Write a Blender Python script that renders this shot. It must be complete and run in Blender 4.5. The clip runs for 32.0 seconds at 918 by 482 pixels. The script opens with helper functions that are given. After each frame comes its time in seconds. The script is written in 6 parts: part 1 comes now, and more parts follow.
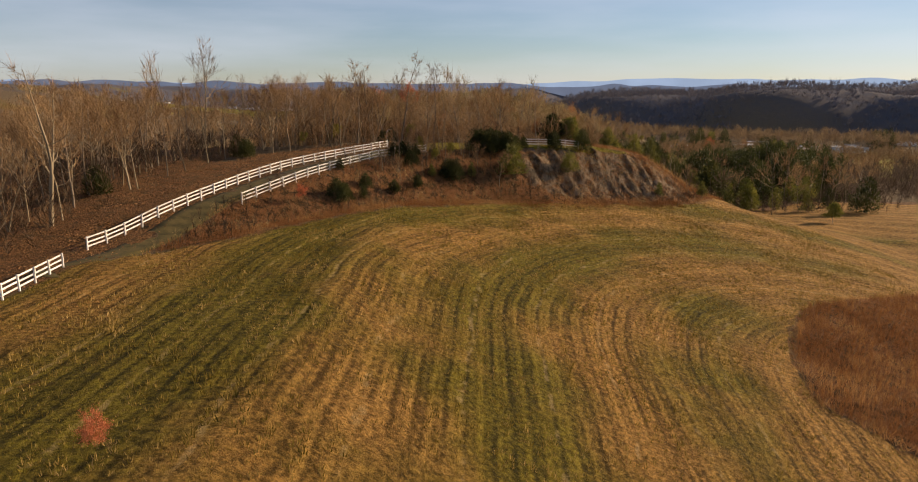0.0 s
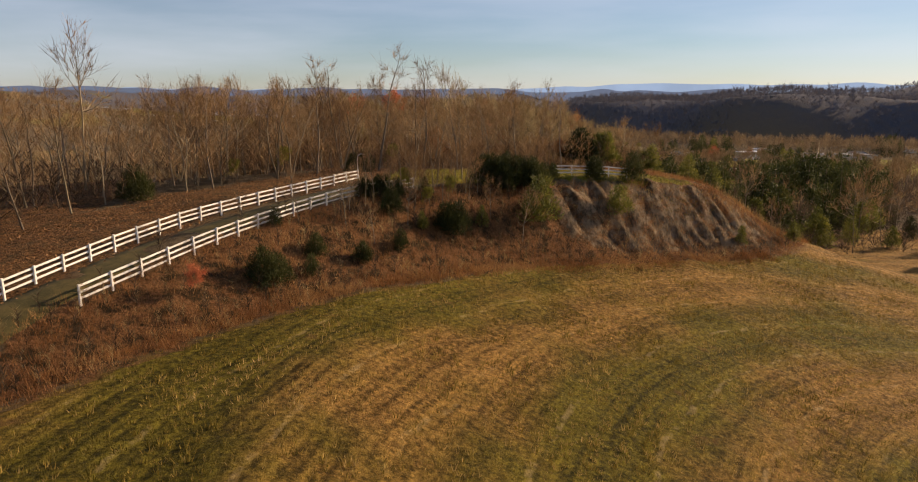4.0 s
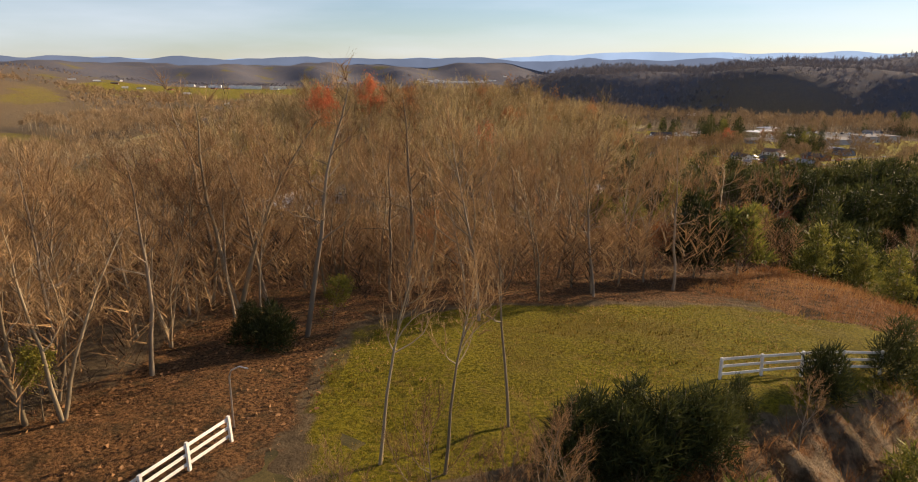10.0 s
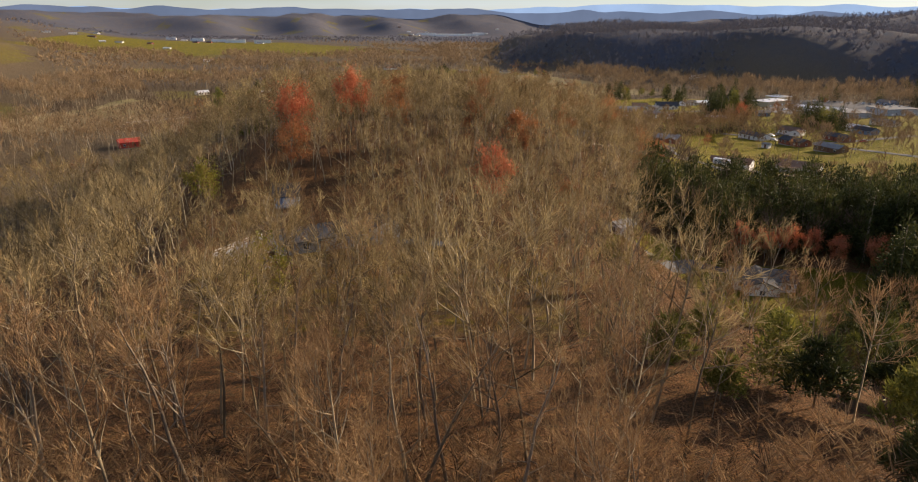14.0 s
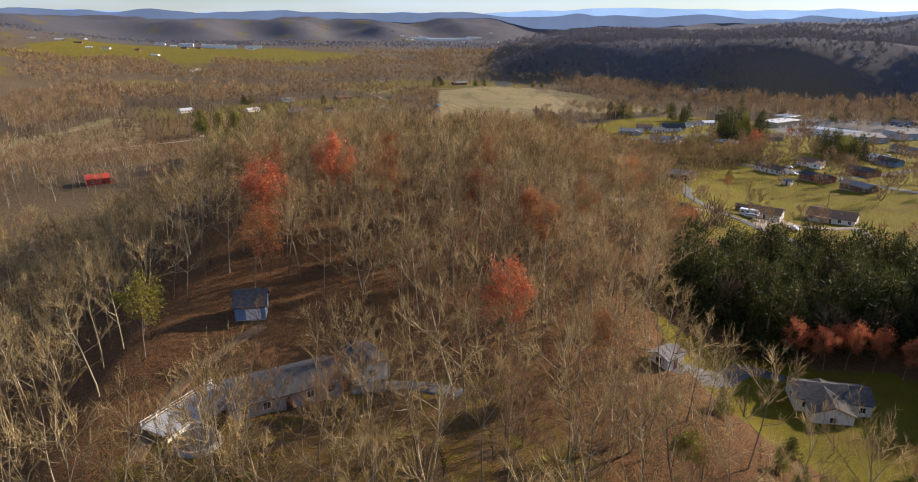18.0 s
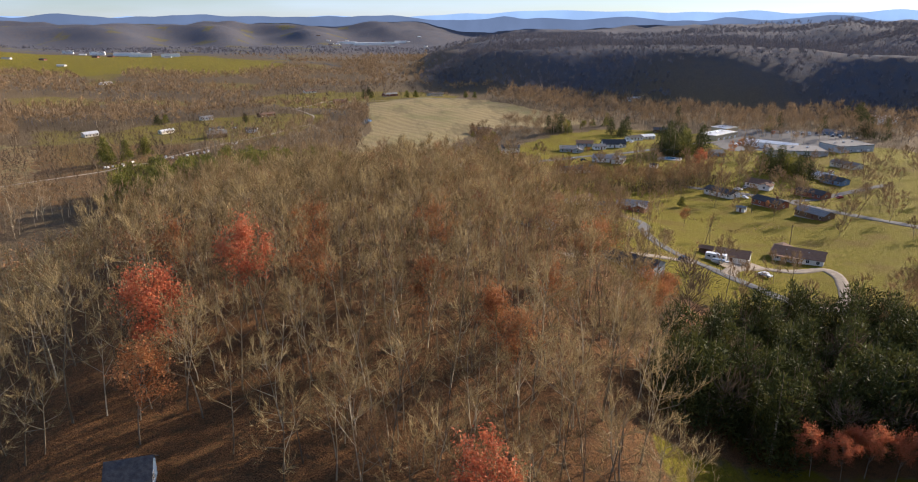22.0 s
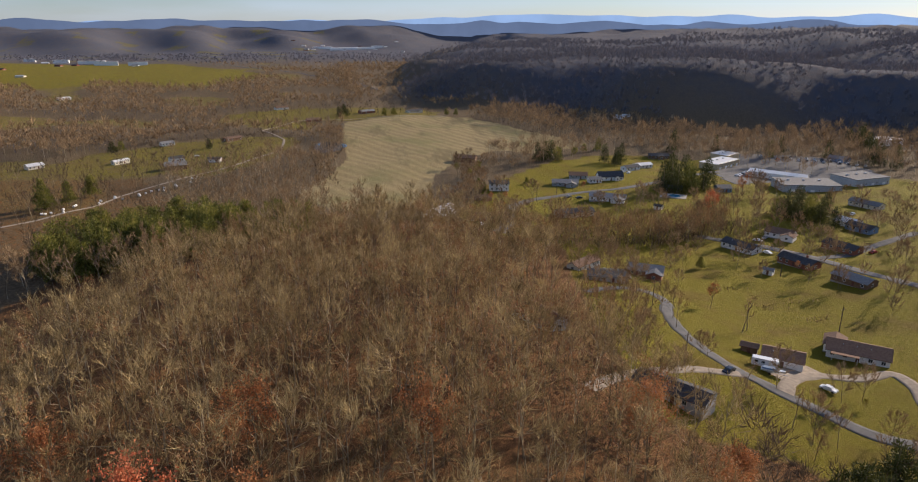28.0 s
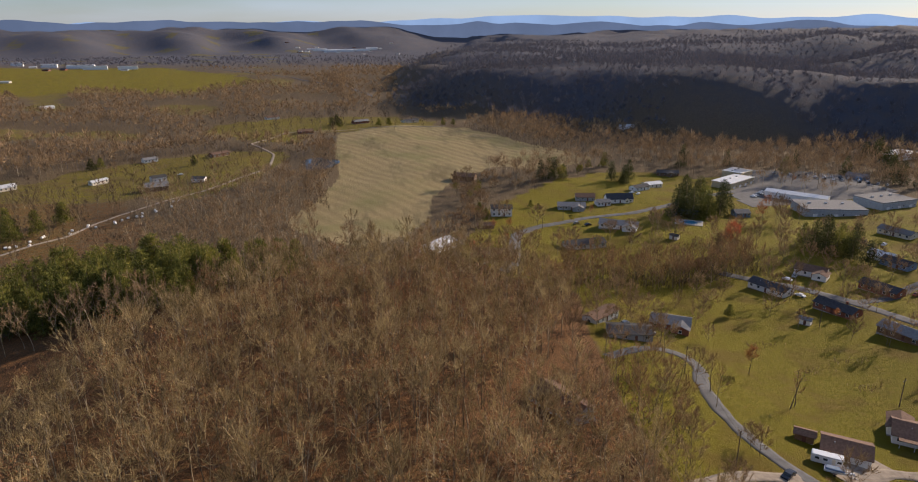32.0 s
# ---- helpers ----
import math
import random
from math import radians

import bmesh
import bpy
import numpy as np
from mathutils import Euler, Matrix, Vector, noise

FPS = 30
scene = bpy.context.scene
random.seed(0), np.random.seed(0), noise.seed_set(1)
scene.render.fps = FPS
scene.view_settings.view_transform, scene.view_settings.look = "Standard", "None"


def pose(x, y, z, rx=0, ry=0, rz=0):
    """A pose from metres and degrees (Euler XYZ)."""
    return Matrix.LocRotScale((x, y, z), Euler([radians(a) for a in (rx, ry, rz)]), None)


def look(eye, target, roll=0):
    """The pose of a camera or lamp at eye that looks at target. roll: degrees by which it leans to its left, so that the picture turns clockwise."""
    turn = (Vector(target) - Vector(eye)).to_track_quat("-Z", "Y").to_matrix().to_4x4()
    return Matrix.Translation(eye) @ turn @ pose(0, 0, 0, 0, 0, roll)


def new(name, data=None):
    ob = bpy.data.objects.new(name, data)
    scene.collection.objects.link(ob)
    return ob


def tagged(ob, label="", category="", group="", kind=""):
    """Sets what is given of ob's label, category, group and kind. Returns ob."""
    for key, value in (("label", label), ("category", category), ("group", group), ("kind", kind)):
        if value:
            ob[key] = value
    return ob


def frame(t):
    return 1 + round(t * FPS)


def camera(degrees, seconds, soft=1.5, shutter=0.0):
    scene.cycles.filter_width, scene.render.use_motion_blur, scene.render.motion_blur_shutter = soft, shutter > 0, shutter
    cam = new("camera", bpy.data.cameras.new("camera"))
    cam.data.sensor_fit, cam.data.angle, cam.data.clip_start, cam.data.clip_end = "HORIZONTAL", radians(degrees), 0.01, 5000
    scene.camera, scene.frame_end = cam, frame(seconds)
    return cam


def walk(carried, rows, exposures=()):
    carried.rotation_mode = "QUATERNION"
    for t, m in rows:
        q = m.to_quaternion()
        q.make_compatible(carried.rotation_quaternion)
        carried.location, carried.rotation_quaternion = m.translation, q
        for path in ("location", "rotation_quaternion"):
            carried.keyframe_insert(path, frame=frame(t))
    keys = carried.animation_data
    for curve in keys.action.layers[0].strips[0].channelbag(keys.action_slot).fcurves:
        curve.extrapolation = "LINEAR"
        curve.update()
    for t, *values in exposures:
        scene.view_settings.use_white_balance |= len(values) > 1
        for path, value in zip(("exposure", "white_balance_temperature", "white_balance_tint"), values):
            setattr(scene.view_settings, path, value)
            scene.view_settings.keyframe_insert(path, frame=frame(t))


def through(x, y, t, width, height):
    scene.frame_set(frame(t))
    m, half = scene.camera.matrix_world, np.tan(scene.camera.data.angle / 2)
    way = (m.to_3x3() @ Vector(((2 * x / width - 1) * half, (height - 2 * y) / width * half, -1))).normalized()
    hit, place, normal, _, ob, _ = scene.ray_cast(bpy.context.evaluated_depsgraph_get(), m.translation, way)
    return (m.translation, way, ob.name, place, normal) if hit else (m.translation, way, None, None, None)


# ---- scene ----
cam = camera(68.0, 32.0, soft=1.05)
PATH = [
    (0, (3.42, 3.883, 17.311), (3.359, 5.834, 16.878), 0.1),
    (1, (2.446, 13.297, 17.215), (2.396, 15.25, 16.788), -0.1),
    (2, (1.665, 22.572, 17.205), (1.625, 24.527, 16.784), -0.1),
    (3, (1.083, 31.97, 17.254), (1.048, 33.926, 16.837), -0.0),
    (3.5, (0.829, 36.42, 17.359), (0.798, 38.375, 16.941), -0.0),
    (5.5, (-0.472, 55.065, 17.898), (-0.487, 57.021, 17.483), -0.1),
    (6, (-0.733, 59.499, 18.004), (-0.744, 61.456, 17.59), -0.1),
    (7, (-1.243, 68.684, 18.447), (-1.246, 70.641, 18.035), -0.1),
    (8, (-1.865, 77.661, 20.074), (-1.858, 79.617, 19.66), 0.0),
    (8.5, (-2.107, 82.21, 21.025), (-2.097, 84.165, 20.602), -0.0),
    (9, (-2.331, 86.818, 21.993), (-2.319, 88.769, 21.555), -0.1),
    (9.5, (-2.561, 91.24, 22.95), (-2.547, 93.185, 22.485), -0.1),
    (10, (-2.794, 95.796, 23.926), (-2.776, 97.731, 23.422), -0.1),
    (10.5, (-3.067, 100.265, 24.915), (-3.044, 102.187, 24.364), -0.0),
    (11, (-3.339, 104.976, 25.939), (-3.313, 106.887, 25.349), 0.1),
    (11.5, (-3.507, 109.22, 27.198), (-3.479, 111.122, 26.582), -0.0),
    (12, (-3.708, 113.595, 28.686), (-3.675, 115.492, 28.054), 0.1),
    (13, (-4.063, 122.34, 31.663), (-4.026, 124.236, 31.029), 0.1),
    (14, (-4.374, 131.693, 34.694), (-4.329, 133.589, 34.06), 0.2),
    (14.5, (-4.367, 136.658, 36.038), (-4.318, 138.554, 35.404), 0.2),
    (16.5, (-5.046, 153.402, 42.088), (-4.988, 155.298, 41.455), 0.3),
    (17, (-5.437, 157.653, 43.622), (-5.377, 159.55, 42.991), 0.3),
    (18, (-5.604, 166.525, 46.449), (-5.54, 168.422, 45.819), 0.3),
    (19, (-5.888, 175.036, 49.665), (-5.799, 176.932, 49.035), 0.2),
    (19.5, (-5.969, 179.472, 51.104), (-5.861, 181.367, 50.474), 0.2),
    (20, (-6.046, 183.903, 52.332), (-5.923, 185.797, 51.703), 0.1),
    (20.5, (-6.12, 187.971, 53.528), (-5.965, 189.863, 52.898), 0.0),
    (21, (-6.22, 192.297, 54.398), (-6.03, 194.186, 53.77), -0.0),
    (21.5, (-6.176, 196.695, 55.289), (-5.954, 198.581, 54.661), -0.1),
    (22, (-6.165, 201.07, 55.539), (-5.911, 202.952, 54.914), -0.0),
    (22.5, (-5.725, 205.593, 56.715), (-5.447, 207.472, 56.089), -0.1),
    (23, (-5.526, 209.932, 57.682), (-5.23, 211.808, 57.057), -0.2),
    (24, (-5.013, 218.62, 60.096), (-4.713, 220.496, 59.472), -0.2),
    (25, (-4.569, 227.142, 62.662), (-4.265, 229.018, 62.04), -0.1),
    (25.5, (-4.219, 231.423, 64.114), (-3.914, 233.299, 63.492), -0.1),
    (27.5, (-2.261, 249.462, 68.038), (-1.95, 251.338, 67.418), -0.0),
    (28, (-2.392, 253.801, 69.307), (-2.077, 255.676, 68.686), 0.0),
    (29, (-1.629, 262.508, 71.455), (-1.311, 264.382, 70.833), -0.0),
    (30, (-0.797, 270.962, 73.412), (-0.477, 272.835, 72.789), -0.0),
    (31, (0.495, 279.814, 75.276), (0.816, 281.688, 74.655), -0.1),
    (32, (0.924, 288.424, 77.527), (1.251, 290.296, 76.905), -0.1),
]
walk(cam, [(t, look(eye, target, roll)) for t, eye, target, roll in PATH],
     exposures=[(0, 0.30, 6500, 17), (3, 0.30, 6500, 17), (8, 0.58, 6450, 16), (11, 0.68, 6400, 15), (14, 0.54, 5930, 14),
                (20, 0.74, 5330, 14), (25, 0.60, 5280, 14), (28, 0.32, 5380, 15), (32, 0.20, 5480, 16)])

# light: low late-autumn sun from ahead and to the right, clear sky
SUN_AZ, SUN_EL = radians(61), radians(21)
world = bpy.data.worlds.new("sky")
scene.world = world
world.use_nodes = True
wt = world.node_tree
sky = wt.nodes.new("ShaderNodeTexSky")
sky.sky_type, sky.sun_disc = "NISHITA", False
sky.sun_elevation, sky.sun_rotation = SUN_EL, SUN_AZ
sky.altitude, sky.air_density, sky.dust_density, sky.ozone_density = 250, 1.0, 0.12, 3.5
wt.nodes["Background"].inputs[1].default_value = 0.067
# thin high cloud drawn out in streaks
tc, mp, nz, cr, mx = (wt.nodes.new("ShaderNode" + k) for k in ("TexCoord", "Mapping", "TexNoise", "MapRange", "Mix"))
mp.inputs["Scale"].default_value = (1.0, 1.6, 7.0)
nz.inputs["Scale"].default_value, nz.inputs["Detail"].default_value = 1.6, 6
for k, v in enumerate((0.38, 0.76, 0.08, 0.55)):
    cr.inputs[k + 1].default_value = v
mx.data_type = "RGBA"
mx.inputs["B"].default_value = (9.4, 10.0, 11.0, 1)
wt.links.new(tc.outputs["Generated"], mp.inputs[0])
wt.links.new(mp.outputs[0], nz.inputs["Vector"])
wt.links.new(nz.outputs["Fac"], cr.inputs[0])
wt.links.new(cr.outputs[0], mx.inputs["Factor"])
wt.links.new(sky.outputs[0], mx.inputs["A"])
wt.links.new(mx.outputs["Result"], wt.nodes["Background"].inputs[0])
sun = new("sun", bpy.data.lights.new("sun", "SUN"))
sun.data.energy, sun.data.angle, sun.data.color = 6.2, radians(0.6), (1.0, 0.755, 0.465)
sun_dir = Vector((math.sin(SUN_AZ) * math.cos(SUN_EL), math.cos(SUN_AZ) * math.cos(SUN_EL), math.sin(SUN_EL)))
sun.matrix_world = look(sun_dir * 300, (0, 0, 0))

# ---- materials
class Nodes:
    """Short calls for building a node material."""

    def __init__(self, name, rough=0.9, metal=0.0, spec=0.25):
        self.m = bpy.data.materials.new(name)
        self.m.use_nodes = True
        self.t = self.m.node_tree
        self.b = self.t.nodes["Principled BSDF"]
        self.b.inputs["Roughness"].default_value = rough
        self.b.inputs["Metallic"].default_value = metal
        self.b.inputs["Specular IOR Level"].default_value = spec
        self.pos = self.t.nodes.new("ShaderNodeNewGeometry").outputs["Position"]

    def put(self, socket, value):
        if isinstance(value, bpy.types.NodeSocket):
            self.t.links.new(value, socket)
        elif isinstance(value, (tuple, list)) and len(value) == 3 and socket.type == "RGBA":
            socket.default_value = (*value, 1)
        else:
            socket.default_value = value

    def noise(self, scale, detail=4, rough=0.6, vec=None, stretch=None):
        n = self.t.nodes.new("ShaderNodeTexNoise")
        n.inputs["Scale"].default_value, n.inputs["Detail"].default_value, n.inputs["Roughness"].default_value = scale, detail, rough
        v = vec or self.pos
        if stretch:
            mp = self.t.nodes.new("ShaderNodeMapping")
            mp.inputs["Scale"].default_value = stretch
            self.t.links.new(v, mp.inputs["Vector"])
            v = mp.outputs[0]
        self.t.links.new(v, n.inputs["Vector"])
        return n.outputs["Fac"]

    def math(self, op, a, b=0.0, c=0.0):
        n = self.t.nodes.new("ShaderNodeMath")
        n.operation = op
        for s, v in zip(n.inputs, (a, b, c)):
            self.put(s, v)
        return n.outputs[0]

    def mix(self, fac, a, b):
        n = self.t.nodes.new("ShaderNodeMix")
        n.data_type = "RGBA"
        self.put(n.inputs["Factor"], fac)
        self.put(n.inputs["A"], a), self.put(n.inputs["B"], b)
        return n.outputs["Result"]

    def step(self, fac, lo, hi):
        n = self.t.nodes.new("ShaderNodeMapRange")
        n.interpolation_type = "SMOOTHSTEP"
        for i, v in enumerate((fac, lo, hi, 0.0, 1.0)):
            self.put(n.inputs[i], v)
        return n.outputs[0]

    def attr(self, name):
        n = self.t.nodes.new("ShaderNodeAttribute")
        n.attribute_name = name
        return n.outputs["Color"], n.outputs["Alpha"]

    def split(self, colour):
        n = self.t.nodes.new("ShaderNodeSeparateColor")
        self.t.links.new(colour, n.inputs[0])
        return n.outputs

    def xyz(self, v=None):
        n = self.t.nodes.new("ShaderNodeSeparateXYZ")
        self.t.links.new(v or self.pos, n.inputs[0])
        return n.outputs

    def random(self):
        return self.t.nodes.new("ShaderNodeObjectInfo").outputs["Random"]

    def island(self):
        return self.t.nodes.new("ShaderNodeNewGeometry").outputs["Random Per Island"]

    def bump(self, height, strength=0.4, dist=0.05):
        n = self.t.nodes.new("ShaderNodeBump")
        n.inputs["Strength"].default_value, n.inputs["Distance"].default_value = strength, dist
        self.t.links.new(height, n.inputs["Height"])
        self.t.links.new(n.outputs[0], self.b.inputs["Normal"])

    def done(self, colour):
        self.put(self.b.inputs["Base Color"], colour)
        return self.m


def plain(name, a, b, scale=3.0, rough=0.85, metal=0.0, bump=0.2, spread=0.25, stretch=None, spec=0.25):
    """Two tones mixed by coarse and fine noise, varied a little from object to object."""
    n = Nodes(name, rough, metal, spec)
    big, fine = n.noise(scale * 0.25, 3), n.noise(scale * 4, 4, stretch=stretch)
    f = n.step(n.math("ADD", n.math("MULTIPLY", big, 0.55), n.math("MULTIPLY", fine, 0.45)), 0.32, 0.68)
    colour = n.mix(f, a, b)
    shade = n.math("ADD", 1 - spread / 2, n.math("MULTIPLY", n.random(), spread))
    hsv = n.t.nodes.new("ShaderNodeHueSaturation")
    n.put(hsv.inputs["Value"], shade), n.put(hsv.inputs["Color"], colour)
    if bump:
        n.bump(fine, bump, 0.02)
    return n.done(hsv.outputs[0])


def leafy(name, tones, rough=0.7, through=0.25):
    """Foliage or twigs: tone by island, with a little light passing through."""
    n = Nodes(name, rough, 0, 0.15)
    ramp = n.t.nodes.new("ShaderNodeValToRGB")
    e = ramp.color_ramp.elements
    while len(e) < len(tones):
        e.new(0.5)
    for k, tone in enumerate(tones):
        e[k].position, e[k].color = k / max(1, len(tones) - 1), (*tone, 1)
    big = n.step(n.noise(0.13, 1), 0.34, 0.66)
    n.put(ramp.inputs[0], n.math("ADD", n.math("MULTIPLY", n.island(), 0.6), n.math("MULTIPLY", big, 0.4)))
    if through:
        tr = n.t.nodes.new("ShaderNodeBsdfTranslucent")
        mx = n.t.nodes.new("ShaderNodeMixShader")
        mx.inputs[0].default_value = through
        n.t.links.new(ramp.outputs[0], tr.inputs[0])
        n.t.links.new(n.b.outputs[0], mx.inputs[1])
        n.t.links.new(tr.outputs[0], mx.inputs[2])
        n.t.links.new(mx.outputs[0], n.t.nodes["Material Output"].inputs[0])
    return n.done(ramp.outputs[0])


def ground_material():
    n = Nodes("ground", 0.95, 0, 0.1)
    c1, a1 = n.attr("cover")
    c2, a2 = n.attr("cover_b")
    lawn, crop, litter = n.split(c1)[:3]
    hay, rock, brush = n.split(c2)[:3]
    rag = n.math("SUBTRACT", n.noise(0.35, 5, 0.7), 0.5)
    fine, mid, big = n.noise(5.0, 6, 0.75), n.noise(0.8, 5, 0.65), n.noise(0.06, 3)

    def edge(mask, w=0.5):
        return n.step(n.math("ADD", mask, n.math("MULTIPLY", rag, w)), 0.4, 0.6)

    # woods floor seen at large, brown and grey
    out = n.mix(n.step(mid, 0.3, 0.7), (0.075, 0.054, 0.031), (0.18, 0.132, 0.074))
    # bare woods of the hills, with haze put into their grey-blue colour
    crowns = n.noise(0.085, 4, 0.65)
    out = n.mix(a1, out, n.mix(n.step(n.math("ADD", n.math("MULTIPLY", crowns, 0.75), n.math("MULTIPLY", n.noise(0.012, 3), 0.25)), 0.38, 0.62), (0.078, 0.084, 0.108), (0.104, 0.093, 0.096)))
    # fallen leaves
    leaf = n.mix(n.step(fine, 0.35, 0.65), (0.032, 0.016, 0.008), (0.265, 0.138, 0.054))
    leaf = n.mix(n.step(mid, 0.45, 0.75), leaf, (0.06, 0.045, 0.022))
    out = n.mix(edge(litter), out, leaf)
    # green lawns and pasture
    grass = n.mix(n.step(fine, 0.3, 0.7), (0.052, 0.054, 0.003), (0.25, 0.205, 0.011))
    grass = n.mix(n.step(mid, 0.5, 0.8), grass, (0.19, 0.125, 0.03))
    grass = n.mix(n.step(big, 0.45, 0.7), grass, n.mix(fine, (0.065, 0.055, 0.006), (0.21, 0.145, 0.022)))
    out = n.mix(edge(lawn), out, grass)
    # stubble of the large crop field, with drill lines
    x, y, z = n.xyz()
    lines = n.math("SINE", n.math("ADD", n.math("MULTIPLY", n.math("ADD", n.math("MULTIPLY", x, 0.9), n.math("MULTIPLY", y, 0.44)), 0.55), n.math("MULTIPLY", n.noise(0.012, 2), 9.0)))
    stub = n.mix(n.step(n.math("ADD", n.math("MULTIPLY", lines, 0.22), n.math("MULTIPLY", n.math("SUBTRACT", n.noise(0.9, 5, 0.75), 0.5), 4.0)), -1.2, 1.2), (0.17, 0.132, 0.062), (0.36, 0.285, 0.145))
    stub = n.mix(n.math("MULTIPLY", n.step(n.noise(0.02, 4, 0.65), 0.42, 0.72), 0.6), stub, (0.17, 0.165, 0.06))
    streak = n.noise(0.05, 4, 0.7, stretch=(1.0, 0.18, 1.0))
    stub = n.mix(n.math("MULTIPLY", n.step(streak, 0.52, 0.66), 0.55), stub, (0.12, 0.095, 0.05))
    out = n.mix(edge(crop, 0.3), out, stub)
    # mown hay field: swaths that bend round the uncut patch
    dx = n.math("SUBTRACT", x, 58.0)
    dy = n.math("MAXIMUM", n.math("SUBTRACT", y, 62.0), 0.0)
    ring = n.math("SQRT", n.math("ADD", n.math("MULTIPLY", dx, dx), n.math("MULTIPLY", n.math("MULTIPLY", dy, dy), 1.25)))
    wob = n.math("MULTIPLY", n.math("SUBTRACT", n.noise(0.12, 3), 0.5), 3.0)
    rows = n.math("SINE", n.math("ADD", n.math("MULTIPLY", ring, 4.3), n.math("MULTIPLY", wob, 1.6)))
    fines = n.math("SINE", n.math("ADD", n.math("MULTIPLY", ring, 10.3), n.math("MULTIPLY", wob, 2.2)))
    rows2 = n.math("SINE", n.math("ADD", n.math("MULTIPLY", ring, 1.05), wob))
    broken = n.math("MULTIPLY", n.step(n.noise(0.16, 4, 0.6), 0.3, 0.7), n.math("SUBTRACT", 1.0, n.math("MULTIPLY", n.step(y, 66.0, 100.0), 0.6)))
    row = n.math("ADD", n.math("MULTIPLY", n.math("ADD", rows, n.math("MULTIPLY", fines, 0.7)), n.math("MULTIPLY", broken, 0.30)), n.math("ADD", n.math("MULTIPLY", rows2, 0.10), n.math("MULTIPLY", n.math("SUBTRACT", n.noise(2.2, 6, 0.8), 0.5), 3.0)))
    straw = n.mix(n.step(row, -0.62, 0.62), (0.085, 0.046, 0.010), (0.50, 0.28, 0.075))
    green = n.mix(n.step(row, -0.6, 0.7), (0.030, 0.027, 0.003), (0.255, 0.20, 0.022))
    # broad bands of straw and of regrowth that follow the swaths
    band = n.math("MULTIPLY", n.math("SINE", n.math("ADD", n.math("MULTIPLY", ring, 0.30), n.math("MULTIPLY", n.noise(0.03, 2), 3.0))), 0.10)
    turf = n.mix(n.step(n.math("ADD", n.noise(0.045, 5, 0.65), n.math("ADD", band, n.math("MULTIPLY", x, 0.002))), 0.40, 0.66), green, straw)
    turf = n.mix(n.math("MULTIPLY", n.step(n.noise(0.22, 5, 0.7), 0.60, 0.74), 0.75), turf, n.mix(fine, (0.11, 0.055, 0.018), (0.24, 0.115, 0.04)))
    # clods and thatch, and thin pale lines of dropped straw
    clod = n.step(n.noise(3.2, 3, 0.6), 0.40, 0.60)
    turf = n.mix(n.math("MULTIPLY", n.math("SUBTRACT", 1.0, clod), 0.36), turf, (0.045, 0.032, 0.008))
    line = n.math("MULTIPLY", n.step(rows2, 0.965, 1.0), n.step(n.noise(0.5, 4, 0.7), 0.46, 0.62))
    turf = n.mix(n.math("MULTIPLY", line, 0.35), turf, (0.55, 0.40, 0.19))
    out = n.mix(edge(hay, 0.35), out, turf)
    # tall dry broom grass on the bank and in the uncut patch
    dry = n.mix(n.step(fine, 0.3, 0.7), (0.085, 0.04, 0.015), (0.27, 0.135, 0.055))
    dry = n.mix(n.step(mid, 0.44, 0.62), dry, (0.045, 0.03, 0.013))
    out = n.mix(edge(brush, 0.6), out, dry)
    # bare clay and shale of the cut
    runs = n.noise(1.0, 6, 0.7, stretch=(0.9, 0.25, 0.5))
    shale = n.mix(n.step(runs, 0.35, 0.65), (0.045, 0.034, 0.024), (0.30, 0.215, 0.13))
    out = n.mix(n.math("MULTIPLY", edge(rock, 0.9), n.step(n.noise(0.5, 5, 0.7), 0.36, 0.56)), out, shale)
    n.bump(n.math("ADD", n.math("ADD", n.math("MULTIPLY", fine, 0.8), n.math("MULTIPLY", row, 0.3)), n.math("MULTIPLY", n.math("MULTIPLY", crowns, a1), 3.5)), 1.0, 0.5)
    return n.done(out)


GROUND = ground_material()
BARK = leafy("bark", [(0.08, 0.062, 0.04), (0.20, 0.158, 0.10), (0.40, 0.325, 0.21)], 0.9, 0)
BARK_DARK = leafy("bark_dark", [(0.075, 0.057, 0.04), (0.18, 0.142, 0.10), (0.36, 0.29, 0.20)], 0.9, 0)
BARK_PALE = leafy("bark_pale", [(0.12, 0.097, 0.062), (0.30, 0.245, 0.16), (0.56, 0.475, 0.33)], 0.9, 0)
TWIG = leafy("twigs", [(0.045, 0.032, 0.015), (0.265, 0.19, 0.086), (0.63, 0.49, 0.235)], 0.9, 0.25)
TWIG_NEAR = leafy("red_brown_twigs", [(0.07, 0.039, 0.02), (0.265, 0.16, 0.076), (0.50, 0.335, 0.16)], 0.9, 0.2)
TWIG_WARM = leafy("tan_twigs", [(0.115, 0.076, 0.042), (0.28, 0.19, 0.10), (0.48, 0.345, 0.19)], 0.9, 0.15)
UNDER = leafy("dead_brush", [(0.032, 0.022, 0.014), (0.07, 0.047, 0.028), (0.17, 0.115, 0.066)], 0.9, 0.1)
TWIG_DARK = leafy("dark_twigs", [(0.06, 0.042, 0.028), (0.12, 0.086, 0.056), (0.23, 0.165, 0.105)], 0.9, 0.15)
# far hill twigs: cool grey-blue that puts the distance haze into the colour
TWIG_HAZED = leafy("twigs_hazed", [(0.095, 0.105, 0.14), (0.145, 0.138, 0.155), (0.20, 0.165, 0.15)], 0.9, 0.15)
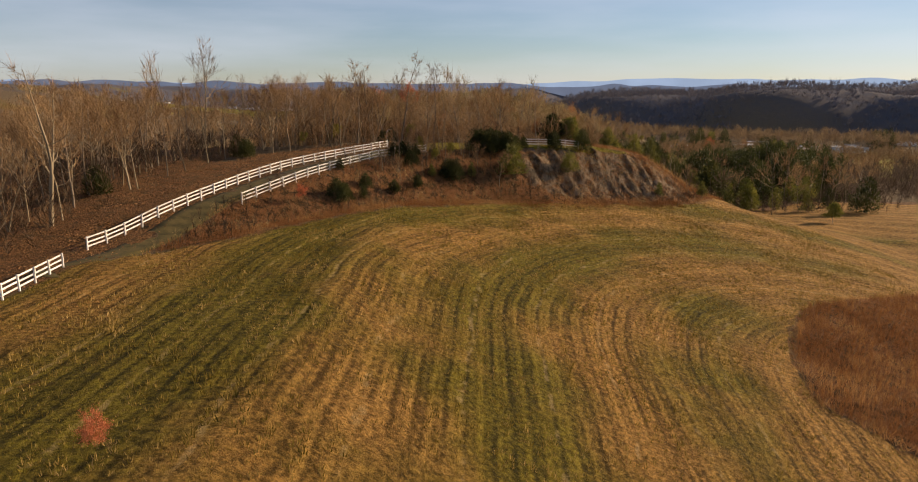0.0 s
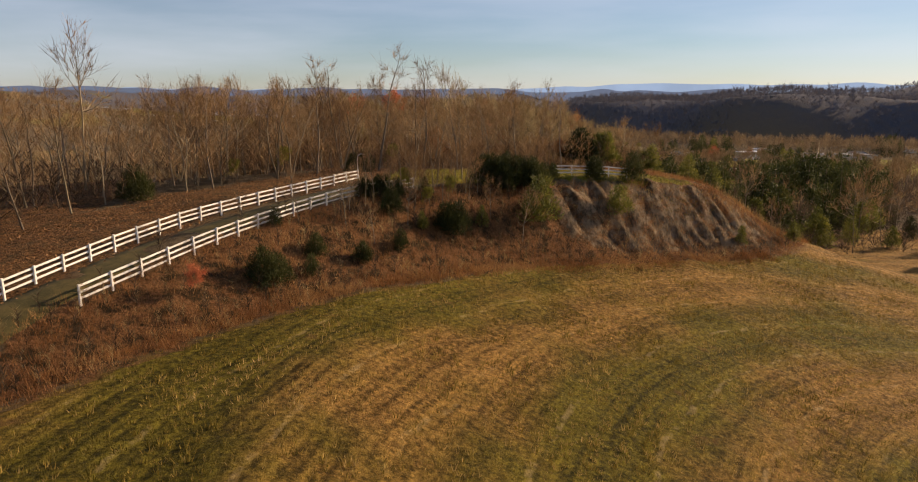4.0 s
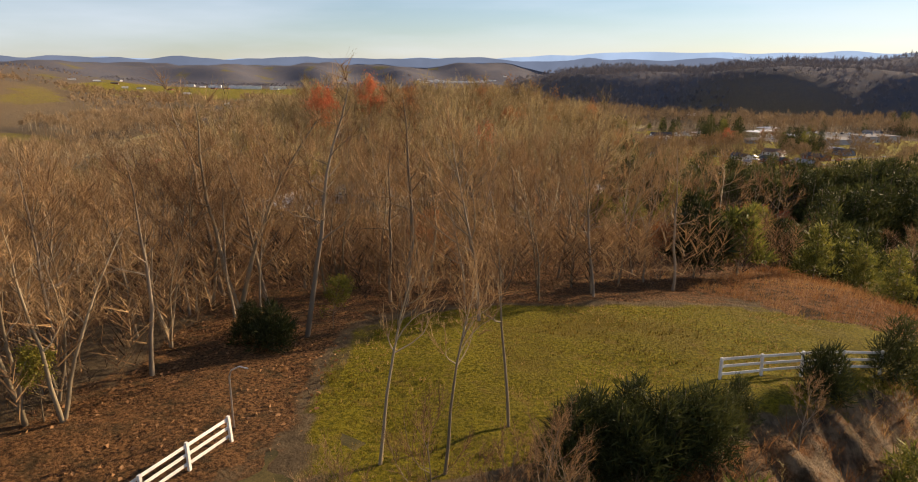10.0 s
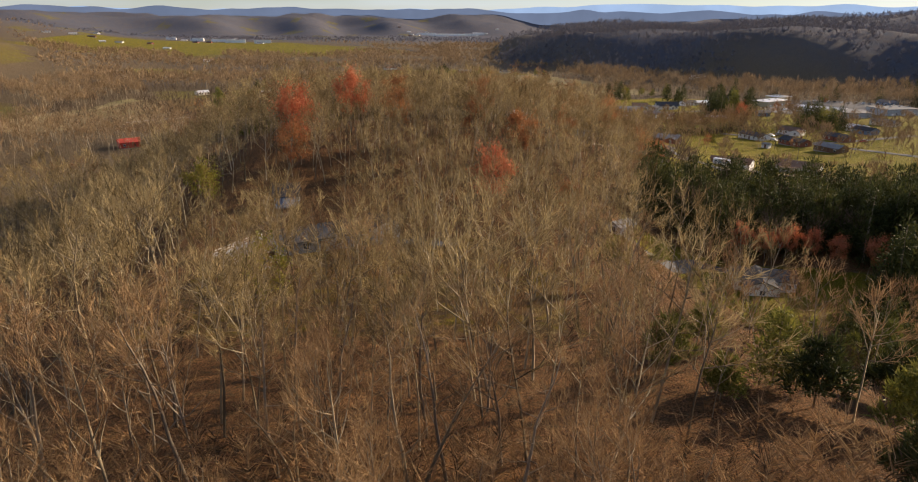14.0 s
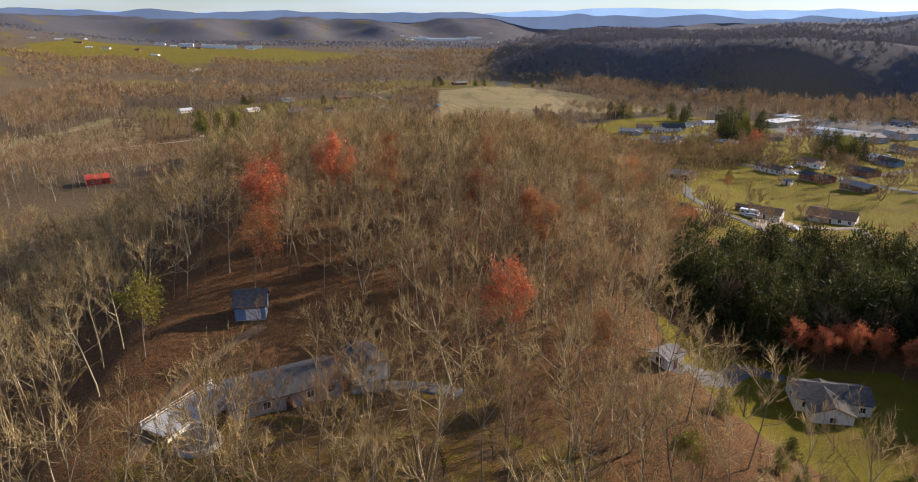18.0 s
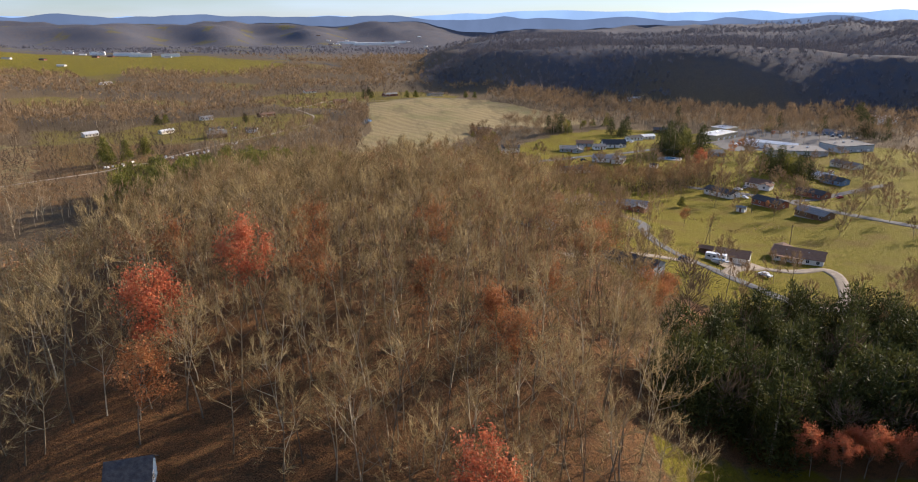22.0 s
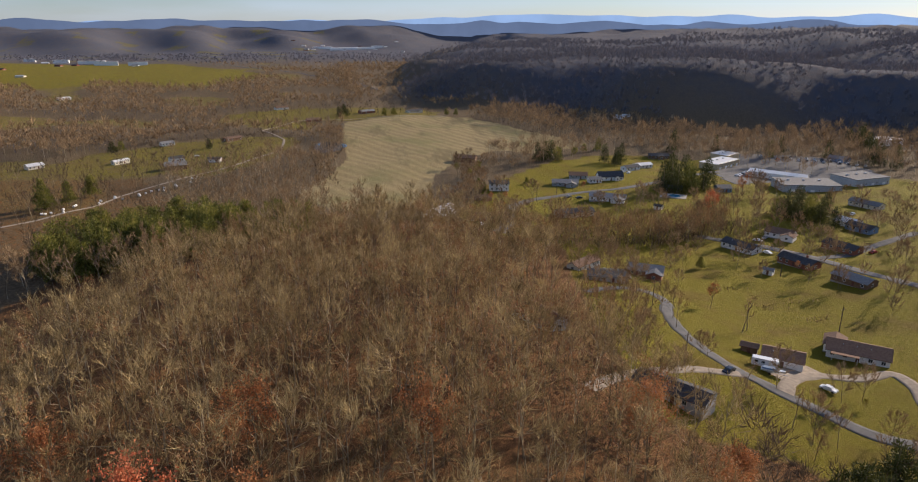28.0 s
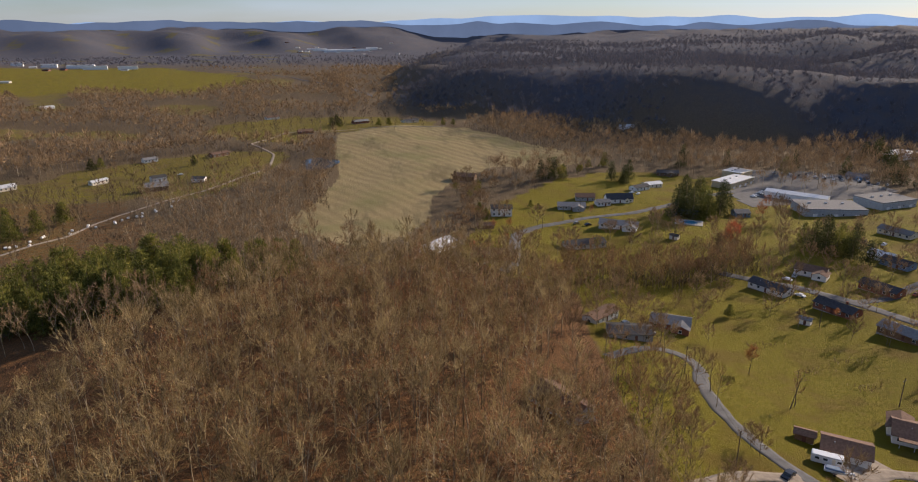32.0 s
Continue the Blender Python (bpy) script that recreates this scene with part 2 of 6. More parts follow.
RUST = leafy("rust_leaves", [(0.20, 0.075, 0.025), (0.40, 0.165, 0.06), (0.48, 0.25, 0.10)], 0.6, 0.35)
RED = leafy("red_leaves", [(0.28, 0.065, 0.028), (0.50, 0.15, 0.065), (0.62, 0.26, 0.12)], 0.6, 0.35)
BROWN_LEAF = leafy("brown_leaves", [(0.14, 0.07, 0.03), (0.27, 0.14, 0.06), (0.36, 0.21, 0.10)], 0.7, 0.3)
CEDAR = leafy("cedar_green", [(0.016, 0.022, 0.007), (0.038, 0.045, 0.012), (0.10, 0.10, 0.028)], 0.7, 0.25)
DARK_GREEN = leafy("dark_pine_green", [(0.02, 0.027, 0.008), (0.058, 0.064, 0.016), (0.15, 0.145, 0.038)], 0.7, 0.2)
PINE = leafy("pine_green", [(0.05, 0.058, 0.012), (0.15, 0.15, 0.028), (0.34, 0.30, 0.06)], 0.6, 0.3)
GOLD = leafy("yellow_green", [(0.10, 0.10, 0.015), (0.22, 0.20, 0.03), (0.34, 0.28, 0.05)], 0.6, 0.35)
STRAW = leafy("dry_grass", [(0.12, 0.048, 0.017), (0.29, 0.135, 0.045), (0.52, 0.32, 0.13)], 0.8, 0.3)
TURF = leafy("turf_tufts", [(0.06, 0.052, 0.007), (0.24, 0.165, 0.03), (0.52, 0.35, 0.13)], 0.8, 0.3)
WHITE = plain("white_paint", (0.72, 0.70, 0.66), (0.82, 0.80, 0.76), 3, 0.6, bump=0.1, spread=0.12)
FENCE = plain("fence_paint", (0.58, 0.54, 0.48), (0.82, 0.79, 0.73), 5, 0.7, bump=0.2, spread=0.25, stretch=(1, 1, 6))
SIDING = plain("cream_siding", (0.60, 0.54, 0.42), (0.72, 0.66, 0.54), 3, 0.7)
YELLOW_WALL = plain("tan_masonry", (0.46, 0.36, 0.2), (0.58, 0.47, 0.28), 2, 0.8)
GREY_WALL = plain("grey_siding", (0.30, 0.31, 0.32), (0.42, 0.43, 0.43), 3, 0.7)
BLUE_WALL = plain("blue_siding", (0.14, 0.20, 0.30), (0.20, 0.27, 0.38), 3, 0.7)
BRICK = plain("red_brick", (0.20, 0.075, 0.045), (0.34, 0.14, 0.085), 9, 0.9, bump=0.5)
BROWN_WALL = plain("brown_boards", (0.13, 0.075, 0.04), (0.24, 0.15, 0.085), 4, 0.85, stretch=(3, 3, 0.4))
RED_WALL = plain("red_barn_paint", (0.34, 0.045, 0.03), (0.50, 0.08, 0.05), 3, 0.75)
ROOF_DARK = plain("dark_shingles", (0.035, 0.035, 0.04), (0.085, 0.083, 0.085), 6, 0.95, bump=0.5)
ROOF_GREY = plain("grey_shingles", (0.14, 0.135, 0.135), (0.24, 0.235, 0.23), 6, 0.95, bump=0.5)
ROOF_BROWN = plain("brown_shingles", (0.11, 0.065, 0.045), (0.20, 0.125, 0.085), 6, 0.95, bump=0.5)
ROOF_METAL = plain("pale_metal_roof", (0.55, 0.54, 0.52), (0.72, 0.71, 0.69), 2, 0.45, 0.3, bump=0.05)
GLASS = plain("window_glass", (0.02, 0.025, 0.03), (0.04, 0.045, 0.05), 2, 0.08, 0, 0, spec=0.6)
DOORS = plain("door_paint", (0.10, 0.04, 0.03), (0.16, 0.07, 0.05), 3, 0.5)
ASPHALT = plain("worn_asphalt", (0.065, 0.064, 0.067), (0.135, 0.132, 0.134), 1.2, 0.95, bump=0.3)
CONCRETE = plain("concrete", (0.30, 0.28, 0.25), (0.45, 0.42, 0.38), 1.5, 0.9, bump=0.2)
GRAVEL = plain("gravel_drive", (0.19, 0.155, 0.12), (0.32, 0.27, 0.215), 2.5, 0.95, bump=0.6)
# lane grass, its tone darkened to stand for the shade of brush and fence
LANE = plain("lane_turf", (0.032, 0.03, 0.007), (0.11, 0.08, 0.024), 3.0, 0.95, bump=0.6)
DIRT = plain("worn_earth", (0.10, 0.06, 0.03), (0.20, 0.125, 0.065), 2.5, 0.95, bump=0.5)
WOOD_POLE = plain("weathered_pole", (0.09, 0.065, 0.045), (0.17, 0.13, 0.10), 5, 0.9, stretch=(4, 4, 0.4))
TYRE = plain("tyre_rubber", (0.015, 0.015, 0.015), (0.03, 0.03, 0.03), 5, 0.9)
CHROME = plain("bright_metal", (0.5, 0.5, 0.5), (0.65, 0.65, 0.65), 4, 0.3, 0.9, 0)
CAR_WHITE = plain("white_car_paint", (0.70, 0.70, 0.70), (0.78, 0.78, 0.78), 1, 0.25, 0.0, 0, 0.1, spec=0.5)
CAR_DARK = plain("dark_car_paint", (0.02, 0.025, 0.035), (0.04, 0.045, 0.06), 1, 0.25, 0.0, 0, 0.2, spec=0.5)
CAR_SILVER = plain("silver_car_paint", (0.35, 0.36, 0.37), (0.45, 0.46, 0.47), 1, 0.3, 0.6, 0, 0.2)
CAR_RED = plain("red_car_paint", (0.30, 0.03, 0.02), (0.40, 0.05, 0.03), 1, 0.3, 0.0, 0, 0.2, spec=0.5)
WATER = plain("pond_water", (0.03, 0.04, 0.045), (0.05, 0.06, 0.06), 0.5, 0.06, 0, 0.05, spec=0.6)
POOL = plain("pool_water", (0.04, 0.16, 0.26), (0.06, 0.22, 0.34), 0.5, 0.06, 0, 0.05, spec=0.6)

# ---- lie of the land
def smooth(a, b, v):
    u = np.clip((v - a) / (b - a), 0, 1)
    return u * u * (3 - 2 * u)


def waves(x, y, size, seed):
    """Soft rolling noise between about -1 and 1, a few sines across each other."""
    rng = np.random.RandomState(seed)
    total = 0 * x
    for k in range(7):
        a, s, p = rng.uniform(0, 6.28), size * rng.uniform(0.6, 1.7), rng.uniform(0, 6.28)
        total = total + np.sin((x * np.cos(a) + y * np.sin(a)) * 6.28 / s + p)
    return total / 3.2


def bank_line(x):
    """Where the foot of the cut bank crosses the field, as y over x."""
    return np.interp(x, [-60, -32, -25, -18, -12.5, -6, 1.5, 18, 34, 44, 48], [50, 64, 74, 83.5, 92, 98.5, 106.5, 116, 124.5, 130, 145])


def land(x, y):
    """Height of the ground at x, y."""
    x, y = np.asarray(x, float), np.asarray(y, float)
    # hay field: level along the fence, dished and falling away to the right
    q, v = np.clip(x + 8, 0, 95), np.clip(y, 5, 135) - 90
    field = 1.97 - 0.001 * y - 0.2258 * q + 0.00023 * q ** 2 + q * v * (0.00524 - 0.000048 * q)
    field = field - 0.04 * np.maximum(y - 140, 0) * smooth(90, 60, x)
    field = np.maximum(field, -30) - 0.012 * np.maximum(-x - 42, 0) ** 1.6
    field = np.maximum(field, -34)
    # knoll behind the bank
    knoll = 7.5 - 0.0013 * (y - 132) ** 2 - 0.0028 * np.maximum(x - 8, 0) ** 2
    knoll = knoll - 0.012 * np.maximum(-x - 42, 0) ** 1.6
    rise = smooth(0, 12.5, (y - bank_line(x)) * 0.86) * smooth(0, 17, np.interp(y, [100, 112, 135, 165], [50, 50, 50, 50]) - x)
    near = field + (knoll - field) * rise
    # wooded ridge with the valleys on both sides
    crest = np.interp(y, [120, 150, 185, 225, 262, 292, 327, 365, 405, 450, 520, 600, 680, 1300, 2400, 3800], [7.5, 5.6, 0, -6, -8.5, -8, -3, -3, -6, -13, -22, -31, -41, -50, -58, -74])
    right = np.interp(y, [100, 157, 205, 245, 283, 400, 527, 670, 800, 1300, 3800], [-11, -11.5, -14.5, -23, -29, -29, -36, -41, -45, -50, -74])
    right = right - 16 * smooth(130, 230, x) * smooth(320, 140, y)
    left = np.interp(y, [0, 150, 300, 510, 650, 806, 1300, 2400, 3800], [-28, -30, -34, -37, -40, -43, -50, -55, -74])
    floor = left + (right - left) * smooth(-60, 60, x)
    fr, wr = np.interp(y, [140, 200, 283, 400], [25, 28, 28, 0]), np.interp(y, [140, 200, 283, 400], [48, 44, 29, 150])
    fl, wl = np.interp(y, [140, 200, 283, 400], [20, 42, 52, 50]), np.interp(y, [140, 200, 283, 400], [50, 50, 60, 90])
    side = np.where(x > 0, 1 - smooth(fr, fr + wr, x), 1 - smooth(fl, fl + wl, -x))
    ridge = floor + (crest - floor) * side
    low = near + (ridge - near) * smooth(122, 166, y)
    # river bluff on the east with a folded upland behind it
    s = (x - np.interp(y, [300, 600, 800, 950, 1330, 2100, 3500], [1500, 1100, 720, 400, 80, 170, 760])) * 0.8
    s = s + 60 * waves(x, y, 420, 31) + 26 * waves(x, y, 190, 32)
    spur = np.exp(-(waves(x, y, 460, 33) / 0.6) ** 2)
    hills = (48 + 8 * waves(x, y, 520, 3) + 9 * spur) * smooth(-10, 135, s) + (4 + 24 * spur * smooth(250, 600, s) + 9 * waves(x, y, 300, 34)) * smooth(230, 950, s) + (18 + 12 * waves(x, y, 900, 4)) * smooth(700, 2200, s)
    west = 88 * np.exp(-(((x + 1500) / 420) ** 2 + ((y - 2150) / 500) ** 2)) + 70 * np.exp(-(((x + 900) / 500) ** 2 + ((y - 1000) / 380) ** 2)) * smooth(300, 700, -x)
    # far ranges cut into spurs and hollows
    r, a = np.hypot(x, y), np.arctan2(x, np.maximum(y, 1.0))
    crease = np.sin(a * 17 + 1.4 * np.sin(a * 7 + 1) + 0.0009 * r) ** 2
    start = 2750 + 650 * smooth(-0.55, -0.02, a) + 500 * smooth(0.0, 0.2, a)
    rim = (92 + 14 * waves(x, y, 900, 7) + 9 * waves(x, y, 420, 16) + 4 * waves(x, y, 190, 8)) * smooth(0, 1100, r - start - 420 * crease) * smooth(-1500, 400, y + 0 * x) * smooth(0.42, 0.12, a)
    rest = 1.2 * waves(x, y, 130, 9) * smooth(60, 300, r - 250)
    return low + np.maximum(hills, np.maximum(west, rim)) + rest


def inside(poly, x, y):
    """Whether points lie in a polygon of the plan."""
    x, y = np.asarray(x, float), np.asarray(y, float)
    hit = np.zeros(x.shape, bool)
    for (ax, ay), (bx, by) in zip(poly, poly[1:] + poly[:1]):
        cross = (ay > y) != (by > y)
        hit ^= cross & (x < (bx - ax) * (y - ay) / ((by - ay) or 1e-9) + ax)
    return hit


def raw_mesh(name, verts, faces, mats, index=None, smoothed=False):
    """A mesh from arrays of corners and of triangles or quads."""
    verts, faces = np.asarray(verts, np.float32), np.asarray(faces, np.int32)
    me = bpy.data.meshes.new(name)
    k = faces.shape[1]
    me.vertices.add(len(verts)), me.loops.add(faces.size), me.polygons.add(len(faces))
    me.vertices.foreach_set("co", verts.ravel())
    me.loops.foreach_set("vertex_index", faces.ravel())
    me.polygons.foreach_set("loop_start", np.arange(0, faces.size, k, dtype=np.int32))
    for m in mats:
        me.materials.append(m)
    if index is not None:
        me.polygons.foreach_set("material_index", np.asarray(index, np.int32))
    if smoothed:
        me.polygons.foreach_set("use_smooth", np.ones(len(faces), bool))
    me.update(calc_edges=True)
    me.validate()
    return me


def grown(start, stop, first, ratio, most):
    """Steps that widen as they go out."""
    out, at, d = [start], start, first
    sign = 1 if stop > start else -1
    while (stop - at) * sign > 0:
        at += sign * d
        d = min(most, d * ratio)
        out.append(at)
    return out


# plan of what covers the ground, as outlines in metres
HAY = [(-34, -60), (-32.5, 62), (-25, 70), (-22, 74.5), (-16.5, 84), (-10, 92.5), (-4, 99), (2, 106), (8, 111), (18, 116), (34, 124), (44, 130), (60, 160), (100, 205), (150, 190), (150, -60)]
UNCUT = [(68.7, 103.4), (60, 98), (52.6, 93.5), (45.5, 88.6), (40.4, 80.8), (36.6, 72.5), (35.3, 67.4), (35.3, 63.3), (37.9, 60.3), (40.8, 57.8), (52, 50), (70, 50), (86, 66), (86, 95)]
KNOLL_LAWN = [(-9, 119), (-4, 120), (12, 126), (30, 128), (34, 132), (29, 139), (18, 142.5), (0, 143), (-8, 139), (-10, 130)]
RIGHT_BANK = [(16, 148.5), (22, 141), (36, 131), (50, 140), (64, 165), (56, 180), (40, 176), (32, 167), (25, 158), (19, 151)]
STRIP = [(-33, 40), (-38, 40), (-38.5, 62), (-40.5, 80), (-39.5, 90), (-37, 102), (-33, 112.5), (-27, 120), (-21, 130), (-20, 144), (-8, 141), (-9.5, 137), (-9.5, 124), (-22, 106), (-30, 80)]
BANK = [(-29, 66), (-25, 70), (-22, 74.5), (-16.5, 84), (-10, 92.5), (-4, 99), (2, 106), (8, 111), (18, 116), (34, 124), (44, 130), (52, 142), (58, 160), (44, 160), (38, 138), (26, 132), (14, 125), (-2, 119), (-9, 113), (-16, 105), (-22, 93), (-27, 82)]
CUT = [(10, 117), (18, 118.5), (34, 126), (42, 131), (40, 137), (28, 133), (18, 128.5), (11, 124)]
CLEARING = [(-50, 246), (-50, 290), (-34, 297), (-20, 283), (0, 272), (4, 262), (-14, 258), (-40, 252)]
THIN = [(-46, 206), (14, 206), (18, 240), (6, 266), (-10, 268), (-50, 246)]
THIN_EAST = [(15, 166), (60, 166), (60, 262), (24, 262), (20, 200)]
VALLEY_YARD = [(46, 276), (52, 262), (60, 252), (95, 248), (110, 275), (108, 296), (70, 306), (40, 300), (38, 288)]
YARDS = [(62, 372), (100, 362), (170, 340), (260, 380), (340, 520), (420, 640), (380, 700), (330, 690), (300, 780), (240, 830), (170, 800), (96, 720), (66, 640), (52, 590), (70, 560), (96, 540), (84, 500), (70, 440)]
CROP = [(-36, 700), (-15, 760), (-1, 835), (-5, 956), (-2, 1070), (37, 1109), (98, 1130), (153, 1105), (182, 1005), (218, 928), (231, 875), (194, 855), (158, 842), (129, 855), (104, 822), (83, 800), (62, 753), (53, 696), (31, 645), (13, 621), (-13, 642)]
FAR_YARDS = [(-30, 1090), (110, 1085), (130, 1180), (60, 1240), (-60, 1250), (-150, 1180), (-160, 1100), (-90, 1020), (-40, 1010)]
FARM = [(-230, 790), (-100, 770), (-60, 830), (-40, 960), (-110, 985), (-230, 900)]
BROWN_FIELD = [(-240, 560), (-110, 560), (-105, 690), (-150, 790), (-300, 790), (-300, 640)]
FAR_FIELD_W = [(-581, 1573), (-1000, 1700), (-1100, 2300), (-575, 2400), (-463, 2400), (-195, 1979), (-143, 1837), (-273, 1617), (-438, 1657)]
PINE_STAND = [(-142, 560), (-135, 612), (-98, 628), (-66, 590), (-52, 560), (-60, 535), (-98, 545), (-118, 540)]
LEFT_FIELD = [(-330, 640), (-298, 710), (-313, 770), (-295, 798), (-253, 748), (-198, 611), (-228, 602), (-257, 585), (-290, 580)]
PLANT_FIELD = [(-250, 3300), (300, 3300), (350, 4100), (-250, 4100)]


def soft_mask(poly, x, y, reach):
    """1 inside an outline and 0 outside, softened by sampling round about."""
    return sum(inside(poly, x + reach * math.cos(a), y + reach * math.sin(a)).astype(float) for a in (0.3, 1.9, 3.5, 5.0)) / 4


def build_ground():
    xs = sorted(set(list(np.arange(-36, 8, 0.9)) + list(np.arange(8, 44, 0.4)) + list(np.arange(44, 48, 0.9)) + grown(-36, -4700, 1.0, 1.045, 80)[1:] + grown(47.2, 4700, 1.0, 1.045, 80)[1:]))
    ys = sorted(set(list(np.arange(76, 113, 0.9)) + list(np.arange(113, 136, 0.45)) + grown(135.2, 4950, 1.0, 1.024, 50)[1:] + grown(76, -900, 1.0, 1.05, 60)[1:]))
    X, Y = np.meshgrid(np.array(xs), np.array(ys))
    Z = land(X, Y)
    # ruts and hummocks, gullies on the cut
    close = smooth(260, 120, np.hypot(X, Y - 90))
    Z += close * (0.10 * waves(X, Y, 5, 11) + 0.12 * waves(X, Y, 11, 12))
    cut = soft_mask(CUT, X, Y, 2.0)
    u = X + 0.55 * (Y - 112)
    Z += cut * (0.62 * (0.55 + 0.45 * waves(X, Y, 9, 19)) * np.abs(np.sin(u * 1.25 + 1.5 * np.sin(X * 0.31 + 1) + 0.9 * np.sin(Y * 0.45 + 0.2 * X))) + 0.34 * waves(u, 0.3 * Y, 2.6, 13) + 0.2 * waves(X, Y, 2.3, 14) - 0.2)
    h, w = X.shape
    i = np.arange(h * w).reshape(h, w)
    faces = np.stack([i[:-1, :-1], i[:-1, 1:], i[1:, 1:], i[1:, :-1]], -1).reshape(-1, 4)
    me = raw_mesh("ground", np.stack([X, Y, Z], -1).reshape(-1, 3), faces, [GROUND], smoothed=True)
    x, y = X.ravel(), Y.ravel()
    lawn = np.maximum.reduce([soft_mask(p, x, y, 1.5) for p in (KNOLL_LAWN,)] + [0.46 * soft_mask(THIN, x, y, 3), 0.66 * soft_mask(VALLEY_YARD, x, y, 2), 0.6 * soft_mask(FAR_FIELD_W, x, y, 8), 0.66 * soft_mask(YARDS, x, y, 2), 0.53 * soft_mask(FAR_YARDS, x, y, 3), 0.45 * soft_mask(BROWN_FIELD, x, y, 4), 0.52 * soft_mask(FARM, x, y, 4), 0.5 * smooth(-0.25, -0.5, waves(x, y, 240, 21)) * smooth(-60, -100, x) * smooth(560, 640, y)])
    crop = np.maximum(soft_mask(CROP, x, y, 3), soft_mask(LEFT_FIELD, x, y, 3))
    ridge_floor = smooth(150, 118, np.abs(x) + 16 * waves(x, y, 70, 17)) * smooth(132, 150, y + 0 * x) * smooth(600, 570, y + 14 * waves(x, y, 60, 18))
    litter = np.maximum.reduce([soft_mask(STRIP, x, y, 1.5), soft_mask(CLEARING, x, y, 2), ridge_floor, smooth(-35, -38, x) * smooth(-170, -140, x) * smooth(-10, 20, y) * smooth(160, 140, y)])
    hay = soft_mask(HAY, x, y, 1.0) * (1 - soft_mask(UNCUT, x, y, 1.0))
    brush = np.maximum.reduce([soft_mask(UNCUT, x, y, 1.0), soft_mask(BANK, x, y, 1.5), soft_mask(RIGHT_BANK, x, y, 1.5), 0.5 * soft_mask(BROWN_FIELD, x, y, 4)])
    litter = litter * (1 - lawn) * (1 - soft_mask(RIGHT_BANK, x, y, 1.5))
    rock = cut.ravel()
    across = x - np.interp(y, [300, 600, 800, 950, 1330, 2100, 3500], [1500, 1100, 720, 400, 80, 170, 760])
    # how far the painted haze tint replaces the ground colour, by distance and over the river
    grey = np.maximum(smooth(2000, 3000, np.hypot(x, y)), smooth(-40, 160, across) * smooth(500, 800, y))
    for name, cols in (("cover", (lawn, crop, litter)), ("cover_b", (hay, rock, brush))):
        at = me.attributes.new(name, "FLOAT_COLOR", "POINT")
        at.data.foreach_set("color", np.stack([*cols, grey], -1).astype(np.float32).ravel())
    ground = tagged(new("ground", me), "rolling late-autumn ground with hay field, lawns and leaf litter", "ground", kind="structure")
    return ground


ground = build_ground()

# ---- far blue ranges, so distant that they are a plain backdrop glowing in haze colour
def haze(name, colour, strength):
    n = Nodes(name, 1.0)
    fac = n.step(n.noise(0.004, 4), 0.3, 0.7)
    # base stays black; the hazy blue is emitted and takes no sun
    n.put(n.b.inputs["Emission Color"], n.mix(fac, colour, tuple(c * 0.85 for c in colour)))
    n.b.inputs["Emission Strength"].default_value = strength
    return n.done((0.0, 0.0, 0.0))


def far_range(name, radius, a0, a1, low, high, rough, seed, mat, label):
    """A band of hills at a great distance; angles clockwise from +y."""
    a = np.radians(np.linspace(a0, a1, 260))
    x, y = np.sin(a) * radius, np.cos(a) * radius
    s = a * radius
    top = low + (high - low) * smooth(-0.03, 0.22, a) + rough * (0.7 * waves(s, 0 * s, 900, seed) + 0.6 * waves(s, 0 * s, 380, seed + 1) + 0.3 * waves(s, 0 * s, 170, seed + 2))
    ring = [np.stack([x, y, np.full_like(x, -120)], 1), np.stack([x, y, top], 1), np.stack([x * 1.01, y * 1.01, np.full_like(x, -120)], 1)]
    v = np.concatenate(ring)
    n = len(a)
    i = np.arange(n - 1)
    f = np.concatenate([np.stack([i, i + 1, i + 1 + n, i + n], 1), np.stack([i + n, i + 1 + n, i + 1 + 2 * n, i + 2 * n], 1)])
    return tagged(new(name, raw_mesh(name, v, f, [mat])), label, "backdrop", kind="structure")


far_range("backdrop_far", 4850, -75, 75, 60, 90, 15, 41, haze("far_haze", (0.30, 0.39, 0.52), 1.0), "backdrop of pale blue ranges on the horizon, haze colour emitted")
far_range("backdrop_mid", 4700, -75, 75, 62, 44, 15, 51, haze("mid_haze", (0.125, 0.15, 0.205), 1.0), "backdrop of blue ranges behind the valley, haze colour emitted")

# ---- trees
def tube(points, radii, sides):
    """A tapered stem through the points, as corners and triangles."""
    p, r = np.asarray(points, float), np.asarray(radii, float)
    d = np.gradient(p, axis=0)
    d /= np.linalg.norm(d, axis=1, keepdims=True) + 1e-9
    side = np.cross(d, (0.31, 0.87, 0.11))
    side /= np.linalg.norm(side, axis=1, keepdims=True) + 1e-9
    up = np.cross(d, side)
    a = np.arange(sides) * 2 * np.pi / sides
    v = p[:, None] + r[:, None, None] * (np.cos(a)[None, :, None] * side[:, None] + np.sin(a)[None, :, None] * up[:, None])
    i = np.arange(len(p) * sides).reshape(len(p), sides)
    lo, hi = i[:-1], i[1:]
    q = np.stack([lo, np.roll(lo, -1, 1), np.roll(hi, -1, 1), hi], -1).reshape(-1, 4)
    return v.reshape(-1, 3), np.concatenate([q[:, :3], q[:, [0, 2, 3]]])


def joined(pieces):
    """Several (corners, triangles) as one."""
    vs, fs, at = [], [], 0
